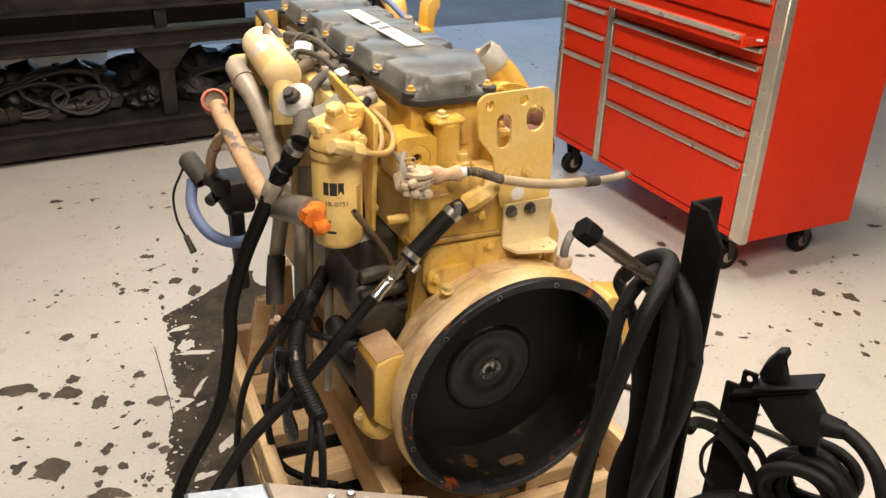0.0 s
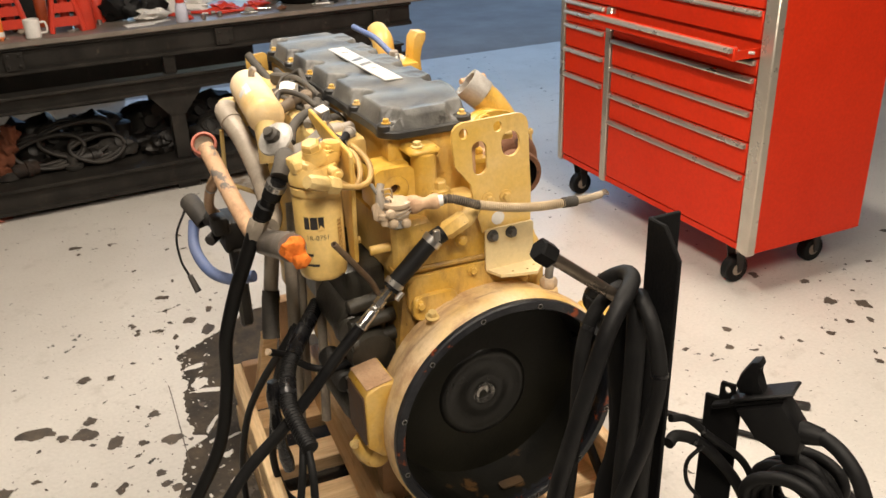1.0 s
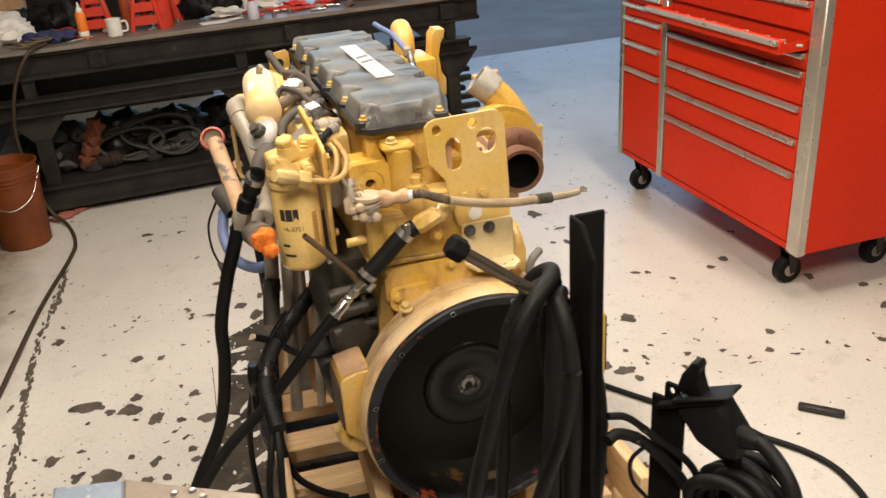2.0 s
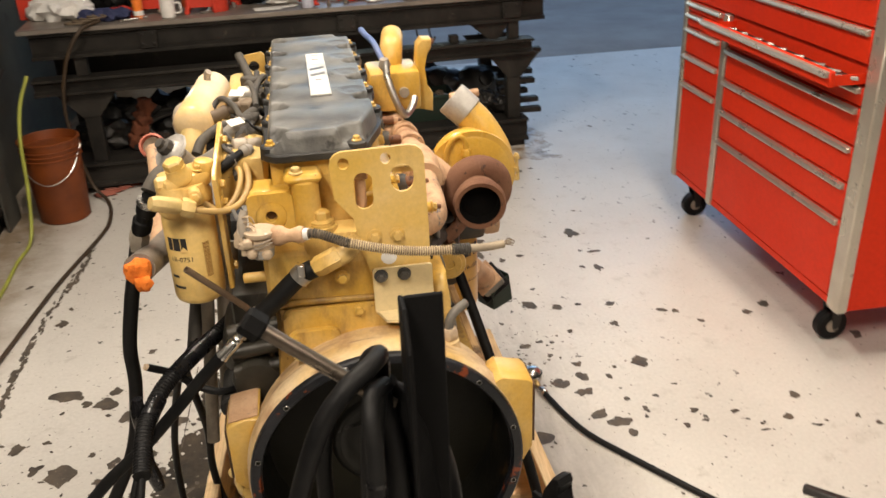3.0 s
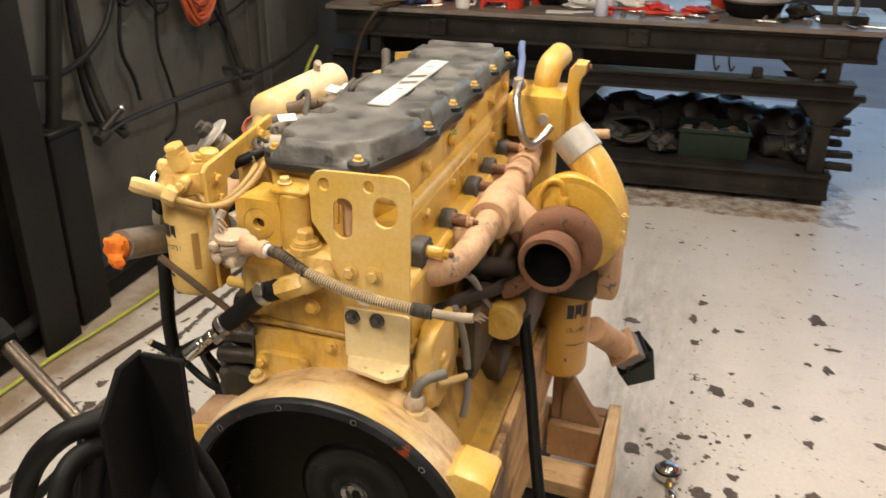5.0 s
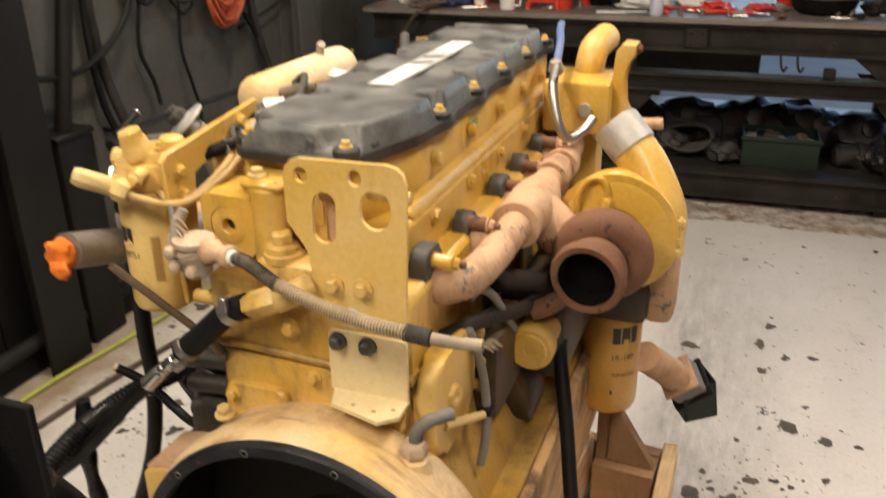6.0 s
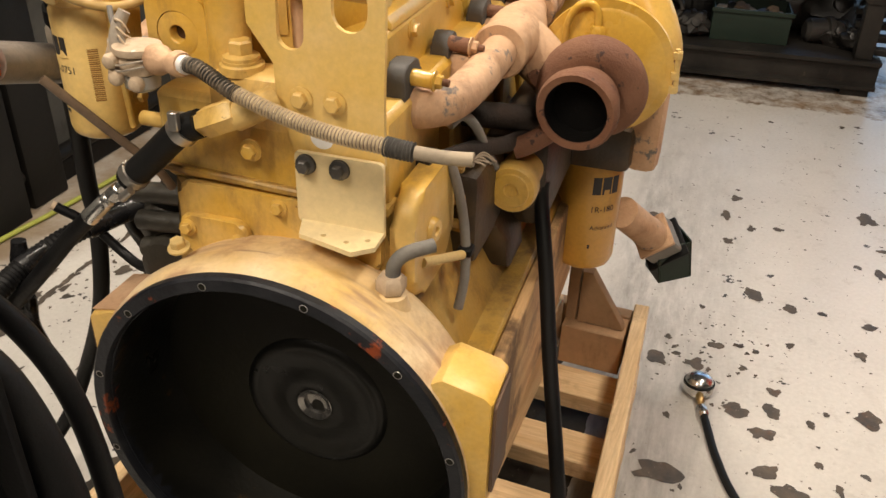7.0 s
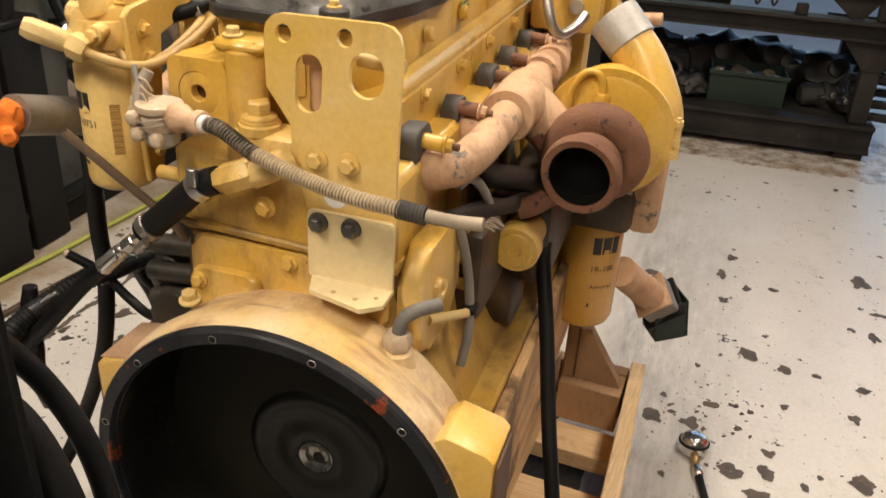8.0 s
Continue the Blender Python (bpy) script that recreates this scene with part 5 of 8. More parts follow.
LA, LB = Vector((-0.3142, 0.750, 1.2966)), Vector((-0.3211, 0.675, 1.2949))
epart("canister_label", wrap_axis(LA, LB, 0.0464, 112, 172, 0.0, 0.075), PAPER, "scuffed white sticker", can)
epart("print_bar", wrap_axis(LA, LB, 0.0468, 128, 160, 0.02, 0.055), surface("faded_print", (0.50, 0.47, 0.44), (0.66, 0.63, 0.60), 0.7, 0, 60), "", can)
epart("canister_foot", box(-0.385, -0.27, 0.86, 0.93, 1.19, 1.27, 0.02, seg=2), DUSTY, "", can)
disc = epart("sensor_disc", lathe([(0.0, 0.008), (0.020, 0.008), (0.024, 0.004), (0.041, 0.002), (0.043, -0.002), (0.040, -0.005), (0.016, -0.006), (0.016, -0.05)], (-0.361, 0.394, 1.294), (-0.423, 0.350, 1.376), 32), ALU, "silver disc on a grey fitting")
epart("disc_knob", lathe([(0.017, 0.006), (0.019, 0.010), (0.018, 0.022), (0.012, 0.026), (0.012, 0.034), (0.0, 0.036)], (-0.361, 0.394, 1.294), (-0.423, 0.350, 1.376), 8), RUBBER_DUSTY, "", disc)
epart("disc_stem", tube([(-0.351, 0.400, 1.279), (-0.335, 0.42, 1.245), (-0.33, 0.44, 1.20)], 0.024, 16), GREY_PIPE, "", disc)
gp = epart("grey_pipe", tube([(-0.335, 0.90, 1.215), (-0.362, 0.875, 1.245), (-0.381, 0.835, 1.252), (-0.378, 0.78, 1.238), (-0.364, 0.70, 1.195), (-0.354, 0.62, 1.125), (-0.358, 0.54, 1.062), (-0.385, 0.47, 1.055)], 0.0265, 20), GREY_PIPE, "bent grey steel pipe")
epart("pipe_bead", lathe([(0.0255, -0.005), (0.0295, -0.003), (0.0295, 0.003), (0.0255, 0.005)], (-0.378, 0.78, 1.238), (-0.364, 0.70, 1.195), 24), GREY_PIPE, "", gp)
pp = epart("faded_pipe", tube([(-0.458, 0.748, 1.190), (-0.450, 0.70, 1.160), (-0.437, 0.58, 1.10), (-0.430, 0.46, 1.068), (-0.425, 0.38, 1.066)], 0.0215, 18), PINK, "faded pink-brown pipe with a ring end")
epart("ring_end", lathe([(0.024, -0.012), (0.032, -0.012), (0.034, 0), (0.032, 0.012), (0.026, 0.014), (0.024, 0.0)], (-0.460, 0.752, 1.196), (-0.460 - 0.05, 0.752 - 0.30, 1.196 + 0.25), 26, close=False), surface("red_rubber_ring", (0.42, 0.10, 0.06), (0.34, 0.12, 0.08), 0.6, 0, 20), "faded red ring", pp)
epart("pipe_mouth", lathe([(0.0, 0.004), (0.024, 0.004)], (-0.460, 0.752, 1.196), (-0.460 - 0.05, 0.752 - 0.30, 1.196 + 0.25), 22, close=False), BROWN_HOSE, "", pp)
op = epart("plugged_pipe", tube([(-0.41, 0.47, 1.06), (-0.423, 0.40, 1.062), (-0.421, 0.308, 1.089), (-0.418, 0.20, 1.125), (-0.416, 0.130, 1.147)], 0.030, 20), DULL_PIPE, "grey pipe stub stopped with a rag")
epart("rag_plug", blob((-0.416, 0.118, 1.148), 5, 0.024, squash=(1.0, 0.8, 1.05), rough=0.35), ORANGE, "orange rag stuffed in the pipe", op)
epart("rag_tail", blob((-0.408, 0.104, 1.128), 8, 0.015, squash=(1.1, 0.8, 1.2), rough=0.4), ORANGE, "", op)
for k, (x, y, z, r) in enumerate(((-0.315, 0.52, 0.87, 0.020), (-0.355, 0.44, 0.83, 0.016), (-0.29, 0.42, 0.84, 0.012))):
    epart("drain_pipe", tube([(x + 0.02, y + 0.04, z + 0.20), (x, y, z), (x - 0.03, y - 0.05, z - 0.30)], r, 14), GREY_PIPE)
epart("drain_elbow", tube([(-0.37, 0.50, 1.02), (-0.375, 0.52, 0.95), (-0.380, 0.55, 0.86), (-0.388, 0.54, 0.82)], 0.019, 16), GREY_PIPE)
stub = epart("hose_stub", tube([(-0.382, 0.548, 0.85), (-0.395, 0.53, 0.79), (-0.405, 0.508, 0.735)], 0.0225, 16, wall=0.004), RUBBER_DUSTY, "dusty black hose stub with a clamp")
epart("stub_clamp", lathe([(0.0225, -0.009), (0.0240, -0.009), (0.0240, 0.009), (0.0225, 0.009)], (-0.386, 0.545, 0.825), (-0.395, 0.53, 0.79), 20), CHROME, "", stub)
epart("wire_bracket", tube([(-0.40, 0.815, 1.21), (-0.40, 0.835, 1.14), (-0.40, 0.85, 1.075), (-0.398, 0.83, 1.055), (-0.385, 0.74, 1.07), (-0.35, 0.66, 1.07)], 0.006, 8), DUSTY)
# injector wiring between canister and cover
rnd = random.Random(11)
for k in range(6):
    y = 0.42 + 0.085 * k
    harness = epart("wiring_plug", lathe([(0.010, 0), (0.014, 0.006), (0.014, 0.03), (0.018, 0.034), (0.018, 0.06), (0.012, 0.064)], (-0.17, y, 1.285), (-0.27, y + rnd.uniform(-0.06, 0.03), 1.285), 12), RUBBER_DUSTY if k % 2 else GREY_PIPE, "dusty wiring plug")
    epart("wiring_loop", tube([(-0.232, y - 0.01, 1.285), (-0.25, y - 0.04, 1.298), (-0.225, y - 0.07, 1.285), (-0.205, y - 0.05, 1.265)], 0.005, 8), RUBBER_DUSTY, "", harness)
CONN_GREY = surface("grey_connector", (0.20, 0.185, 0.16), (0.30, 0.26, 0.21), 0.6, 0, 24, 140, 0.15)
elb_w = epart("joint_hose", tube([(-0.315, 0.440, 1.265), (-0.300, 0.470, 1.288), (-0.262, 0.515, 1.300), (-0.225, 0.550, 1.298), (-0.196, 0.600, 1.304), (-0.180, 0.660, 1.292)], 0.0115, 14), RUBBER_DUSTY, "dusty black taped harness joint")
for a, b, r, m in (((-0.262, 0.470, 1.288), (-0.208, 0.525, 1.306), 0.0150, CONN_GREY), ((-0.212, 0.527, 1.306), (-0.182, 0.575, 1.302), 0.0125, RUBBER_DUSTY), ((-0.292, 0.600, 1.300), (-0.232, 0.640, 1.310), 0.0140, BROWN_HOSE),
                   ((-0.232, 0.640, 1.310), (-0.186, 0.700, 1.307), 0.0115, BROWN_HOSE), ((-0.262, 0.300, 1.270), (-0.205, 0.352, 1.292), 0.0110, RUBBER),
                   ((-0.238, 0.326, 1.276), (-0.226, 0.336, 1.281), 0.0145, CONN_GREY), ((-0.212, 0.346, 1.290), (-0.190, 0.365, 1.292), 0.0135, CONN_GREY), ((-0.260, 0.760, 1.292), (-0.200, 0.800, 1.304), 0.0125, CONN_GREY)):
    d = (Vector(b) - Vector(a)).length
    epart("connector", lathe([(r * 0.75, 0), (r, 0.004), (r, d * 0.45), (r * 1.12, d * 0.48), (r * 1.12, d * 0.62), (r * 0.9, d * 0.66), (r * 0.86, d - 0.003), (r * 0.7, d)], a, b, 14), m, "", elb_w)
for p, a, w in (((-0.232, 0.735, 1.320), -25, 0.020), ((-0.224, 0.474, 1.322), 40, 0.019)):
    epart("paper_tag", box(-w, w, -w * 0.55, w * 0.55, -0.0006, 0.0006, 0, Matrix.Translation(p) @ Matrix.Rotation(radians(a), 4, "Z") @ Matrix.Rotation(radians(28), 4, "X")), PAPER, "small white tag", elb_w)
for pts in ([(-0.195, 0.930, 1.282), (-0.165, 0.860, 1.327), (-0.178, 0.780, 1.334), (-0.192, 0.680, 1.312)], [(-0.230, 0.840, 1.282), (-0.205, 0.800, 1.327), (-0.190, 0.720, 1.327), (-0.183, 0.620, 1.314)],
            [(-0.300, 0.620, 1.292), (-0.270, 0.660, 1.327), (-0.235, 0.600, 1.327), (-0.215, 0.540, 1.310)]):
    epart("taped_wire", tube(pts, 0.0072, 10), RUBBER_DUSTY, "", elb_w)
plate_m = Matrix.Translation((-0.272, 0.385, 1.270)) @ Matrix.Rotation(radians(-32), 4, "Z") @ Matrix.Rotation(radians(14), 4, "X")
gb = epart("sensor_bracket", prism([(-0.075, -0.016), (-0.045, -0.030), (0.0, -0.026), (0.030, 0.006), (0.036, 0.030), (-0.004, 0.034), (-0.030, 0.004)], -0.003, 0.003, "y", 0.001, m=plate_m @ Matrix.Rotation(radians(-60), 4, "X")), CONN_GREY, "grey steel sensor bracket")
bolt(gb, plate_m @ Vector((0.016, -0.006, 0.004)), (-0.3, -0.8, 0.6), 0.009, 0.011, ZINC)
epart("hook_hose", tube([(-0.240, 1.11, 1.335), (-0.225, 1.07, 1.305), (-0.213, 1.02, 1.282), (-0.219, 0.946, 1.262), (-0.222, 0.90, 1.25)], 0.012, 12), RUBBER_DUSTY, "dusty black hooked hose")
for k, (yy, xx) in enumerate(((0.66, -0.205), (0.78, -0.215), (0.90, -0.205))):
    epart("wiring_plug", box(-0.016, 0.016, -0.026, 0.026, -0.014, 0.014, 0.004, Matrix.Translation((xx, yy, 1.305)) @ Matrix.Rotation(radians(30 * k - 20), 4, "Z")), (BROWN_HOSE, PAPER, RUBBER_DUSTY)[k], "wiring plug")
epart("inlet_manifold", box(-0.275, -0.165, 0.33, 1.12, 1.17, 1.285, 0.02, seg=2), DUSTY, "dusty yellow inlet manifold")
epart("wiring_harness", tube([(-0.22, 0.30, 1.252), (-0.232, 0.40, 1.268), (-0.222, 0.47, 1.286), (-0.20, 0.52, 1.295), (-0.185, 0.62, 1.295), (-0.19, 0.80, 1.30), (-0.19, 1.0, 1.305)], 0.009, 12), RUBBER_DUSTY, "dusty black wiring harness")
GREASY_CAST = surface("greasy_grey_casting", (0.022, 0.020, 0.016), (0.055, 0.049, 0.037), 0.42, 0.1, 12, 110, 0.3, spots=(0.018, 0.015, 0.012), spot_at=0.60, spot_scale=18)
pump = epart("fuel_pump", box(-0.275, -0.165, 0.26, 0.62, 0.80, 1.0, 0.02, seg=2), GREASY_CAST, "dark greasy fuel pump")
epart("pump_cover", lathe([(0.060, 0.06), (0.060, 0.03), (0.052, 0.010), (0.030, 0.001), (0.0, 0.0)], (-0.235, 0.195, 0.800), (-0.220, 0.4, 0.815), 28), GREASY_CAST, "greasy domed cover", pump)
epart("pump_cover", lathe([(0.046, 0.06), (0.046, 0.03), (0.040, 0.010), (0.022, 0.001), (0.0, 0.0)], (-0.268, 0.225, 0.850), (-0.24, 0.4, 0.87), 28), GREASY_CAST, "", pump)
for z in (0.83, 0.88, 0.93):
    epart("pump_rib", rod((-0.285, 0.22, z), (-0.17, 0.22, z + 0.01), 0.017, n=14, bevel=0.003), GREASY_CAST, "", pump)
epart("pump_body", lathe([(0.03, 0), (0.055, 0.01), (0.062, 0.05), (0.062, 0.16), (0.04, 0.18)], (-0.245, 0.24, 0.87), (-0.245, 0.5, 0.87), 28), GREASY_CAST, "", pump)
starter = epart("starter_motor", lathe([(0.0, 0), (0.03, 0.0), (0.048, 0.012), (0.052, 0.04), (0.052, 0.2), (0.045, 0.22), (0.0, 0.222)], (-0.262, 0.20, 0.66), (-0.262, 0.5, 0.66), 30), GREASY_CAST, "dark starter motor")
epart("solenoid", rod((-0.30, 0.22, 0.735), (-0.30, 0.36, 0.735), 0.028, n=20, bevel=0.005), BLACK_CAST, "", starter)
for z in (0.715, 0.75):
    epart("terminal", rod((-0.30, 0.222, z), (-0.30, 0.20, z), 0.005, n=8), STEEL, "", starter)
epart("valve_nipple", rod((-0.150, 0.29, 0.800), (-0.204, 0.245, 0.775), 0.016, n=14, bevel=0.003), PINK)
bolt(engine, (-0.204, 0.245, 0.775), (-0.8, -0.6, -0.2), 0.010, 0.012, DUSTY)
# outlying black unit with blue hose on the far left
unit = epart("control_unit", box(-0.40, -0.30, 1.05, 1.20, 0.74, 0.85, 0.02, seg=2), BLACK_CAST, "black cast unit on the engine side")
epart("unit_arm", prism([(1.03, 0.76), (1.10, 0.76), (1.06, 0.48), (1.03, 0.50)], -0.385, -0.345, "x", 0.008), BLACK_CAST, "", unit)
epart("unit_joint", lathe([(0.02, 0), (0.036, 0.006), (0.036, 0.03), (0.028, 0.04), (0.030, 0.07)], (-0.37, 1.16, 0.80), (-0.43, 1.26, 0.825), 20), BLACK_CAST, "", unit)
epart("unit_neck", tube([(-0.42, 1.22, 0.80), (-0.44, 1.26, 0.835), (-0.45, 1.30, 0.85)], 0.032, 16, wall=0.006), RUBBER_DUSTY, "", unit)
epart("blue_hose", tube([(-0.452, 1.25, 0.80), (-0.47, 1.20, 0.73), (-0.45, 1.10, 0.685), (-0.40, 1.01, 0.68), (-0.34, 0.96, 0.70)], 0.018, 16), BLUE, "faded blue hose", unit)
epart("unit_lead", tube([(-0.47, 1.30, 0.82), (-0.51, 1.28, 0.75), (-0.515, 1.24, 0.68), (-0.50, 1.20, 0.63)], 0.004, 8), RUBBER, "", unit)
epart("breather_pipe", tube([(-0.40, 0.88, 1.075), (-0.42, 0.94, 1.03), (-0.42, 1.05, 0.955), (-0.415, 1.12, 0.885), (-0.39, 1.15, 0.84)], 0.015, 14), PINK, "faded pink-brown breather pipe", unit)
epart("breather_clip", lathe([(0.015, -0.005), (0.018, -0.005), (0.018, 0.005), (0.015, 0.005)], (-0.42, 1.00, 0.99), (-0.42, 1.05, 0.955), 16), STEEL, "", unit)
epart("unit_lug", rod((-0.41, 1.10, 0.80), (-0.44, 1.07, 0.795), 0.018, n=14, bevel=0.003), BLACK_CAST, "", unit)
epart("unit_boss", box(-0.43, -0.38, 1.02, 1.09, 0.82, 0.88, 0.012, seg=2), BLACK_CAST, "", unit)
epart("lead_plug", rod((-0.50, 1.20, 0.635), (-0.485, 1.17, 0.585), 0.009, 0.011, 10), RUBBER_DUSTY, "", unit)

# hoses on the left
big = epart("main_hose", tube([(-0.395, 0.262, 1.245), (-0.42, 0.285, 1.19), (-0.444, 0.309, 1.135), (-0.475, 0.34, 1.04), (-0.503, 0.37, 0.95), (-0.535, 0.40, 0.82), (-0.546, 0.412, 0.70), (-0.588, 0.423, 0.516), (-0.692, 0.45, 0.30), (-0.75, 0.40, 0.15), (-0.81, 0.27, 0.05), (-0.86, 0.02, 0.0165), (-0.90, -0.4, 0.0165), (-0.92, -1.0, 0.0165)], 0.0165, 16), RUBBER, "thick black hose hanging to the floor")
epart("hose_clamp", lathe([(0.0205, -0.007), (0.0225, -0.007), (0.0225, 0.007), (0.0205, 0.007)], (-0.402, 0.268, 1.232), (-0.42, 0.285, 1.19), 20), STEEL, "", big)
epart("hose_elbow", tube([(-0.36, 0.33, 1.27), (-0.375, 0.285, 1.272), (-0.392, 0.262, 1.25)], 0.022, 14), RUBBER_DUSTY, "", big)
epart("hose_nut", lathe([(0.018, 0), (0.0215, 0.004), (0.0215, 0.03), (0.017, 0.05)], (-0.437, 0.302, 1.152), (-0.462, 0.326, 1.08), 6), GREY_PIPE, "grey hex nut", big)
for t in ((-0.408, 0.274, 1.217), (-0.428, 0.293, 1.172)):
    epart("tape_band", lathe([(0.0168, -0.018), (0.0205, -0.014), (0.0205, 0.014), (0.0168, 0.018)], t, (t[0] - 0.03, t[1] + 0.03, t[2] - 0.08), 18), RUBBER, "", big)
loom = epart("corrugated_loom", tube([(-0.30, 0.42, 0.85), (-0.335, 0.37, 0.842), (-0.385, 0.30, 0.832), (-0.435, 0.22, 0.818), (-0.465, 0.125, 0.795), (-0.466, 0.05, 0.778), (-0.462, -0.012, 0.764)], 0.0190, 14, ribs=0.0022, pitch=0.008), RUBBER, "black corrugated loom")
for pts, r in (([(-0.37, 0.36, 0.84), (-0.416, 0.35, 0.790), (-0.455, 0.43, 0.670), (-0.488, 0.50, 0.545), (-0.511, 0.53, 0.432), (-0.522, 0.55, 0.327), (-0.525, 0.56, 0.22), (-0.52, 0.56, 0.02)], 0.0095),
               ([(-0.38, 0.35, 0.84), (-0.410, 0.35, 0.781), (-0.420, 0.45, 0.636), (-0.423, 0.55, 0.448), (-0.432, 0.57, 0.304), (-0.41, 0.55, 0.19), (-0.35, 0.50, 0.152), (-0.28, 0.44, 0.150)], 0.0105),
               ([(-0.463, 0.01, 0.768), (-0.470, -0.04, 0.715), (-0.480, -0.07, 0.62), (-0.475, -0.08, 0.48), (-0.46, -0.07, 0.25), (-0.45, -0.05, 0.16)], 0.0085),
               ([(-0.467, 0.018, 0.768), (-0.486, -0.02, 0.715), (-0.505, -0.04, 0.62), (-0.500, -0.05, 0.48), (-0.49, -0.04, 0.25), (-0.48, -0.03, 0.16)], 0.0080),
               ([(-0.25, 0.22, 0.80), (-0.32, 0.25, 0.765), (-0.375, 0.268, 0.775), (-0.42, 0.262, 0.82), (-0.468, 0.241, 0.858)], 0.0085)):
    epart("cable", tube(pts, r, 12), RUBBER, "", loom)
epart("taped_joint", tube([(-0.485, 0.165, 0.83), (-0.489, 0.158, 0.76), (-0.486, 0.15, 0.68), (-0.476, 0.15, 0.60)], lambda q: 0.012 + 0.004 * math.sin(q * 9) ** 2, 12), TAPE_BLACK, "lumpy taped joint", loom)
epart("tape_wrap", tube([(-0.335, 0.37, 0.842), (-0.385, 0.30, 0.832), (-0.418, 0.248, 0.823)], 0.0198, 16), TAPE_BLACK, "shiny black tape", loom)
epart("tape_wrap", tube([(-0.448, 0.185, 0.808), (-0.457, 0.155, 0.802), (-0.462, 0.135, 0.797)], 0.0200, 16, ribs=0.0008, pitch=0.012), TAPE_BLACK, "", loom)
epart("cable_tip", rod((-0.466, 0.242, 0.8565), (-0.473, 0.239, 0.861), 0.0075, n=12), DUST_WHITE, "", loom)

# loose injector wires and plugs between the mounting plate and the cover
rnd = random.Random(29)
for k in range(2, 9):
    y0 = 0.30 + 0.075 * k
    a = Vector((-0.245 + rnd.uniform(-0.02, 0.02), y0, 1.245 + rnd.uniform(0, 0.03)))
    b = Vector((-0.165, y0 + rnd.uniform(-0.05, 0.09), 1.28 + rnd.uniform(-0.01, 0.015)))
    mid1 = a.lerp(b, 0.35) + Vector((rnd.uniform(-0.02, 0.01), rnd.uniform(-0.05, 0.05), rnd.uniform(0.015, 0.04)))
    mid2 = a.lerp(b, 0.7) + Vector((0, rnd.uniform(-0.04, 0.04), rnd.uniform(0.005, 0.03)))
    epart("injector_wire", tube([a - Vector((0.01, 0.02, 0.03)), a, mid1, mid2, b], rnd.choice((0.0035, 0.0045, 0.006)), 8), (RUBBER, RUBBER_DUSTY, BROWN_HOSE)[k % 3], "thin dusty wire")
    if k % 2 == 0:
        epart("wire_plug", lathe([(0.006, 0), (0.010, 0.004), (0.010, 0.022), (0.0125, 0.024), (0.0125, 0.042), (0.008, 0.046)], mid2, b + Vector((0.02, 0.01, 0)), 10), (RUBBER, GREY_PIPE)[(k // 2) % 2], "black plug with a dusty boot")
for z, q in ((1.172, 0.033), (1.180, 0.0335)):
    loop = [(-0.181 + q * math.cos(t * 0.5), 0.147 + q * math.sin(t * 0.5), z + 0.004 * math.sin(t * 1.3)) for t in range(14)]
    epart("tie_wire", tube(loop, 0.0014, 6, 4), GREY_PIPE, "", valve)

# right side: manifold, turbocharger, oil filter
man = epart("exhaust_manifold", tube([(0.140, 0.290, 1.104), (0.166, 0.296, 1.104), (0.192, 0.328, 1.106), (0.203, 0.40, 1.109), (0.206, 0.50, 1.113), (0.206, 0.565, 1.115)], 0.0290, 24), PINK, "heat-faded dusty exhaust manifold")
epart("rear_pipe", tube([(0.204, 0.74, 1.118), (0.202, 0.85, 1.118), (0.198, 0.98, 1.114), (0.188, 1.08, 1.108), (0.165, 1.12, 1.10)], 0.0285, 20), PINK, "", man)
for y, r, z in ((0.548, 0.0465, 1.115), (0.80, 0.040, 1.118), (0.90, 0.037, 1.117)):
    epart("sleeve_ring", lathe([(0.032, -0.007), (r - 0.003, -0.007), (r, -0.003), (r, 0.004), (r - 0.004, 0.007), (0.032, 0.007)], (0.206, y, z), (0.206, y + 1, z + 0.01), 30), PINK, "", man)
    epart("sleeve_end", lathe([(0.033, 0), (r - 0.004, 0.003), (r - 0.004, 0.030), (0.031, 0.038)], (0.206, y + 0.007, z), (0.206, y + 1, z + 0.01), 30), PINK, "", man)
epart("manifold_branch", tube([(0.206, 0.570, 1.114), (0.208, 0.62, 1.114), (0.208, 0.70, 1.116), (0.204, 0.765, 1.118)], lambda s: 0.041 + 0.012 * math.sin(math.pi * min(1.0, s * 1.1)) - 0.010 * s, 26), PINK, "", man)
epart("branch_neck", tube([(0.215, 0.64, 1.108), (0.245, 0.645, 1.085), (0.272, 0.648, 1.058), (0.285, 0.648, 1.040)], lambda s: 0.048 - 0.008 * s, 24), PINK, "", man)
flange_m = Matrix.Translation((0.288, 0.648, 1.034)) @ Matrix.Rotation(radians(38), 4, "Y")
bf = epart("branch_flange", prism(rounded(-0.056, 0.056, -0.050, 0.050, 0.014), -0.010, 0.010, "z", 0.003, m=flange_m), RUST, "rusty four-bolt flange", man)
for a in (-0.042, 0.042):
    for b in (-0.037, 0.037):
        bolt(bf, flange_m @ Vector((a, b, 0.010)), flange_m.to_3x3() @ Vector((0, 0, 1)), 0.0085, 0.011, RUST, "nut")
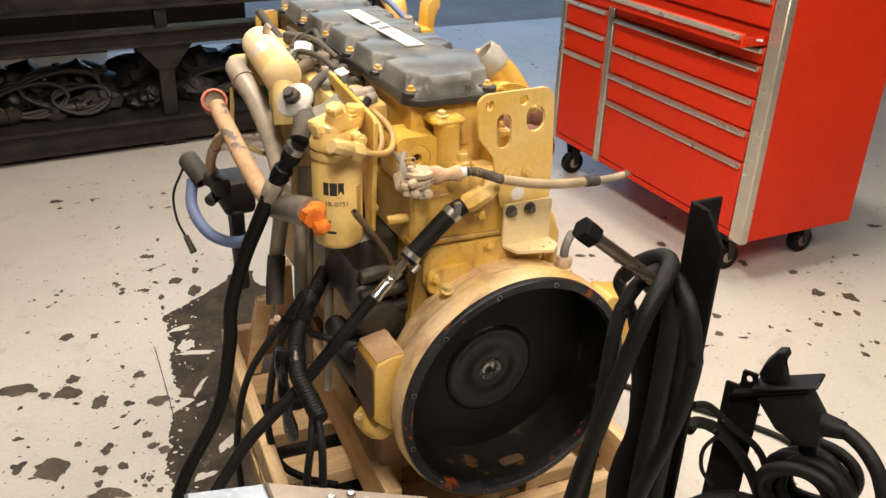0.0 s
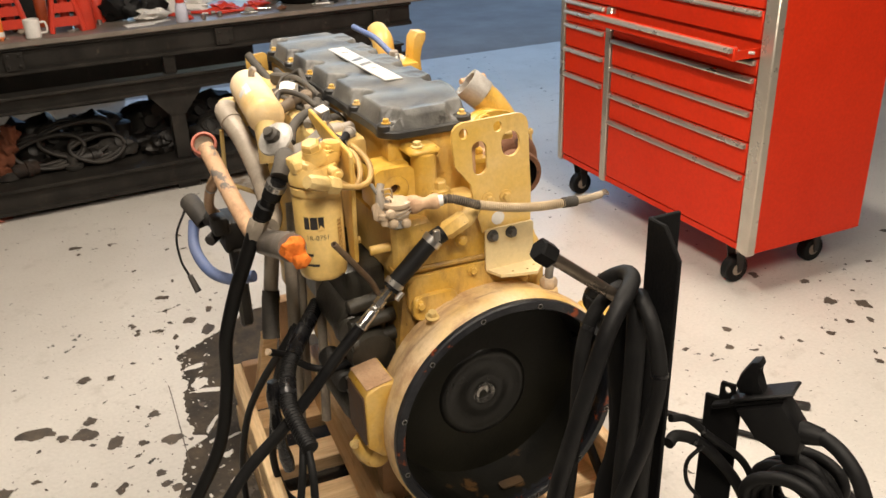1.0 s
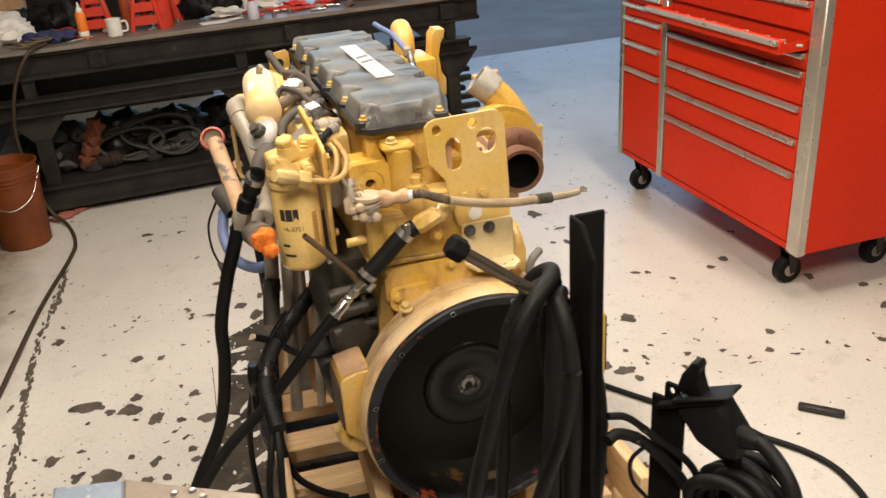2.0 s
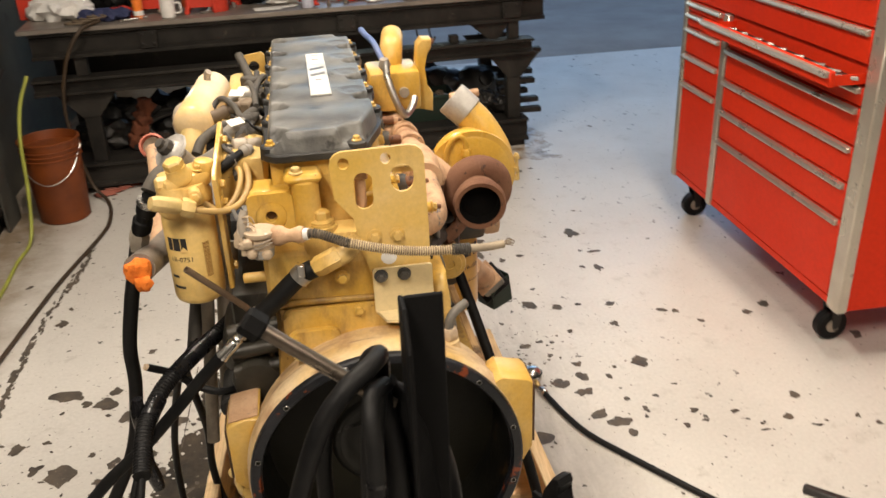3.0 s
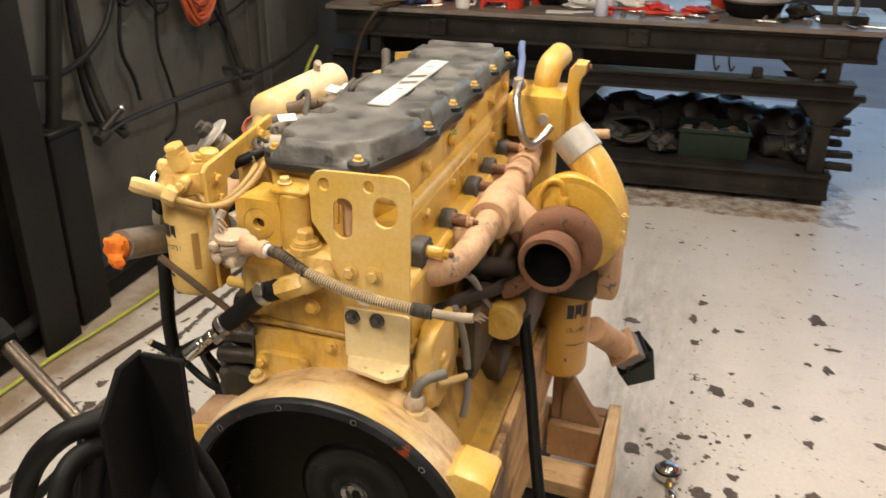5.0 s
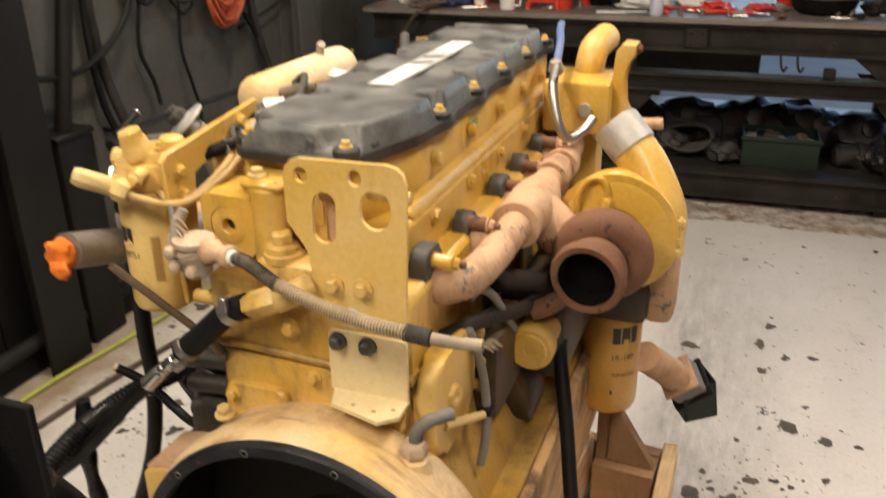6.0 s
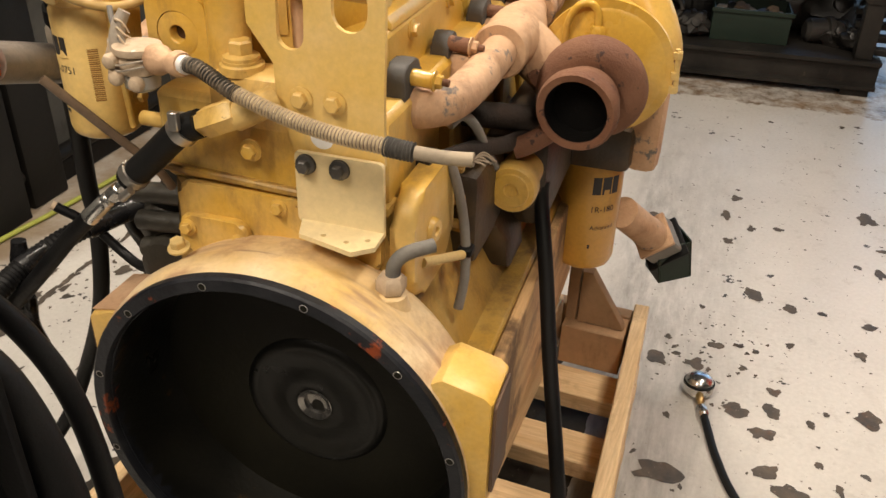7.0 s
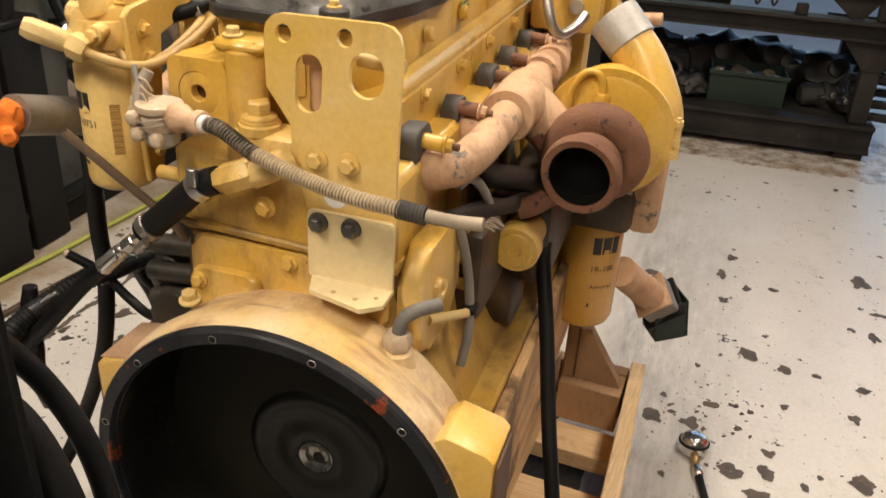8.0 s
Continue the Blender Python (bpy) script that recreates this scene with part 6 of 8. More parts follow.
for y, w, sy in ((0.285, 0.034, 0.283), (0.470, 0.026, 0.458), (0.670, 0.032, 0.675), (0.815, 0.026, 0.800), (0.965, 0.026, 0.958), (1.085, 0.026, 1.085)):
    epart("flange_gasket", prism(rounded(y - w, y + w, 1.034, 1.160 if y > 0.3 else 1.172, 0.020), 0.121, 0.150, "x", 0.005, seg=2), FLANGE_GREY, "dark grey flange plate", man)
    if y > 0.3:
        epart("runner", tube([(0.130, y, 1.098), (0.165, y, 1.106), (0.195, y + 0.008, 1.114)], lambda s: 0.029 - 0.003 * s, 16), PINK, "", man)
    z = 1.149 - 0.010 * step01(0.3, 0.7, y) + 0.008 * step01(0.75, 1.0, y)
    st = epart("stud_sleeve", rod((0.146, sy, z + 0.002), (0.180, sy, z), 0.0118, n=16, bevel=0.002), RUST if y > 0.3 else YELLOW, "", man)
    bolt(st, (0.180, sy, z), (1, 0, -0.05), 0.0100, 0.013, PINK if y > 0.3 else YELLOW, "nut")
    epart("stud_end", rod((0.190, sy, z), (0.202, sy, z - 0.001), 0.0052, n=10), RUST, "", st)

def volute(cx, cy, cz, r0, r1, t0, t1, a0, a1, n=44, m=16):
    """A scroll about an axis along y: the tube's radius grows with the angle."""
    bm, rings = bmesh.new(), []
    for k in range(n + 1):
        s = k / n
        a = radians(a0 + (a1 - a0) * s)
        rr, tt = r0 + (r1 - r0) * s, t0 + (t1 - t0) * s
        c = Vector((cx + rr * math.cos(a), cy, cz + rr * math.sin(a)))
        out = Vector((math.cos(a), 0, math.sin(a)))
        rings.append([bm.verts.new(c + out * tt * math.cos(2 * math.pi * q / m) + Vector((0, tt * math.sin(2 * math.pi * q / m), 0))) for q in range(m)])
    for p, q in zip(rings, rings[1:]):
        for k in range(m):
            bm.faces.new((p[k], p[(k + 1) % m], q[(k + 1) % m], q[k]))
    bm.faces.new(rings[0]), bm.faces.new(rings[-1])
    return bm


TX, TY, TZ = 0.340, 0.523, 1.036
turbine = epart("turbine_housing", volute(0.358, 0.612, 1.045, 0.066, 0.056, 0.040, 0.026, 240, -60), RUST, "rusty cast turbine housing")
epart("turbine_outlet", lathe([(0.0, 0.040), (0.049, 0.040), (0.050, 0.02), (0.053, 0.0), (0.064, -0.002), (0.068, 0.006), (0.068, 0.022), (0.061, 0.030), (0.058, 0.06)], (TX, TY, TZ), (TX + 0.06, TY + 0.5, TZ + 0.03), 40), RUST, "", turbine)
# shallow closed bore, its depth painted as near-black shade
epart("outlet_bore", lathe([(0.0522, 0.003), (0.0493, 0.0205), (0.0483, 0.0385), (0.0, 0.039)], (TX, TY, TZ), (TX + 0.06, TY + 0.5, TZ + 0.03), 32, close=False), BORE_SHADE, "", turbine)
epart("turbine_core", rod((0.356, 0.635, 1.043), (0.365, 0.70, 1.046), 0.055, 0.048, 28), RUST, "", turbine)
epart("turbine_foot", tube([(0.345, 0.615, 1.01), (0.322, 0.63, 1.005), (0.298, 0.642, 1.022)], 0.040, 18), RUST, "", turbine)
epart("bypass_arm", tube([(0.30, 0.56, 0.985), (0.27, 0.53, 0.97), (0.245, 0.52, 0.96)], 0.018, 12), RUST, "", turbine)
comp = epart("compressor_housing", volute(0.360, 0.755, 1.058, 0.078, 0.080, 0.034, 0.044, 150, -150), YELLOW, "yellow compressor housing")
epart("compressor_plate", lathe([(0.0, 0), (0.05, 0.0), (0.055, -0.004), (0.098, 0.0), (0.112, 0.006), (0.118, 0.014), (0.112, 0.03)], (0.358, 0.700, 1.056), (0.361, 1.0, 1.058), 44), YELLOW, "", comp)
band = epart("band_clamp", lathe([(0.114, -0.003), (0.1195, -0.003), (0.1205, 0.001), (0.1195, 0.005), (0.114, 0.005)], (0.358, 0.706, 1.056), (0.361, 1.0, 1.058), 48), YELLOW, "thin band clamp", comp)
epart("clamp_bolt", rod((0.478, 0.700, 1.105), (0.484, 0.700, 1.03), 0.0045, n=8), DUSTY, "", band)
for z in (1.10, 1.065, 1.04):
    epart("clamp_nut", rod((0.479, 0.700, z), (0.480, 0.700, z - 0.012), 0.008, n=6), DUSTY, "", band)
outp = epart("outlet_pipe", tube([(0.432, 0.76, 1.03), (0.432, 0.765, 1.09), (0.398, 0.785, 1.16), (0.362, 0.80, 1.205)], lambda s: 0.052 - 0.008 * s, 24), YELLOW, "", comp)
epart("outlet_collar", lathe([(0.036, 0.04), (0.036, 0.056), (0.046, 0.058), (0.048, 0.054), (0.047, -0.004), (0.044, -0.006)], (0.366, 0.798, 1.202), (0.30, 0.825, 1.264), 36, close=False), ALU, "bare aluminium collar", outp)
epart("collar_bore", lathe([(0.0365, 0.056), (0.036, 0.0), (0.0, -0.01)], (0.366, 0.798, 1.202), (0.30, 0.825, 1.264), 32, close=False), GREY_PIPE, "", outp)
epart("oil_feed", tube([(0.285, 0.70, 1.08), (0.288, 0.69, 1.13), (0.303, 0.688, 1.162), (0.325, 0.69, 1.168), (0.338, 0.692, 1.150), (0.340, 0.69, 1.11)], 0.0065, 10), YELLOW, "", comp)
epart("feed_nut", lathe([(0.013, 0), (0.013, 0.016), (0.010, 0.02)], (0.340, 0.69, 1.112), (0.340, 0.69, 1.15), 6), YELLOW, "", comp)
epart("drain_casting", box(0.405, 0.47, 0.84, 0.95, 0.80, 0.985, 0.02, seg=2), PINK)
ofl = epart("oil_filter", lathe([(0.0, 0), (0.05, 0), (0.062, 0.008), (0.067, 0.022), (0.068, 0.25), (0.064, 0.26), (0.064, 0.27), (0.068, 0.272), (0.068, 0.285)], (0.337, 0.90, 0.550), (0.337, 0.90, 2), 44), OIL_YELLOW, "yellow spin-on oil filter")
for a0, a1 in ((12, 27), (29, 46), (48, 62)):
    epart("label_mark", wrap(0.337, 0.90, 0.0687, a0, a1, 0.741, 0.781), INK, "black maker's mark", ofl)
print_on("1R-180", 0.019, 0.337, 0.90, 0.0689, 34, 0.700, ofl)
print_on("Advanced", 0.014, 0.337, 0.90, 0.0689, 37, 0.658, ofl)
epart("label_mark", wrap(0.337, 0.90, 0.0690, 33, 43, 0.740, 0.752), OIL_YELLOW, "", ofl)
for z, a0, a1, hh in ((0.612, 14, 18, 0.01),):
    epart("print_bar", wrap(0.337, 0.90, 0.0687, a0, a1, z, z + hh), INK, "", ofl)
epart("oil_filter_head", box(0.22, 0.42, 0.82, 0.98, 0.80, 0.90, 0.02, seg=2), OILY_SHADED, "oily filter head, coloured darker for shade")
epart("cooler_cap", lathe([(0.0, 0.004), (0.011, 0.004), (0.013, 0.0), (0.030, 0.0), (0.032, 0.003), (0.040, 0.003), (0.043, 0.008), (0.043, 0.035), (0.036, 0.045), (0.036, 0.12)], (0.252, 0.488, 0.897), (0.252, 0.8, 0.90), 34), YELLOW, "round yellow cap")
# pipes coloured dark to carry the shade between manifold and block
for pts, r in (([(0.165, 0.28, 1.02), (0.20, 0.40, 1.00), (0.235, 0.50, 0.975), (0.25, 0.58, 0.96)], 0.014), ([(0.165, 0.50, 1.02), (0.23, 0.56, 1.0), (0.28, 0.62, 0.98)], 0.022), ([(0.17, 0.80, 1.03), (0.24, 0.82, 1.01), (0.30, 0.80, 0.96)], 0.03)):
    epart("dark_pipe", tube(pts, r, 14), DARK_RUST, "dark sooty pipe in the shaded gap under the manifold", man)
epart("oil_cooler", box(0.175, 0.30, 0.58, 1.05, 0.78, 0.96, 0.025, seg=2), OILY_SHADED, "oily oil cooler, coloured darker for shade")
epart("side_cover", prism(rounded(0.165, 0.345, 0.855, 1.025, 0.045), 0.160, 0.196, "x", 0.014, seg=3), YELLOW, "rounded yellow side cover")
epart("cover_boss", lathe([(0.0, 0.006), (0.006, 0.006), (0.008, 0.009), (0.016, 0.009), (0.019, 0.005), (0.021, -0.004)], (0.196, 0.236, 0.946), (1.2, 0.1, 0.946), 24, close=False), YELLOW)
for y, z in ((0.365, 0.99), (0.372, 0.93), (0.378, 0.88)):
    epart("cover_stud", rod((0.165, y, z), (0.205, y, z - 0.002), 0.010, n=6, bevel=0.002), GRIMY)
# dark castings added to fill the shaded gaps beside the block
epart("gap_casting", box(0.158, 0.225, 0.385, 0.56, 0.80, 0.965, 0.018, seg=2), OILY_SHADED, "dark oily casting added in a shaded gap")
epart("gap_casting", prism([(0.165, 0.735), (0.255, 0.735), (0.250, 0.79), (0.215, 0.84), (0.165, 0.84)], 0.50, 0.62, "y", 0.012, seg=2), OILY_SHADED, "dark oily base added in a shaded gap")
epart("pipe_nipple", lathe([(0.010, 0), (0.010, 0.03), (0.007, 0.034)], (0.160, 0.33, 1.078), (0.30, 0.30, 1.084), 14), PINK, "faded pipe nipple")
epart("breather_hose", tube([(0.188, 0.335, 1.066), (0.200, 0.362, 1.072), (0.209, 0.405, 1.040), (0.216, 0.45, 0.985), (0.224, 0.487, 0.938)], 0.0075, 12), GREY_RUBBER, "grey dusty breather hose")
epart("grey_hose", tube([(0.196, 0.315, 1.02), (0.204, 0.325, 0.985), (0.211, 0.345, 0.92), (0.221, 0.333, 0.866), (0.226, 0.315, 0.82), (0.222, 0.30, 0.775)], 0.0078, 12), GREY_RUBBER, "dusty grey hose")
epart("hose_clip", box(0.210, 0.234, 0.318, 0.344, 0.858, 0.872, 0.003), RUBBER, "black clip")
elb = epart("vent_elbow", tube([(0.182, 0.116, 0.932), (0.185, 0.119, 0.956), (0.199, 0.13, 0.969), (0.226, 0.155, 0.972)], 0.0100, 14, wall=0.003), OLD_RUBBER, "dusty grey rubber vent elbow")
epart("vent_nut", lathe([(0.019, 0), (0.021, 0.003), (0.021, 0.018), (0.016, 0.024)], (0.181, 0.115, 0.916), (0.182, 0.115, 1.0), 6), DUST_WHITE, "", elb)
epart("vent_boss", lathe([(0.030, 0), (0.026, 0.010), (0.024, 0.024), (0.020, 0.027), (0.0, 0.027)], (0.178, 0.115, 0.888), (0.182, 0.115, 1.0), 20), BELL, "", elb)
epart("small_pipe", rod((0.195, 0.20, 0.912), (0.222, 0.310, 0.868), 0.0075, n=10), DUSTY)
epart("drain_hose", tube([(0.285, 0.60, 0.87), (0.289, 0.59, 0.831), (0.32, 0.53, 0.72), (0.355, 0.45, 0.59), (0.406, 0.346, 0.412), (0.44, 0.27, 0.24), (0.455, 0.23, 0.16)], 0.014, 14), RUBBER, "black hose hanging past the oil filter")
CE, CF = Vector((0.413, 1.04, 0.600)), Vector((0.493, 1.165, 0.478))
elbow_r = epart("faded_elbow", lathe([(0.0, -0.02), (0.038, -0.02), (0.038, 0.10), (0.041, 0.13), (0.041, 0.15), (0.0, 0.15)], CE, CF, 24), PINK, "faded tan pipe end with an open connector box")
CM = axis_matrix(CE, CF) @ Matrix.Rotation(radians(38), 4, "Z")
epart("end_plate", box(-0.046, 0.046, -0.046, 0.046, 0.150, 0.160, 0.002, CM), PINK, "", elbow_r)
epart("clip_block", box(-0.044, 0.044, -0.040, 0.044, 0.1605, 0.215, 0.005, CM), GREY_RUBBER, "grey clip block", elbow_r)
BOX_M = Matrix.Translation((0.530, 1.200, 0.375)) @ Matrix.Rotation(radians(28), 4, "Z") @ Matrix.Rotation(radians(-9), 4, "Y")
cbox = epart("connector_box", box(-0.040, 0.040, -0.040, 0.040, 0.0, 0.006, 0.001, BOX_M), GREEN, "dark green open connector box", elbow_r)
for nm, q in (("box_side", (-0.044, -0.039, -0.044, 0.044, 0.0, 0.125)), ("box_side", (0.039, 0.044, -0.044, 0.044, 0.0, 0.110)), ("box_end", (-0.039, 0.039, -0.044, -0.039, 0.0, 0.105)), ("box_end", (-0.039, 0.039, 0.039, 0.044, 0.0, 0.125))):
    epart(nm, box(*q, 0.0015, BOX_M), GREEN, "", cbox)
epart("box_pin", box(-0.016, 0.016, -0.014, 0.014, 0.065, 0.098, 0.003, BOX_M), surface("tan_plastic", (0.34, 0.26, 0.15), (0.25, 0.19, 0.11), 0.6), "", cbox)
epart("latch", box(-0.056, -0.0445, -0.012, 0.012, 0.03, 0.075, 0.002, BOX_M), GREEN, "", cbox)
epart("latch", box(0.0445, 0.052, -0.010, 0.010, 0.04, 0.066, 0.002, BOX_M), GREEN, "", cbox)
epart("black_flange", box(-0.054, 0.054, -0.054, 0.054, 0.2160, 0.228, 0.003, CM), RUBBER, "black square flange", elbow_r)

# front end: thermostat elbow, front lifting eye, blue lead
front = epart("front_cover", box(-0.19, 0.23, 1.19, 1.27, 0.50, 1.18, 0.02, seg=2), YELLOW, "yellow front cover")
ther = epart("thermostat_housing", box(0.125, 0.275, 1.03, 1.20, 1.150, 1.268, 0.012, seg=2), YELLOW, "yellow thermostat housing")
epart("water_elbow", tube([(0.203, 1.15, 1.25), (0.206, 1.158, 1.290), (0.211, 1.180, 1.318), (0.222, 1.25, 1.330)], 0.034, 20), YELLOW, "", ther)
epart("housing_plug", rod((0.224, 1.03, 1.208), (0.224, 1.018, 1.208), 0.015, n=16), GREY_PIPE, "", ther)
epart("vent_tube", tube([(0.17, 0.97, 1.312), (0.170, 0.94, 1.27), (0.192, 0.915, 1.20), (0.212, 0.925, 1.170), (0.236, 0.96, 1.180), (0.25, 0.99, 1.20)], 0.0105, 14), STEEL, "bright bent vent pipe", ther)
epart("vent_cap", lathe([(0.0, 0.022), (0.012, 0.02), (0.018, 0.0), (0.012, -0.01)], (0.167, 0.977, 1.303), (0.16, 0.96, 1.4), 16), GREY_PIPE, "", ther)
epart("blue_lead", tube([(0.165, 0.985, 1.31), (0.15, 1.08, 1.345), (0.132, 1.15, 1.358), (0.124, 1.20, 1.364)], 0.009, 10), BLUE, "blue lead", ther)
eye_b = prism([(0.272, 1.14), (0.315, 1.13), (0.318, 1.185), (0.297, 1.21), (0.292, 1.265), (0.300, 1.302), (0.318, 1.320), (0.319, 1.346), (0.290, 1.348), (0.276, 1.33), (0.271, 1.27), (0.270, 1.20)], 1.075, 1.135, "y", 0.004, seg=2)
eyeb = epart("front_lifting_eye", eye_b, YELLOW, "yellow front lifting eye", smooth=50)
bolt(eyeb, (0.319, 1.105, 1.334), (1, 0, 0), 0.009, 0.010, RUST)
epart("front_bracket_left", plate_holes([(-0.235, 1.20), (-0.170, 1.20), (-0.170, 1.318), (-0.18, 1.326), (-0.235, 1.318)], [ellipse(-0.204, 1.285, 0.016, 0.016, 14)], 1.17, 1.178, "y"), YELLOW, "", smooth=30)
epart("bracket_arm", rod((0.33, 0.86, 1.228), (0.412, 0.86, 1.236), 0.012, n=12, bevel=0.002), PINK)

# ---- the truck's rear end near the eye: angle post, bolt, hoses, socket, deck ----
post = thing("angle_post", (0.03, -0.41, 0), "black painted steel angle post with a long hex bolt through it", "post")
part("angle_leaf", prism([(-0.411, 0.0), (-0.411, 1.318), (-0.452, 1.318), (-0.492, 1.272), (-0.492, 0.0)], 0.028, 0.036, "x", 0.002), POST_BLACK, post)
part("angle_leaf", box(0.036, 0.090, -0.419, -0.411, 0.0, 1.318, 0.002), POST_BLACK, post)
part("base_plate", box(-0.04, 0.16, -0.56, -0.34, 0.0, 0.012, 0.002), POST_BLACK, post)
pin = part("long_bolt", lathe([(0.0105, 0), (0.0105, 0.215)], (-0.158, -0.415, 1.295), (0.045, -0.450, 1.135), 20), surface("oily_steel", (0.20, 0.165, 0.13), (0.09, 0.07, 0.055), 0.30, 0.85, 16, 160, 0.15), post, "long bare steel bolt")
part("bolt_head", lathe([(0.0170, -0.002), (0.0200, 0.002), (0.0200, 0.025), (0.0170, 0.029)], (-0.176, -0.412, 1.309), (0.045, -0.450, 1.135), 6), POST_BLACK, pin, smooth=20)


def hose(points, r, label, material=RUBBER, n=16, category="hose"):
    ob = thing("hose", points[0], label, category, "hoses on the post")
    part("rubber_tube", tube(points, r, n), material, ob)
    path = spline(points, 8)
    a = len(path) * 2 // 5
    width = (r(0.4) if callable(r) else r) * 1.08
    part("tie_band", tube([path[a], path[a].lerp(path[a + 1], 0.5), path[a + 1]], width, 14, 2), TAPE_BLACK, ob)
    return ob


hose([(0.060, -0.32, 0.03), (0.062, -0.32, 0.40), (0.068, -0.327, 0.722), (0.069, -0.320, 0.860), (0.055, -0.312, 0.975), (0.037, -0.310, 1.050), (0.007, -0.312, 1.103), (-0.016, -0.325, 1.142), (-0.014, -0.36, 1.190), (-0.002, -0.398, 1.220), (-0.018, -0.44, 1.230), (-0.053, -0.466, 1.216), (-0.089, -0.479, 1.175), (-0.117, -0.485, 1.11), (-0.145, -0.485, 1.02), (-0.18, -0.482, 0.88), (-0.205, -0.475, 0.68), (-0.22, -0.47, 0.30), (-0.2, -0.5, 0.04)], lambda q: 0.0110 + 0.0032 * step01(0.34, 0.46, q), "thick black rubber hose looped over the bolt")
hose([(0.0, -0.44, 1.198), (-0.020, -0.475, 1.205), (-0.026, -0.503, 1.188), (-0.026, -0.526, 1.14), (-0.030, -0.538, 1.09), (-0.046, -0.536, 0.99), (-0.085, -0.53, 0.87), (-0.12, -0.52, 0.70), (-0.14, -0.50, 0.40), (-0.15, -0.50, 0.05)], 0.0125, "thick black rubber hose hanging beside the post")
hose([(0.01, -0.415, 1.205), (-0.022, -0.41, 1.203), (-0.054, -0.408, 1.180), (-0.081, -0.411, 1.135), (-0.096, -0.418, 1.06), (-0.102, -0.418, 0.92), (-0.13, -0.42, 0.55), (-0.15, -0.42, 0.1)], 0.0120, "thinner black hose hanging from the bolt")
bundle_pts = [(0.0, -0.42, 1.185), (0.008, -0.412, 1.135), (0.020, -0.405, 1.05), (0.030, -0.405, 0.95), (0.030, -0.405, 0.85), (0.022, -0.40, 0.75), (0.01, -0.40, 0.55), (0.0, -0.39, 0.25), (0.0, -0.39, 0.02)]
bundle = thing("hose_bundle", (0.02, -0.385, 0), "thick black bundle of hoses wrapped in sheet beside the post", "hose bundle", "hoses on the post")
wrapped = tube(bundle_pts, lambda s: 0.022 + 0.022 * step01(0.0, 0.22, s) - 0.008 * step01(0.55, 0.8, s), 30, 12)
for v in wrapped.verts:
    q = Vector((v.co.x * 22, v.co.y * 22, v.co.z * 5))
    v.co += Vector((noise.noise(q), noise.noise(q + Vector((9, 0, 0))), 0)) * 0.012 + Vector((noise.noise(q * 3), noise.noise(q * 3 + Vector((4, 0, 0))), 0)) * 0.003
part("wrapping", wrapped, WRAP, bundle, "matt black wrapped sheet", smooth=60)
part("hose", tube([(-0.01, -0.40, 1.17), (0.042, -0.380, 1.115), (0.080, -0.382, 1.02), (0.095, -0.390, 0.92), (0.094, -0.395, 0.80), (0.07, -0.40, 0.5), (0.06, -0.40, 0.03)], 0.0180, 14), RUBBER, bundle)
part("hose", tube([(-0.01, -0.44, 1.19), (0.004, -0.462, 1.10), (0.004, -0.475, 0.98), (0.0, -0.475, 0.80), (0.01, -0.47, 0.5), (0.01, -0.46, 0.05)], 0.0170, 14), RUBBER, bundle)
part("hose", tube([(-0.012, -0.45, 1.21), (-0.026, -0.47, 1.12), (-0.034, -0.478, 1.00), (-0.042, -0.48, 0.86), (-0.05, -0.48, 0.5), (-0.05, -0.47, 0.05)], 0.0165, 14), RUBBER, bundle)

sock = thing("trailer_socket", (0.218, -0.423, 0), "black trailer socket with a hinged flap on a steel arm", "electrical socket", turn=-62, local=True)
part("arm", box(-0.034, 0.034, -0.004, 0.004, -0.90, 0.02, 0.002, Matrix.Translation((0.008, 0, 0.90))), POST_BLACK, sock)
TIP = Matrix.Translation((0.02, 0, 0.92)) @ Matrix.Rotation(radians(-27), 4, "Y") @ Matrix.Translation((-0.02, 0, -0.92))
LIFT = Matrix.Translation((0.02, 0, 0.937)) @ Matrix.Rotation(radians(-10), 4, "Y") @ Matrix.Translation((-0.02, 0, -0.92))
part("arm_top", box(-0.01, 0.13, -0.022, 0.022, 0.915, 0.924, 0.002, TIP), POST_BLACK, sock)
part("body", prism([(0.035, 0.912), (0.125, 0.914), (0.138, 0.845), (0.118, 0.81), (0.085, 0.812), (0.050, 0.85)], -0.030, 0.030, "y", 0.012, seg=2, m=TIP), RUBBER, sock)
part("flange", box(0.030, 0.150, -0.027, 0.027, 0.9245, 0.932, 0.003, TIP), RUBBER, sock)
part("flap", prism([(0.040, 0.929), (0.034, 0.945), (0.044, 0.968), (0.066, 0.996), (0.080, 0.999), (0.084, 0.988), (0.070, 0.966), (0.082, 0.944), (0.085, 0.929)], -0.015, 0.015, "y", 0.005, seg=2, m=LIFT), RUBBER, sock)
part("tab", plate_holes(rounded(0.0, 0.028, 0.917, 0.955, 0.004), [ellipse(0.014, 0.940, 0.006, 0.008, 12)], -0.003, 0.003, "y"), POST_BLACK, sock)
part("gland", rod((0.132, 0, 0.872), (0.140, 0, 0.832), 0.020, 0.015, 16, 0.003), RUBBER, sock)
part("gland", rod((0.150, -0.004, 0.905), (0.190, -0.012, 0.914), 0.022, 0.016, 16, 0.003), RUBBER, sock)
part("cable", tube([(0.180, -0.010, 0.913), (0.205, -0.020, 0.912), (0.235, -0.032, 0.898), (0.265, -0.045, 0.865), (0.285, -0.055, 0.80), (0.29, -0.06, 0.62), (0.27, -0.06, 0.30), (0.24, -0.05, 0.06), (0.18, -0.04, 0.02)], 0.0135, 14), RUBBER, sock)
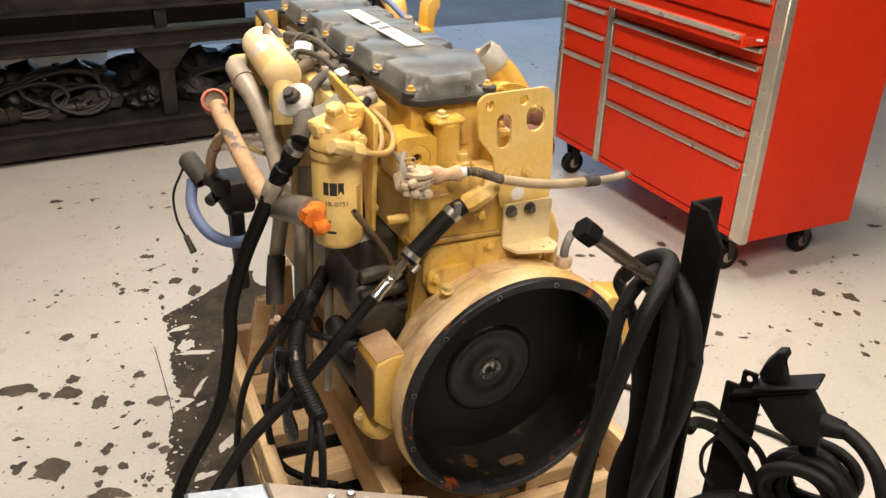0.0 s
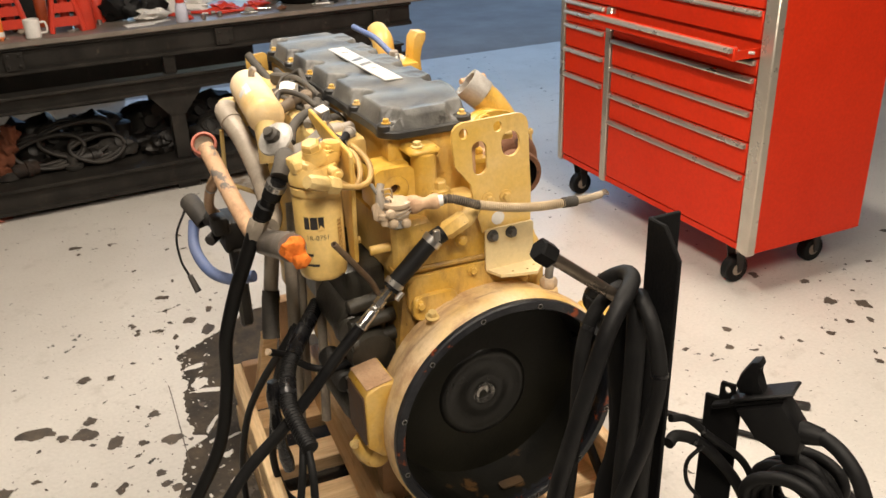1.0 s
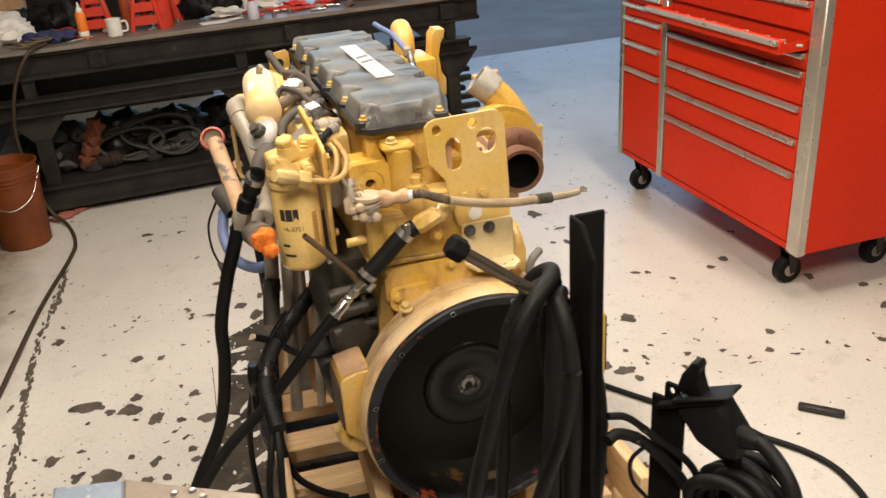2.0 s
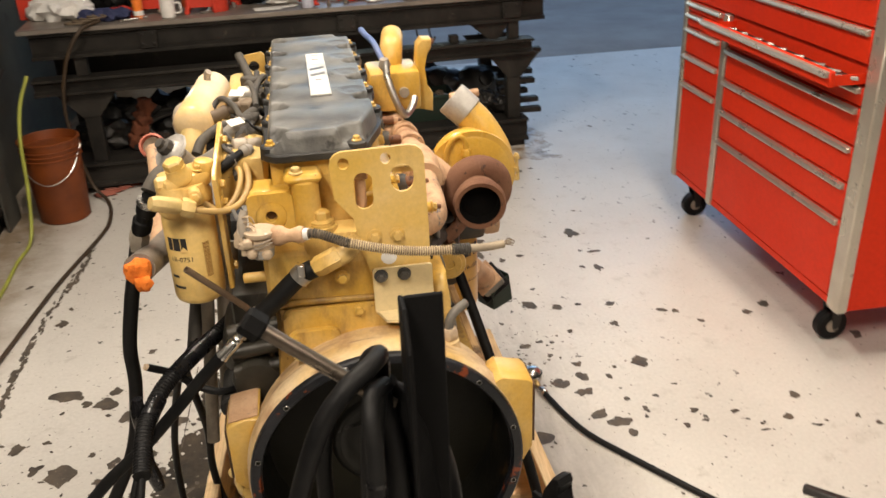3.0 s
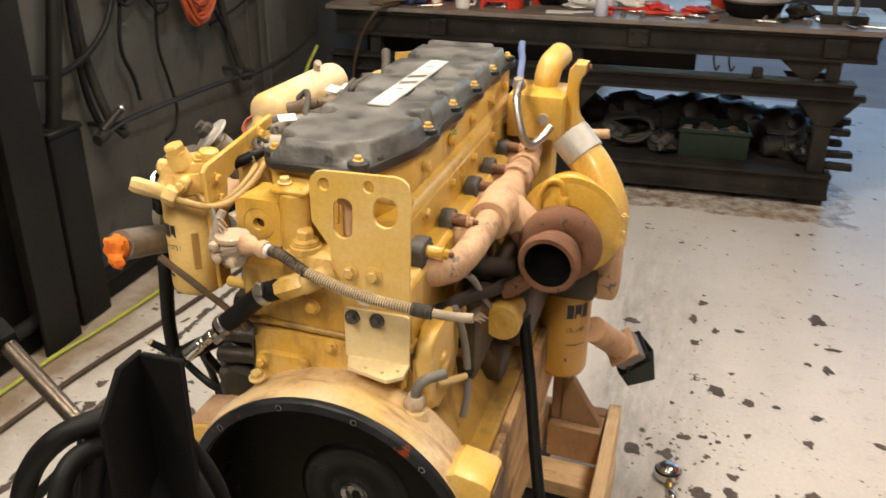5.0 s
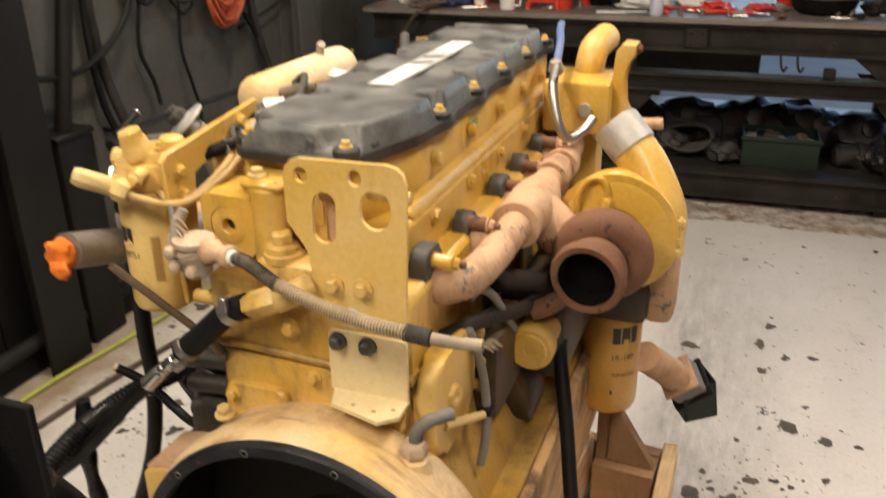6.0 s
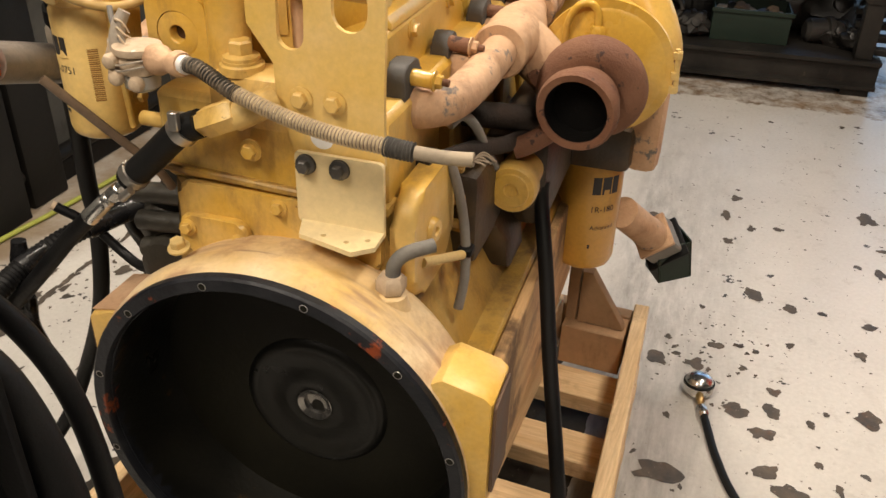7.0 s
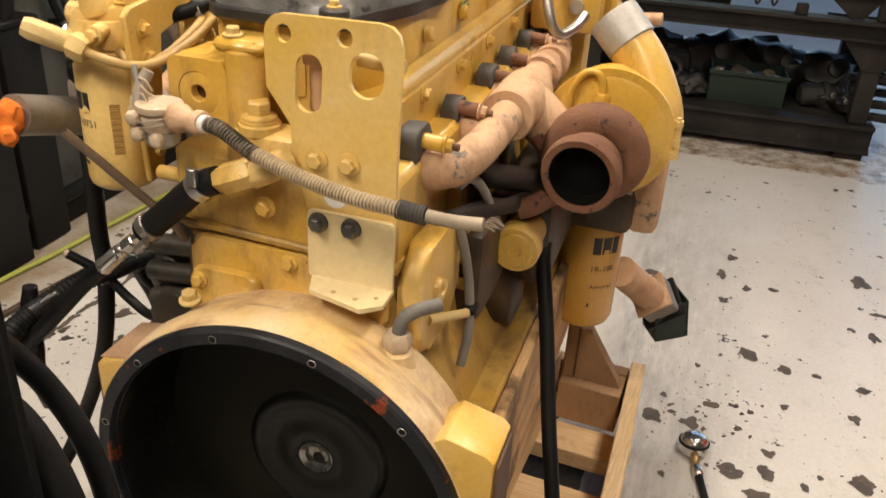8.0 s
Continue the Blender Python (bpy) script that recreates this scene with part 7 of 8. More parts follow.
coil = [(0.155 + (0.062 + 0.016 * math.sin(q * 0.31)) * math.cos(q * 0.45), -0.05 + 0.0012 * q, 0.760 + (0.058 + 0.012 * math.cos(q * 0.23)) * math.sin(q * 0.45)) for q in range(90)]
part("cable_coil", tube(coil, 0.012, 10, 4), RUBBER, sock)
hose([(0.09, -0.44, 0.925), (0.13, -0.44, 0.91), (0.18, -0.45, 0.86), (0.24, -0.48, 0.80), (0.27, -0.50, 0.72)], 0.007, "thin black lead between post and socket")
hose([(0.09, -0.44, 0.87), (0.12, -0.43, 0.87), (0.17, -0.44, 0.84), (0.23, -0.47, 0.76), (0.27, -0.50, 0.66)], 0.011, "black lead between post and socket")
hose([(0.0, -0.50, 0.70), (0.06, -0.50, 0.735), (0.13, -0.505, 0.74), (0.20, -0.515, 0.715), (0.27, -0.53, 0.67), (0.33, -0.54, 0.60), (0.36, -0.54, 0.45)], 0.020, "thick black lead looped below the socket")
hose([(0.165, -0.45, 0.845), (0.14, -0.44, 0.81), (0.145, -0.44, 0.76), (0.17, -0.45, 0.72)], 0.004, "thin looped wire beside the socket arm")
deck = thing("truck_deck", (-0.7, -0.9, 0), "bare metal edge of a truck deck with rivets", "truck deck")
part("deck_plate", prism([(-0.79, -0.515), (-0.70, -0.537), (-0.70, -1.0), (-0.79, -1.0)], 1.10, 1.12, "z", 0.003), surface("blue_grey_sheet", (0.20, 0.24, 0.30), (0.13, 0.16, 0.21), 0.38, 0.2, 9, spots=(0.36, 0.40, 0.45), spot_at=0.58, spot_scale=16), deck)
part("deck_plate", prism([(-0.699, -0.537), (-0.53, -0.64), (-0.48, -1.0), (-0.699, -1.0)], 1.10, 1.122, "z", 0.003), surface("tan_grey_sheet", (0.19, 0.155, 0.12), (0.13, 0.105, 0.085), 0.42, 0.2, 9), deck)
for x, y in ((-0.635, -0.598), (-0.612, -0.602), (-0.60, -0.62)):
    part("rivet", lathe([(0.0, 0.005), (0.004, 0.004), (0.006, 0.0)], (x, y, 1.122), (x, y, 2), 12), STEEL, deck)
part("deck_beam", box(-0.78, -0.55, -1.0, -0.66, 0.0, 1.099, 0.004), POST_BLACK, deck)

# ---- on the floor ----
def floor_tube(name, pts, r, material, label, category, n=10, z=None):
    return solo(name, tube([(x, y, r + 0.0015 if len(q) == 0 else q[0]) for x, y, *q in pts], r, n), material, label, category)


floor_tube("air_hose", [(-1.72, 0.6), (-1.70, 1.16), (-1.66, 1.457), (-1.61, 2.0), (-1.585, 2.42), (-1.60, 2.80), (-1.59, 3.05, 0.03), (-1.578, 3.16, 0.25), (-1.57, 3.22, 0.52), (-1.545, 3.28, 0.70), (-1.49, 3.33, 0.84)], 0.0095, GREENHOSE, "yellow-green air hose along the wall", "air hose")
floor_tube("air_hose", [(-1.56, 0.5), (-1.521, 1.105), (-1.436, 1.67), (-1.34, 2.45), (-1.24, 3.0), (-1.22, 3.25), (-1.28, 3.56), (-1.38, 3.66, 0.12), (-1.44, 3.69, 0.5), (-1.38, 3.68, 0.80), (-1.27, 3.70, 0.985), (-1.17, 3.80, 1.02)], 0.0105, BROWN_AIR, "dirty brown air hose hanging from the bench", "air hose")
gauge = thing("tyre_gauge", (0.670, 1.21, 0), "chrome air gauge on a black hose lying on the floor", "air gauge")
GA, GB = Vector((0.668, 1.210, 0.021)), Vector((0.665, 1.225, 0.20))
part("gauge_head", lathe([(0.0, -0.018), (0.034, -0.018), (0.040, -0.012), (0.0415, 0.010), (0.040, 0.016), (0.036, 0.017)], GA, GB, 36), CHROME, gauge, "bright chrome case")
part("gauge_rim", lathe([(0.0385, 0.013), (0.0425, 0.012), (0.0425, 0.017), (0.0385, 0.019)], GA, GB, 36), RUBBER, gauge, "thin black rim")
part("gauge_lens", lathe([(0.039, 0.016), (0.036, 0.026), (0.027, 0.034), (0.014, 0.039), (0.0, 0.040)], GA, GB, 32, close=False), CHROME, gauge, "bright domed cap")
part("gauge_stem", lathe([(0.008, 0), (0.011, 0.003), (0.011, 0.025), (0.0085, 0.028), (0.0085, 0.045)], (0.673, 1.172, 0.022), (0.686, 1.10, 0.016), 8), surface("dull_brass", (0.42, 0.30, 0.13), (0.32, 0.23, 0.10), 0.35, 0.8, 14), gauge, "brass stem")
part("hose_ferrule", lathe([(0.012, 0), (0.0145, 0.003), (0.0145, 0.034), (0.0115, 0.038)], (0.681, 1.130, 0.016), (0.695, 1.08, 0.014), 16), CHROME, gauge)
part("gauge_hose", tube([(0.689, 1.10, 0.0145), (0.70, 1.06, 0.012), (0.725, 0.96, 0.012), (0.772, 0.835, 0.012), (0.86, 0.70, 0.012), (1.0, 0.50, 0.012), (1.10, 0.36, 0.012), (1.20, 0.20, 0.012), (1.215, 0.05, 0.012), (1.15, -0.2, 0.012)], 0.0105, 12), RUBBER, gauge)
solo("steel_bar", box(1.325, 1.475, -0.014, 0.014, 0.0, 0.026, 0.005, Matrix.Translation((1.33, 0.437, 0)) @ Matrix.Rotation(radians(-44), 4, "Z") @ Matrix.Translation((-1.325, 0, 0))), DARK_STEEL, "short dark metal bar lying on the floor", "bar")

# ---- peeled chips of floor paint ----
def chip_outline(rnd, x, y, size, stretch, turn, bm, z):
    n = 17 if size > 0.008 else 9
    z += 0.0004 * rnd.random()
    c, s = math.cos(turn), math.sin(turn)
    seed = rnd.uniform(0, 50)
    vs = []
    for k in range(n):
        a = 2 * math.pi * k / n
        r = size * (0.8 + 0.5 * noise.noise(Vector((math.cos(a) * 1.1 + seed, math.sin(a) * 1.1, seed))) + rnd.uniform(-0.16, 0.16))
        u, v = r * math.cos(a) * stretch, r * math.sin(a) / stretch
        vs.append(bm.verts.new((x + c * u - s * v, y + s * u + c * v, z)))
    bm.faces.new(vs)


rnd = random.Random(21)
chips = bmesh.new()
WEST = [(-1.073, 1.501, 0.074, 0.043), (-1.004, 1.438, 0.023, 0.021), (-0.925, 1.417, 0.043, 0.042), (-0.831, 1.329, 0.027, 0.041), (-0.903, 1.504, 0.024, 0.028), (-1.004, 1.028, 0.057, 0.058),
        (-1.105, 1.079, 0.028, 0.036), (-0.906, 1.803, 0.028, 0.026), (-0.803, 1.767, 0.017, 0.021), (-0.686, 1.435, 0.028, 0.022), (-0.842, 1.054, 0.020, 0.032), (-0.873, 0.960, 0.026, 0.022),
        (-0.806, 0.950, 0.019, 0.019), (-0.712, 1.079, 0.020, 0.018), (-0.708, 1.012, 0.020, 0.015), (-0.651, 1.246, 0.041, 0.030), (-0.745, 1.273, 0.019, 0.017), (-0.852, 0.836, 0.051, 0.025),
        (-0.885, 0.899, 0.015, 0.016), (-0.675, 0.976, 0.025, 0.020), (-0.757, 0.880, 0.009, 0.016), (-0.908, 1.346, 0.015, 0.010), (-0.924, 1.118, 0.014, 0.018), (-1.094, 1.222, 0.017, 0.012)]
NORTH_WEST = [(-0.374, 1.976, 0.028, 0.050), (-0.335, 2.165, 0.017, 0.027), (-0.435, 2.094, 0.025, 0.031), (-0.514, 2.379, 0.033, 0.023), (-0.833, 3.196, 0.031, 0.023), (-0.663, 3.151, 0.017, 0.023),
              (-0.516, 1.973, 0.011, 0.024), (-0.524, 1.885, 0.011, 0.019), (-1.194, 1.199, 0.033, 0.032), (-1.547, 1.864, 0.047, 0.028), (-1.411, 1.113, 0.024, 0.019), (-1.369, 0.981, 0.027, 0.021),
              (-1.555, 1.675, 0.018, 0.015), (-1.681, 2.524, 0.037, 0.038), (-1.469, 2.514, 0.015, 0.022), (-1.233, 2.100, 0.028, 0.031)]
EAST = [(2.245, 0.792, 0.036, 0.039), (2.139, 0.877, 0.031, 0.033), (2.068, 0.711, 0.015, 0.021), (2.154, 0.674, 0.015, 0.026), (1.929, 0.677, 0.022, 0.019), (1.489, 0.797, 0.016, 0.022),
        (1.557, 0.730, 0.026, 0.009), (1.722, 0.747, 0.012, 0.014), (1.769, 0.694, 0.012, 0.014), (2.191, 1.068, 0.022, 0.024), (2.036, 1.232, 0.024, 0.031), (1.801, 1.546, 0.026, 0.026),
        (1.357, 1.601, 0.026, 0.020), (1.701, 1.495, 0.022, 0.019), (1.920, 0.437, 0.016, 0.018), (1.964, 0.493, 0.009, 0.018), (2.036, 0.480, 0.012, 0.014), (1.575, 0.904, 0.020, 0.021),
        (2.615, 1.076, 0.017, 0.014), (2.994, 1.275, 0.037, 0.020)]
MIDDLE = [(1.165, 1.706, 0.026, 0.022), (1.409, 1.579, 0.016, 0.018), (1.120, 1.540, 0.021, 0.027), (1.230, 2.059, 0.021, 0.040), (1.277, 2.227, 0.035, 0.019), (1.115, 1.246, 0.035, 0.041),
          (0.911, 0.895, 0.038, 0.027), (0.930, 0.828, 0.015, 0.023), (1.186, 0.898, 0.017, 0.016), (1.324, 0.863, 0.019, 0.012), (1.021, 0.944, 0.011, 0.022), (1.483, 1.478, 0.016, 0.018),
          (1.125, 0.824, 0.013, 0.015), (1.224, 2.459, 0.042, 0.048), (0.742, 2.476, 0.022, 0.028), (0.804, 2.240, 0.017, 0.024), (0.900, 2.267, 0.019, 0.018), (0.723, 2.112, 0.023, 0.025),
          (0.707, 2.323, 0.020, 0.040), (0.450, 2.223, 0.036, 0.028), (1.157, 2.079, 0.014, 0.016), (1.026, 1.733, 0.014, 0.013)]
BESIDE_CRATE = [(0.810, 1.780, 0.031, 0.042), (0.931, 1.726, 0.025, 0.025), (0.773, 1.162, 0.032, 0.028), (0.868, 1.188, 0.022, 0.030), (0.841, 1.091, 0.031, 0.025), (0.874, 1.278, 0.019, 0.020),
                (0.543, 1.330, 0.030, 0.035), (0.653, 1.339, 0.029, 0.030), (0.709, 1.448, 0.025, 0.015), (0.920, 1.522, 0.014, 0.015), (0.976, 1.016, 0.013, 0.017), (0.850, 0.952, 0.036, 0.026),
                (0.592, 0.866, 0.064, 0.040), (0.964, 1.170, 0.012, 0.018), (1.006, 1.227, 0.011, 0.012), (0.822, 1.457, 0.011, 0.012), (0.594, 1.083, 0.010, 0.014), (0.569, 1.445, 0.012, 0.015),
                (0.598, 1.368, 0.017, 0.011), (0.783, 1.356, 0.011, 0.011), (0.658, 1.646, 0.009, 0.013), (0.774, 1.470, 0.017, 0.014)]
for patches, turned in ((WEST, -0.40), (NORTH_WEST, -0.30), (EAST, -0.40), (MIDDLE, 0.0), (BESIDE_CRATE, 0.25)):
    for x, y, a, b in patches:
        chip_outline(rnd, x, y, 1.16 * math.sqrt(a * b), math.sqrt(a / b), turned, chips, 0.0012)
        for _ in range(2 if a > 0.02 else 0):
            q, d = rnd.uniform(0, 6.28), max(a, b) * rnd.uniform(1.0, 1.5)
            chip_outline(rnd, x + d * math.cos(q), y + d * math.sin(q), a * rnd.uniform(0.08, 0.2), rnd.uniform(1.0, 1.6), rnd.uniform(0, 3.1), chips, 0.0012)


def scatter(n, x0, x1, y0, y1, lo, hi, power=2.2):
    for _ in range(n):
        s = lo + (hi - lo) * rnd.random() ** power
        x, y = rnd.uniform(x0, x1), rnd.uniform(y0, y1)
        chip_outline(rnd, x, y, s, rnd.uniform(1.0, 1.5), rnd.uniform(0, 3.1), chips, 0.0012)
        for _ in range(4 if s > 0.014 else 0):
            a, d = rnd.uniform(0, 6.28), s * rnd.uniform(0.7, 1.7)
            chip_outline(rnd, x + d * math.cos(a), y + d * math.sin(a), s * rnd.uniform(0.08, 0.3), rnd.uniform(1.0, 1.6), rnd.uniform(0, 3.1), chips, 0.0012)


scatter(46, 0.54, 0.90, 1.30, 1.62, 0.003, 0.011)
scatter(60, 0.52, 1.75, 0.2, 2.5, 0.003, 0.010, 2.6)
scatter(50, 0.7, 1.8, 2.3, 4.6, 0.004, 0.018)
scatter(70, -0.76, -0.42, 0.7, 2.35, 0.004, 0.018)
scatter(50, -1.3, -0.75, 0.6, 1.3, 0.003, 0.012)
scatter(160, 0.5, 2.2, 0.0, 3.2, 0.0015, 0.005)
scatter(150, -1.6, -0.5, 0.2, 3.0, 0.0015, 0.005)
scatter(40, -1.4, 0.2, 2.2, 3.6, 0.004, 0.018)
scatter(50, 1.7, 3.6, -0.3, 1.3, 0.004, 0.014)
scatter(24, 1.5, 3.2, 4.0, 6.2, 0.006, 0.02)
# paint broken away along the floor joint
for x, y, size in ((-1.344, 0.77, 0.045), (-1.33, 0.69, 0.038), (-1.352, 0.86, 0.030), (-1.362, 0.973, 0.030), (-1.407, 1.112, 0.022), (-1.375, 1.63, 0.020)):
    chip_outline(rnd, x, y, size, 1.5, 1.4, chips, 0.0012)
for k in range(210):
    y = -0.4 + 3.3 * (k + rnd.random()) / 210
    chip_outline(rnd, -1.325 + 0.07 * step01(2.0, 2.8, y) + rnd.gauss(0, 0.007), y, rnd.uniform(0.008, 0.024), rnd.uniform(1.3, 2.2), 1.57 + rnd.uniform(-0.2, 0.2), chips, 0.0012)
for k in range(60):
    # a hairline scratch near the crate
    y = 1.606 - 0.52 * k / 60
    w, x = 0.0012 + 0.0012 * rnd.random(), -0.604 - 0.015 * k / 60 + 0.003 * noise.noise(Vector((0, y * 9, 0)))
    chips.faces.new([chips.verts.new((x + u, y + v, 0.0012)) for u, v in ((-w, 0), (w, 0), (w, -0.0095), (-w, -0.0095))])
solo("paint_chips", chips, CHIP_M, "dark patches where the floor paint has peeled", "floor wear", kind="stuff", smooth=0)



# the bare, oil-soaked strip of floor beside the crate, with islands of paint left in it
def stain_edge(y):
    x = -0.70 + 0.165 * step01(0.6, 1.75, y) + 0.32 * step01(1.78, 2.06, y) + 0.09 * math.exp(-((y - 1.20) / 0.03) ** 2)
    return x + sum(a * noise.noise(Vector((f * y, 7.0 * f, 0))) for a, f in ((0.035, 5), (0.024, 13), (0.014, 34), (0.007, 90)))


stain, rim = bmesh.new(), []
for k in range(421):
    y = 0.30 + 1.76 * k / 420
    x0 = stain_edge(y)
    x1 = 0.28 - 0.40 * step01(1.25, 2.05, y) + 0.05 * noise.noise(Vector((6 * y, 3.0, 0))) + 0.02 * noise.noise(Vector((31 * y, 5.0, 0)))
    rim.append((stain.verts.new((x0, y, 0.0011)), stain.verts.new((max(x1, x0 + 0.004), y, 0.0011))))
for (p, q), (p2, q2) in zip(rim, rim[1:]):
    stain.faces.new((p, q, q2, p2))
solo("bare_strip", stain, STAIN_M, "dark bare strip of floor beside the crate", "floor wear", kind="stuff", smooth=0)
isles, rnd = bmesh.new(), random.Random(71)
for x, y, size, stretch, turned in ((-0.495, 1.693, 0.034, 1.6, 0.1), (-0.488, 1.56, 0.042, 1.2, 0.8), (-0.470, 1.50, 0.040, 1.9, -0.3), (-0.499, 1.279, 0.030, 2.6, 1.0), (-0.482, 0.926, 0.036, 1.5, 0.9),
                                    (-0.587, 0.804, 0.030, 1.6, 0.2), (-0.492, 1.069, 0.020, 1.3, 0.6), (-0.43, 1.17, 0.022, 2.2, 0.2), (-0.52, 1.17, 0.016, 1.4, 0.4)):
    chip_outline(rnd, x, y, size, stretch, turned, isles, 0.0020)
for _ in range(60):
    y = rnd.uniform(0.5, 1.9)
    chip_outline(rnd, stain_edge(y) + abs(rnd.gauss(0.03, 0.05)), y, rnd.uniform(0.003, 0.010), rnd.uniform(1, 2), rnd.uniform(0, 3), isles, 0.0020)
solo("paint_islands", isles, FLOOR_M, "islands of pale floor paint left in the bare strip", "floor wear", kind="stuff", smooth=0)

# ---- round the wall ----
bucket = thing("bucket", (-1.49, 3.42, 0), "orange plastic bucket on the floor by the bench", "bucket")
part("pail", lathe([(0.0, 0.0), (0.125, 0.0), (0.135, 0.008), (0.158, 0.46), (0.164, 0.462), (0.164, 0.475), (0.155, 0.478), (0.150, 0.46), (0.128, 0.02), (0.0, 0.018)], (-1.49, 3.42, 0.0), (-1.49, 3.42, 1), 40), BUCKET_M, bucket)
for z, r in ((0.40, 0.157), (0.425, 0.1585), (0.375, 0.156)):
    part("rib", lathe([(r - 0.003, -0.004), (r + 0.004, -0.003), (r + 0.004, 0.003), (r - 0.003, 0.004)], (-1.49, 3.42, z), (-1.49, 3.42, 1), 40), BUCKET_M, bucket)
part("bail", tube([(-1.49 - 0.166, 3.42, 0.43), (-1.60, 3.30, 0.30), (-1.49, 3.25, 0.25), (-1.38, 3.30, 0.30), (-1.49 + 0.166, 3.42, 0.43)], 0.003, 8), STEEL, bucket)
rag = bmesh.new()
for k in range(5):
    blob((-1.33 + 0.05 * k, 3.70 + 0.05 * k, 0.012), k + 2, 0.045, squash=(1.3, 0.8, 0.32), n=2, rough=0.7, bm=rag)
solo("rag", rag, surface("pale_red_cloth", (0.38, 0.13, 0.09), (0.30, 0.09, 0.06), 0.9, 0, 20, 120, 0.5), "crumpled red shop rag on the floor", "rag")

cond = thing("wall_pipe", (-1.71, 2.5, 0.7), "thin steel pipe rail along the wall on brackets", "pipe")
part("pipe", tube([(-1.70, 1.70, 0.772), (-1.70, 1.9, 0.792), (-1.70, 2.6, 0.775), (-1.70, 3.05, 0.745), (-1.71, 3.5, 0.77), (-1.72, 3.7, 0.80)], 0.012, 12), DARK_STEEL, cond)
part("stub", rod((-1.70, 1.70, 0.79), (-1.68, 1.82, 0.862), 0.015, n=14), BENCH_STEEL, cond)
part("stub_end", lathe([(0.007, 0), (0.013, 0.0), (0.0155, 0.002), (0.0155, 0.012)], (-1.6805, 1.817, 0.8602), (-1.70, 1.70, 0.79), 14, close=False), STEEL, cond)
part("elbow", tube([(-1.70, 1.66, 0.76), (-1.70, 1.69, 0.765), (-1.70, 1.72, 0.778)], 0.024, 12), BENCH_STEEL, cond)
part("tee", rod((-1.70, 2.78, 0.783), (-1.70, 2.82, 0.783), 0.019, n=14), DARK_STEEL, cond)
for y in (1.84, 2.95):
    part("bracket", box(-1.88, -1.69, y - 0.012, y + 0.012, 0.755, 0.772, 0.003), BENCH_STEEL, cond)
    part("drop", tube([(-1.86, y, 1.5), (-1.85, y, 1.1), (-1.80, y + 0.03, 0.80), (-1.76, y + 0.08, 0.70)], 0.020, 12), BENCH_STEEL, cond)


def cord_coil(name, x, y, z, ry, rz, turns, r, material, label, seed):
    rr = random.Random(seed)
    pts = []
    for k in range(turns * 14):
        a = 2 * math.pi * k / 14
        w = 0.66 + 0.42 * ((k // 14) % 5) / 4 + rr.uniform(-0.05, 0.05)
        pts.append((x + 0.012 * math.sin(k * 0.7) + rr.uniform(-0.012, 0.012), y + ry * w * math.sin(a), z + rz * w * math.cos(a)))
    return solo(name, tube(pts, r, 8, 3), material, label, "cord", "cords on the wall")


cord_coil("extension_cord", -1.79, 2.65, 1.32, 0.155, 0.25, 16, 0.0085, CORD_ORANGE, "coiled orange extension cord hanging on the wall", 3)
cord_coil("cable_coil", -1.82, 2.36, 1.42, 0.13, 0.24, 5, 0.007, RUBBER, "coiled black cable hanging on the wall", 5)
cord_coil("cable_coil", -1.82, 2.12, 1.50, 0.12, 0.30, 4, 0.008, RUBBER, "coiled black cable hanging on the wall", 9)
for pts, r in (([(-1.83, 2.35, 1.2), (-1.83, 2.33, 1.0), (-1.82, 2.36, 0.85), (-1.82, 2.40, 0.70), (-1.82, 2.36, 0.60), (-1.82, 2.28, 0.565)], 0.008),
               ([(-1.83, 2.10, 1.25), (-1.83, 2.06, 1.05), (-1.83, 2.12, 0.90), (-1.82, 2.13, 0.80)], 0.009),
               ([(-1.83, 2.85, 1.08), (-1.83, 2.95, 0.95), (-1.83, 3.02, 0.80), (-1.82, 3.06, 0.68)], 0.011),
               ([(-1.84, 2.80, 1.02), (-1.84, 3.05, 1.06), (-1.84, 3.3, 1.12)], 0.006),
               ([(-1.80, 1.25, 1.10), (-1.80, 1.44, 1.055), (-1.80, 1.61, 1.030), (-1.80, 1.78, 1.065), (-1.80, 1.925, 1.15), (-1.80, 2.01, 1.27), (-1.80, 2.05, 1.45), (-1.81, 2.05, 1.80)], 0.013),
               ([(-1.83, 1.82, 1.5), (-1.83, 1.78, 1.2), (-1.83, 1.80, 0.9), (-1.82, 1.86, 0.72)], 0.014)):
    solo("wall_cable", tube(pts, r, 10), RUBBER, "black cable hanging loose on the wall", "cable", "cables on the wall")

stand = thing("standpipe", (-1.80, 1.56, 0), "dark greasy square post with a pipe above by the wall", "pipe")
part("pipe", rod((-1.79, 1.53, 0.83), (-1.79, 1.80, 1.85), 0.030, n=14), WALL_DARK, stand)
part("sleeve", box(-1.86, -1.745, 1.45, 1.635, 0.0, 0.82, 0.012, seg=2), WALL_DARK, stand)
part("cap", box(-1.865, -1.74, 1.445, 1.64, 0.82, 0.845, 0.006), WALL_DARK, stand)

# ---- on the bench ----
BM = pose(-1.62, 3.74, 1.0, 0, 0, 3.0)


def on_bench(x, y, z=0.0):
    """A place on the bench top from metres along and across it."""
    return BM @ Vector((x, y, z))


def standing(name, pieces, x, y, label, category, group=""):
    p = on_bench(x, y)
    t = thing(name, p, label, category, group)
    for pname, profile, material in pieces:
        part(pname, lathe(profile, p, p + Vector((0, 0, 1)), 26), material, t)
    return t


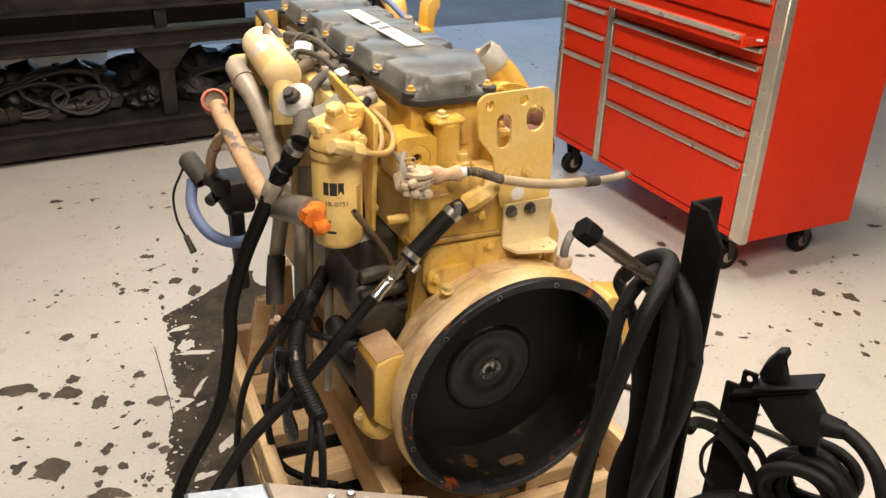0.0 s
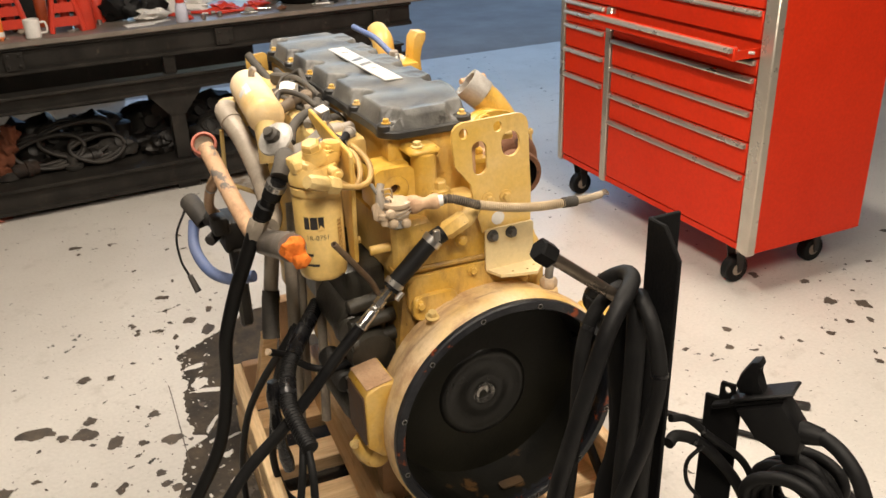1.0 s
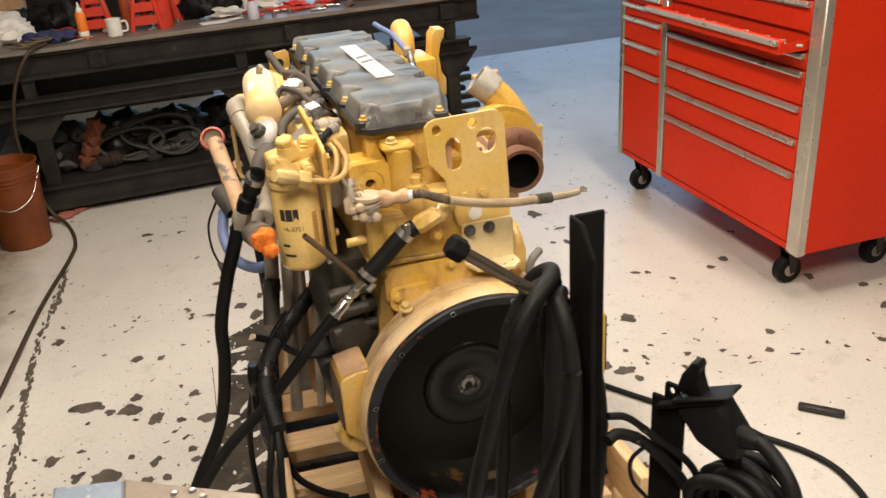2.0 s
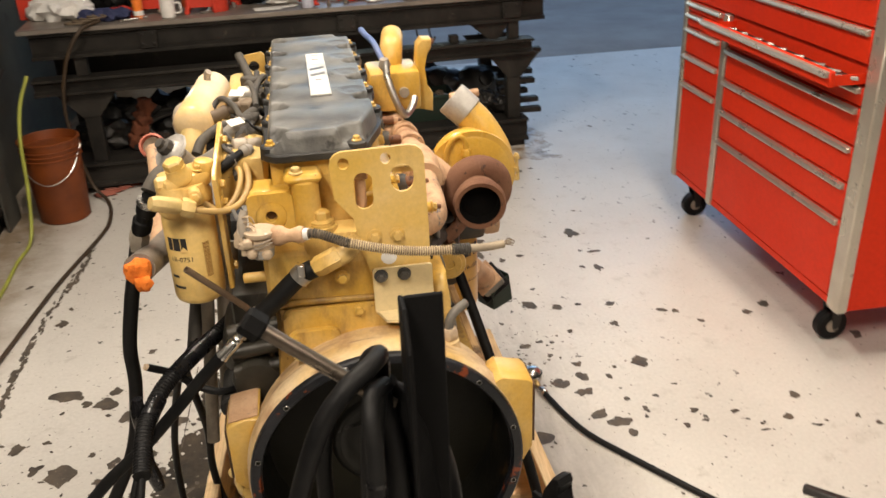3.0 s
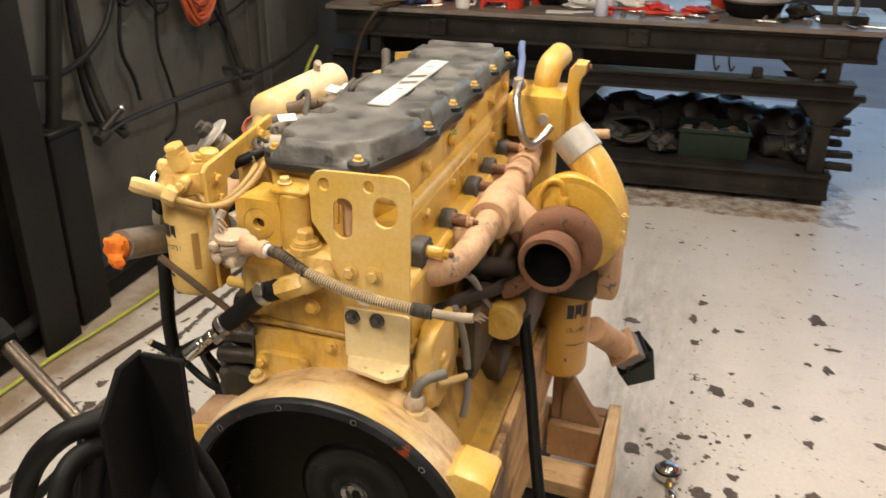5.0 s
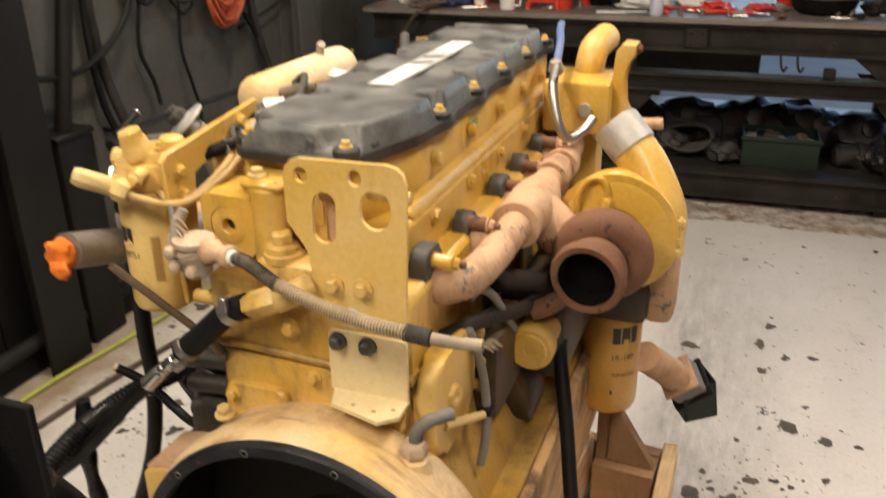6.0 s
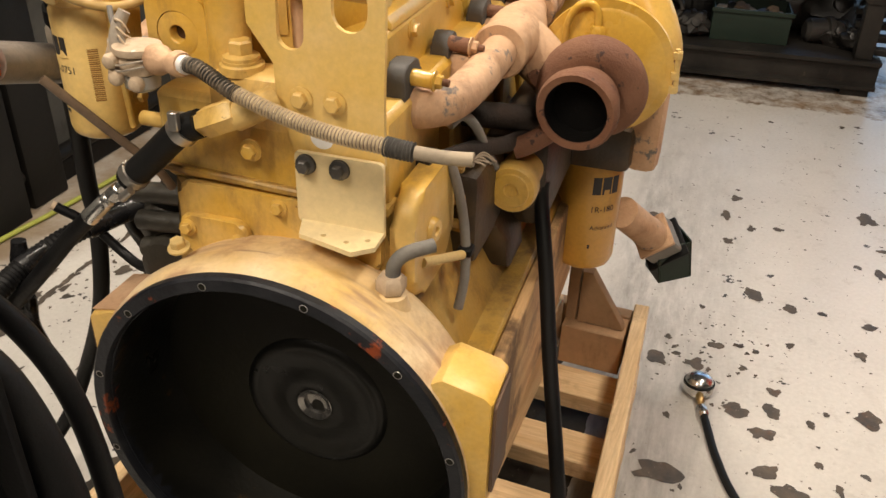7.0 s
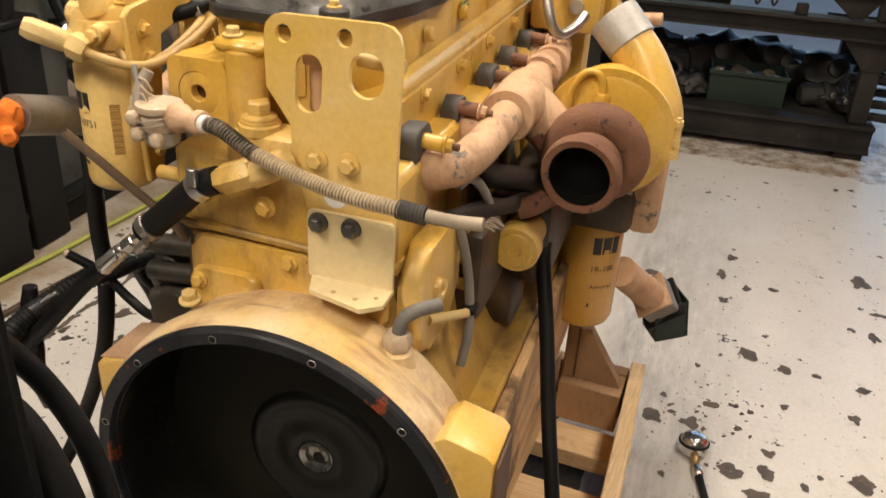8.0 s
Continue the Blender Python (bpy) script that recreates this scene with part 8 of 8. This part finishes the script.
ORANGE_PL = surface("bright_orange_plastic", (0.90, 0.24, 0.03), (0.80, 0.18, 0.02), 0.4, 0, 10, 90, 0.03)
standing("squeeze_bottle", [("body", [(0, 0), (0.026, 0), (0.029, 0.006), (0.029, 0.14), (0.022, 0.155)], ORANGE_PL), ("label", [(0.0293, 0.02), (0.0297, 0.021), (0.0297, 0.045), (0.0293, 0.046)], PAPER),
                            ("tip", [(0.018, 0.155), (0.018, 0.17), (0.010, 0.18), (0.003, 0.21), (0, 0.21)], WHITE)], 0.66, 0.13, "orange squeeze bottle with a white tip on the bench", "bottle")
mug = standing("mug", [("cup", [(0, 0), (0.036, 0), (0.042, 0.006), (0.043, 0.1), (0.04, 0.102), (0.039, 0.098), (0.037, 0.01), (0, 0.01)], WHITE)], 0.83, 0.09, "white china mug on the bench edge", "mug")
mp = on_bench(0.83, 0.09)
part("mug_handle", tube([mp + Vector((0.04, 0, 0.08)), mp + Vector((0.07, 0, 0.078)), mp + Vector((0.072, 0, 0.03)), mp + Vector((0.04, 0, 0.024))], 0.006, 10), WHITE, mug)


def jack_stand(x, y, h):
    p = on_bench(x, y)
    t = thing("jack_stand", p, "red steel jack stand on the bench", "jack stand", "red jack stands")
    for sx, sy in ((1, 1), (1, -1), (-1, 1), (-1, -1)):
        part("leg", rod(p + Vector((sx * 0.085, sy * 0.075, 0)), p + Vector((sx * 0.035, sy * 0.035, h)), 0.015, 0.012, 8), RED_PLASTIC, t)
    for k in range(1, 4):
        q = 0.085 - 0.05 * k / 4
        part("side_plate", prism([(-q, h * k / 4 - 0.04), (q, h * k / 4 - 0.04), (q - 0.012, h * k / 4 + 0.012), (-q + 0.012, h * k / 4 + 0.012)], -q - 0.002, -q + 0.001, "y", 0, None, Matrix.Translation(p)), RED_PLASTIC, t)
    part("column", rod(p + Vector((0, 0, 0.05)), p + Vector((0, 0, h + 0.10)), 0.026, n=18), RED_PLASTIC, t)
    return t


jack_stand(0.74, 0.34, 0.28)
jack_stand(1.02, 0.22, 0.30)
standing("red_canister", [("body", [(0, 0), (0.05, 0), (0.055, 0.01), (0.05, 0.26), (0.03, 0.28), (0, 0.28)], RED_PLASTIC)], 1.12, 0.20, "red steel canister on the bench", "canister")
standing("spray_bottle", [("body", [(0, 0), (0.034, 0), (0.038, 0.006), (0.033, 0.09), (0.022, 0.11)], surface("pale_blue_plastic", (0.55, 0.56, 0.66), (0.48, 0.50, 0.60), 0.4)), ("cap", [(0.022, 0.11), (0.026, 0.112), (0.024, 0.17), (0.014, 0.20), (0, 0.2)], RED_PLASTIC)], 1.64, 0.07, "pale bottle with a red cap on the bench", "bottle")
bag = bmesh.new()
for k, (dx, dy, dz, s) in enumerate(((0, 0, 0.06, 0.10), (0.10, 0.02, 0.05, 0.08), (-0.08, 0.04, 0.07, 0.09), (0.04, 0.1, 0.09, 0.10), (0.16, -0.03, 0.035, 0.05))):
    blob(on_bench(0.20 + dx, 0.30 + dy, dz), k + 11, s, squash=(1.1, 1, 0.75), n=3, rough=0.55, bm=bag)
solo("plastic_bag", bag, WHITE, "crumpled white plastic bag on the bench", "plastic bag")
navy = bmesh.new()
for k in range(4):
    blob(on_bench(0.38 + 0.06 * k, 0.12 + 0.02 * (k % 2), 0.035), k + 31, 0.05, squash=(1.2, 0.9, 0.7), n=3, rough=0.5, bm=navy)
solo("glove", navy, NAVY, "dark blue work glove on the bench edge", "glove")
coilw = [on_bench(0.30 + 0.06 * math.cos(a * 0.6) + 0.004 * a, 0.06 + 0.04 * math.sin(a * 0.6), 0.008 + 0.001 * a) for a in range(40)]
solo("hose_coil", tube(coilw, 0.006, 8, 3), BROWN_HOSE, "small dusty coil of hose on the bench edge", "hose")
blk = bmesh.new()
for k in range(5):
    blob(on_bench(0.34 + 0.09 * k, 0.52, 0.09), k + 51, 0.09, squash=(1.1, 0.9, 0.9), n=3, rough=0.5, bm=blk)
solo("jacket", blk, RUBBER, "dark crumpled jacket on the bench", "jacket")
blk = bmesh.new()
for k in range(3):
    blob(on_bench(1.32 + 0.10 * k, 0.36, 0.075), k + 61, 0.085, squash=(1.1, 0.9, 0.8), n=3, rough=0.5, bm=blk)
solo("tool_bag", blk, RUBBER, "soft black tool bag on the bench", "bag")
for x, y, w, d, a, m, lb in ((1.40, 0.12, 0.16, 0.10, 8, PAPER, "white sheet of paper lying on the bench"), (1.53, 0.16, 0.12, 0.05, 30, PAPER, "folded white paper on the bench"), (1.45, 0.55, 0.30, 0.18, -10, PAPER, "large white sheet lying on the bench")):
    q = on_bench(x, y)
    solo("paper", box(-w / 2, w / 2, -d / 2, d / 2, 0.001, 0.004, 0.001, Matrix.Translation(q) @ Matrix.Rotation(radians(a), 4, "Z")), m, lb, "paper", "papers on the bench")
for k, (x, y, r, h, m, nm, lb, cat) in enumerate(((1.22, 0.40, 0.045, 0.19, RED_PLASTIC, "spray_can", "red spray can standing on the bench", "spray can"), (1.66, 0.42, 0.034, 0.17, WHITE, "spray_can", "white spray can standing on the bench", "spray can"),
                                                   (0.92, 0.46, 0.034, 0.20, CORD_ORANGE, "spray_can", "orange spray can standing on the bench", "spray can"), (2.30, 0.48, 0.05, 0.12, RED_PLASTIC, "paint_tin", "small red tin on the bench", "tin"))):
    standing(nm, [("body", [(0, 0), (r * 0.94, 0), (r, 0.004), (r, h * 0.8), (r * 0.86, h * 0.86), (r * 0.5, h * 0.9)], m), ("cap", [(r * 0.5, h * 0.9), (r * 0.55, h * 0.91), (r * 0.5, h), (0, h)], WHITE if k % 2 else RED_PLASTIC)], x, y, lb, cat)
for k, (x, y, s0, m, nm, lb, cat) in enumerate(((1.50, 0.30, 0.07, WHITE, "shop_towel", "crumpled white paper towel on the bench", "towel"), (1.80, 0.46, 0.08, WHITE, "shop_towel", "crumpled white paper towel on the bench", "towel"),
                                              (1.95, 0.28, 0.06, RED_PLASTIC, "shop_rag", "bunched red shop rag on the bench", "rag"), (2.16, 0.30, 0.05, RED_PLASTIC, "shop_rag", "bunched red shop rag on the bench", "rag"), (0.56, 0.22, 0.06, RED_PLASTIC, "shop_rag", "bunched red shop rag on the bench", "rag"))):
    solo(nm, blob(on_bench(x, y, s0 * 0.42), 101 + k, s0, squash=(1.4, 1.0, 0.5), n=3, rough=0.75), m, lb, cat)
solo("red_box", box(-0.10, 0.10, -0.08, 0.08, 0, 0.20, 0.004, Matrix.Translation(on_bench(0.06, 0.45))), RED_PLASTIC, "red cardboard box at the bench end", "box")
solo("wood_box", box(-0.11, 0.11, -0.06, 0.06, 0, 0.26, 0.004, Matrix.Translation(on_bench(0.24, 0.66))), WOOD_DARK, "brown box at the back of the bench", "box")


def hand_tool(x, y, a, length, material, seed):
    q = on_bench(x, y)
    m = Matrix.Translation(q) @ Matrix.Rotation(radians(a), 4, "Z")
    t = thing("pliers", q, "red-handled pliers lying on the bench", "pliers", "hand tools")
    for s in (1, -1):
        part("handle", tube([m @ Vector((0, 0, 0.012)), m @ Vector((-length * 0.5, s * 0.02, 0.014)), m @ Vector((-length, s * 0.028, 0.012))], 0.009, 10), RED_PLASTIC, t)
        part("jaw", tube([m @ Vector((-0.01, -s * 0.006, 0.012)), m @ Vector((0.03, -s * 0.01, 0.012)), m @ Vector((0.07, -s * 0.002, 0.012))], lambda k: 0.009 - 0.005 * k, 8), STEEL, t)
    return t


for k, (x, y, a) in enumerate(((1.74, 0.30, 150), (1.86, 0.22, 190), (2.02, 0.20, 10), (2.14, 0.17, -15), (1.95, 0.34, 40), (1.58, 0.30, 170), (2.24, 0.32, 20))):
    hand_tool(x, y, a, 0.14, RED_PLASTIC, k)
rnd = random.Random(77)
for k in range(46):
    x, y = rnd.uniform(0.5, 3.05), rnd.uniform(0.05, 0.55)
    q = on_bench(x, y)
    a = rnd.uniform(0, 6.28)
    d = Vector((math.cos(a), math.sin(a), 0))
    if k % 3 == 0:
        solo("socket", lathe([(0.008, 0), (0.014, 0.001), (0.014, 0.028), (0.010, 0.03), (0.008, 0.02)], q + Vector((0, 0, 0.001)), q + Vector((0, 0, 1)), 12), STEEL, "steel socket standing on the bench", "socket", "sockets")
    elif k % 3 == 1:
        w = rod(q + Vector((0, 0, 0.008)), q + d * rnd.uniform(0.08, 0.16) + Vector((0, 0, 0.008)), 0.0065, n=8)
        lathe([(0.008, -0.005), (0.015, -0.005), (0.015, 0.005), (0.008, 0.005)], q + Vector((0, 0, 0.008)), q + Vector((0, 0, 1)), 10, w)
        solo("wrench", w, STEEL, "steel wrench lying on the bench", "wrench", "wrenches")
    else:
        solo("small_part", blob(q + Vector((0, 0, 0.016)), k, 0.022, squash=(1.3, 1, 0.7), n=2, rough=0.5), (RUST, BENCH_STEEL, GREY_PIPE, RED_PLASTIC)[k % 4], "small greasy machine part on the bench", "machine part", "small parts")
pan = on_bench(2.48, 0.34)
tray = thing("drain_pan", pan, "round black drain pan with a grey cushion on it", "drain pan")
part("pan", lathe([(0, 0), (0.12, 0), (0.15, 0.02), (0.17, 0.08), (0.175, 0.082), (0.16, 0.085), (0, 0.085)], pan, pan + Vector((0, 0, 1)), 36), RUBBER, tray)
part("cushion", lathe([(0, 0.086), (0.18, 0.086), (0.195, 0.10), (0.19, 0.12), (0.12, 0.135), (0, 0.138)], pan, pan + Vector((0, 0, 1)), 36), surface("grey_vinyl", (0.22, 0.21, 0.20), (0.30, 0.29, 0.27), 0.45), tray)
q = on_bench(2.95, 0.24)
sh = thing("shackle", q, "bright steel shackle standing on a dark block", "shackle")
part("block", box(-0.12, 0.12, -0.07, 0.07, 0, 0.05, 0.006, Matrix.Translation(q)), BENCH_STEEL, sh)
part("bow", tube([q + Vector((-0.05, 0, 0.05)), q + Vector((-0.055, 0, 0.10)), q + Vector((-0.03, 0, 0.145)), q + Vector((0.03, 0, 0.145)), q + Vector((0.055, 0, 0.10)), q + Vector((0.05, 0, 0.05))], 0.012, 12), STEEL, sh)
q = on_bench(2.72, 0.30)
solo("gearbox_part", blob(q + Vector((0, 0, 0.045)), 90, 0.06, squash=(1.2, 1, 0.75), rough=0.5), BENCH_STEEL, "dark greasy gearbox part on the bench", "machine part")

# ---- under the bench ----
# scrap and cloth coloured darker for the shade under the bench
SCRAP_M = surface("greasy_scrap", (0.010, 0.009, 0.008), (0.028, 0.024, 0.020), 0.45, 0.3, 12, 90, 0.4, spots=(0.07, 0.06, 0.05), spot_at=0.66, spot_scale=16)
SHADED_SCRAP_M = surface("shaded_black_scrap", (0.006, 0.0055, 0.005), (0.016, 0.014, 0.012), 0.4, 0, 12, 90, 0.4)
rnd = random.Random(5)
LOW = 0.185
for k in range(64):
    x, y = 0.14 + 2.80 * ((k % 32) + rnd.uniform(0.1, 0.9)) / 32, rnd.uniform(0.20, 0.42) if k < 32 else rnd.uniform(0.48, 0.66)
    if 2.10 < x < 2.62 and y < 0.48:
        y = 0.60
    q = BM @ Vector((x, y, LOW - 1.0))
    s = rnd.uniform(0.06, 0.11) if k < 32 else rnd.uniform(0.12, 0.17)
    kind = k % 4
    m = (SCRAP_M, BLACK_CAST, SCRAP_M, SHADED_SCRAP_M, BLACK_CAST, DARK_RUST, SHADED_SCRAP_M)[k % 7]
    if kind == 0:
        bm = lathe([(0, 0), (s * 0.9, 0), (s, 0.01), (s, s * 0.5), (s * 0.55, s * 0.6), (s * 0.55, s * 1.2), (s * 0.3, s * 1.3), (0, s * 1.3)], q, q + Vector((0, 0, 1)), 20)
        solo("pulley", bm, m, "greasy old pulley under the bench", "machine part", "scrap under the bench")
    elif kind == 1:
        bm = lathe([(0, 0), (s * 0.4, 0), (s * 0.6, 0.02), (s * 0.6, s * 2.0), (s * 0.4, s * 2.2), (0, s * 2.2)], q + Vector((-s, 0, s * 0.62)), q + Vector((1, 0.3, s * 0.62)), 20)
        lathe([(s * 0.6, 0), (s * 0.72, 0.004), (s * 0.72, 0.03), (s * 0.6, 0.034)], q + Vector((0, 0.02, s * 0.62)), q + Vector((2, 0.6, s * 0.62)), 20, bm)
        solo("old_motor", bm, m, "greasy electric motor lying under the bench", "motor", "scrap under the bench")
    else:
        bm = blob(q + Vector((0, 0, s * 0.75)), k + 3, s, squash=(1.2, 0.9, 0.85), n=3, rough=0.55)
        lathe([(s * 0.3, 0), (s * 0.35, 0.01), (s * 0.35, s * 0.6), (s * 0.2, s * 0.65)], q + Vector((0, -s * 0.3, s)), q + Vector((0.2, -1, s + 0.5)), 14, bm)
        solo("casting", bm, m, "greasy iron casting under the bench", "machine part", "scrap under the bench")
GREASY_HOSE = surface("greasy_hose", (0.016, 0.014, 0.012), (0.04, 0.034, 0.027), 0.6, 0, 12, 140, 0.2)
for k, (x, y, z, r) in enumerate(((0.78, 0.30, 0.12, 0.20), (1.05, 0.28, 0.10, 0.16), (0.95, 0.34, 0.16, 0.22), (1.85, 0.30, 0.12, 0.15))):
    pts = [BM @ Vector((x + r * math.cos(a * 0.45), y - 0.06 + 0.05 * math.sin(a * 0.45) + 0.002 * a, LOW - 1.0 + z + r * 0.42 * math.sin(a * 0.45) + 0.012 * math.sin(a))) for a in range(44)]
    solo("old_hose", tube(pts, 0.013, 10, 3), GREASY_HOSE, "dark greasy coil of old hose under the bench", "hose", "coils under the bench")
vest = bmesh.new()
for k in range(4):
    blob(BM @ Vector((0.50 + 0.03 * k, 0.22, LOW - 1.0 + 0.06 + 0.07 * k)), k + 71, 0.055, squash=(0.9, 0.8, 1.1), n=3, rough=0.5, bm=vest)
solo("work_vest", vest, surface("dull_orange_cloth", (0.15, 0.04, 0.012), (0.09, 0.028, 0.012), 0.85, 0, 14, 120, 0.4), "dirty orange cloth bundled under the bench", "cloth")
gc = BM @ Vector((2.36, 0.30, LOW - 1.0))
gm = Matrix.Translation(gc) @ Matrix.Rotation(radians(3), 4, "Z")
crt = thing("plastic_crate", gc, "dark green plastic crate full of small parts under the bench", "crate")
for nm, (x0, x1, y0, y1, z0, z1) in (("side", (-0.2, 0.2, -0.13, -0.122, 0, 0.17)), ("side", (-0.2, 0.2, 0.122, 0.13, 0, 0.17)), ("end", (-0.2, -0.192, -0.122, 0.122, 0, 0.17)), ("end", (0.192, 0.2, -0.122, 0.122, 0, 0.17)), ("base", (-0.192, 0.192, -0.122, 0.122, 0, 0.008)),
                                    ("rim", (-0.21, 0.21, -0.142, -0.1305, 0.15, 0.172))):
    part(nm, box(x0, x1, y0, y1, z0, z1, 0.002, gm), GREEN, crt)
for k in range(7):
    part("spare_part", blob(gm @ Vector((-0.15 + 0.05 * k, rnd.uniform(-0.06, 0.06), 0.11 + 0.01 * (k % 3))), k + 81, 0.045, n=2, rough=0.5), (GREY_PIPE, BENCH_STEEL, BROWN_HOSE)[k % 3], crt)
scrap = thing("scrap_iron", BM @ Vector((3.0, 0.3, -1.0)), "rusty scrap iron stacked at the end of the bench", "scrap metal")
for k in range(9):
    z = 0.20 + 0.05 * k
    part("bar", box(-0.12, 0.10 + rnd.uniform(-0.03, 0.06), -0.03, 0.03, 0, 0.035, 0.006, BM @ Matrix.Translation((3.0, 0.12 + 0.06 * (k % 4), z - 1.0)) @ Matrix.Rotation(rnd.uniform(-0.25, 0.25), 4, "Z")), BENCH_STEEL, scrap)
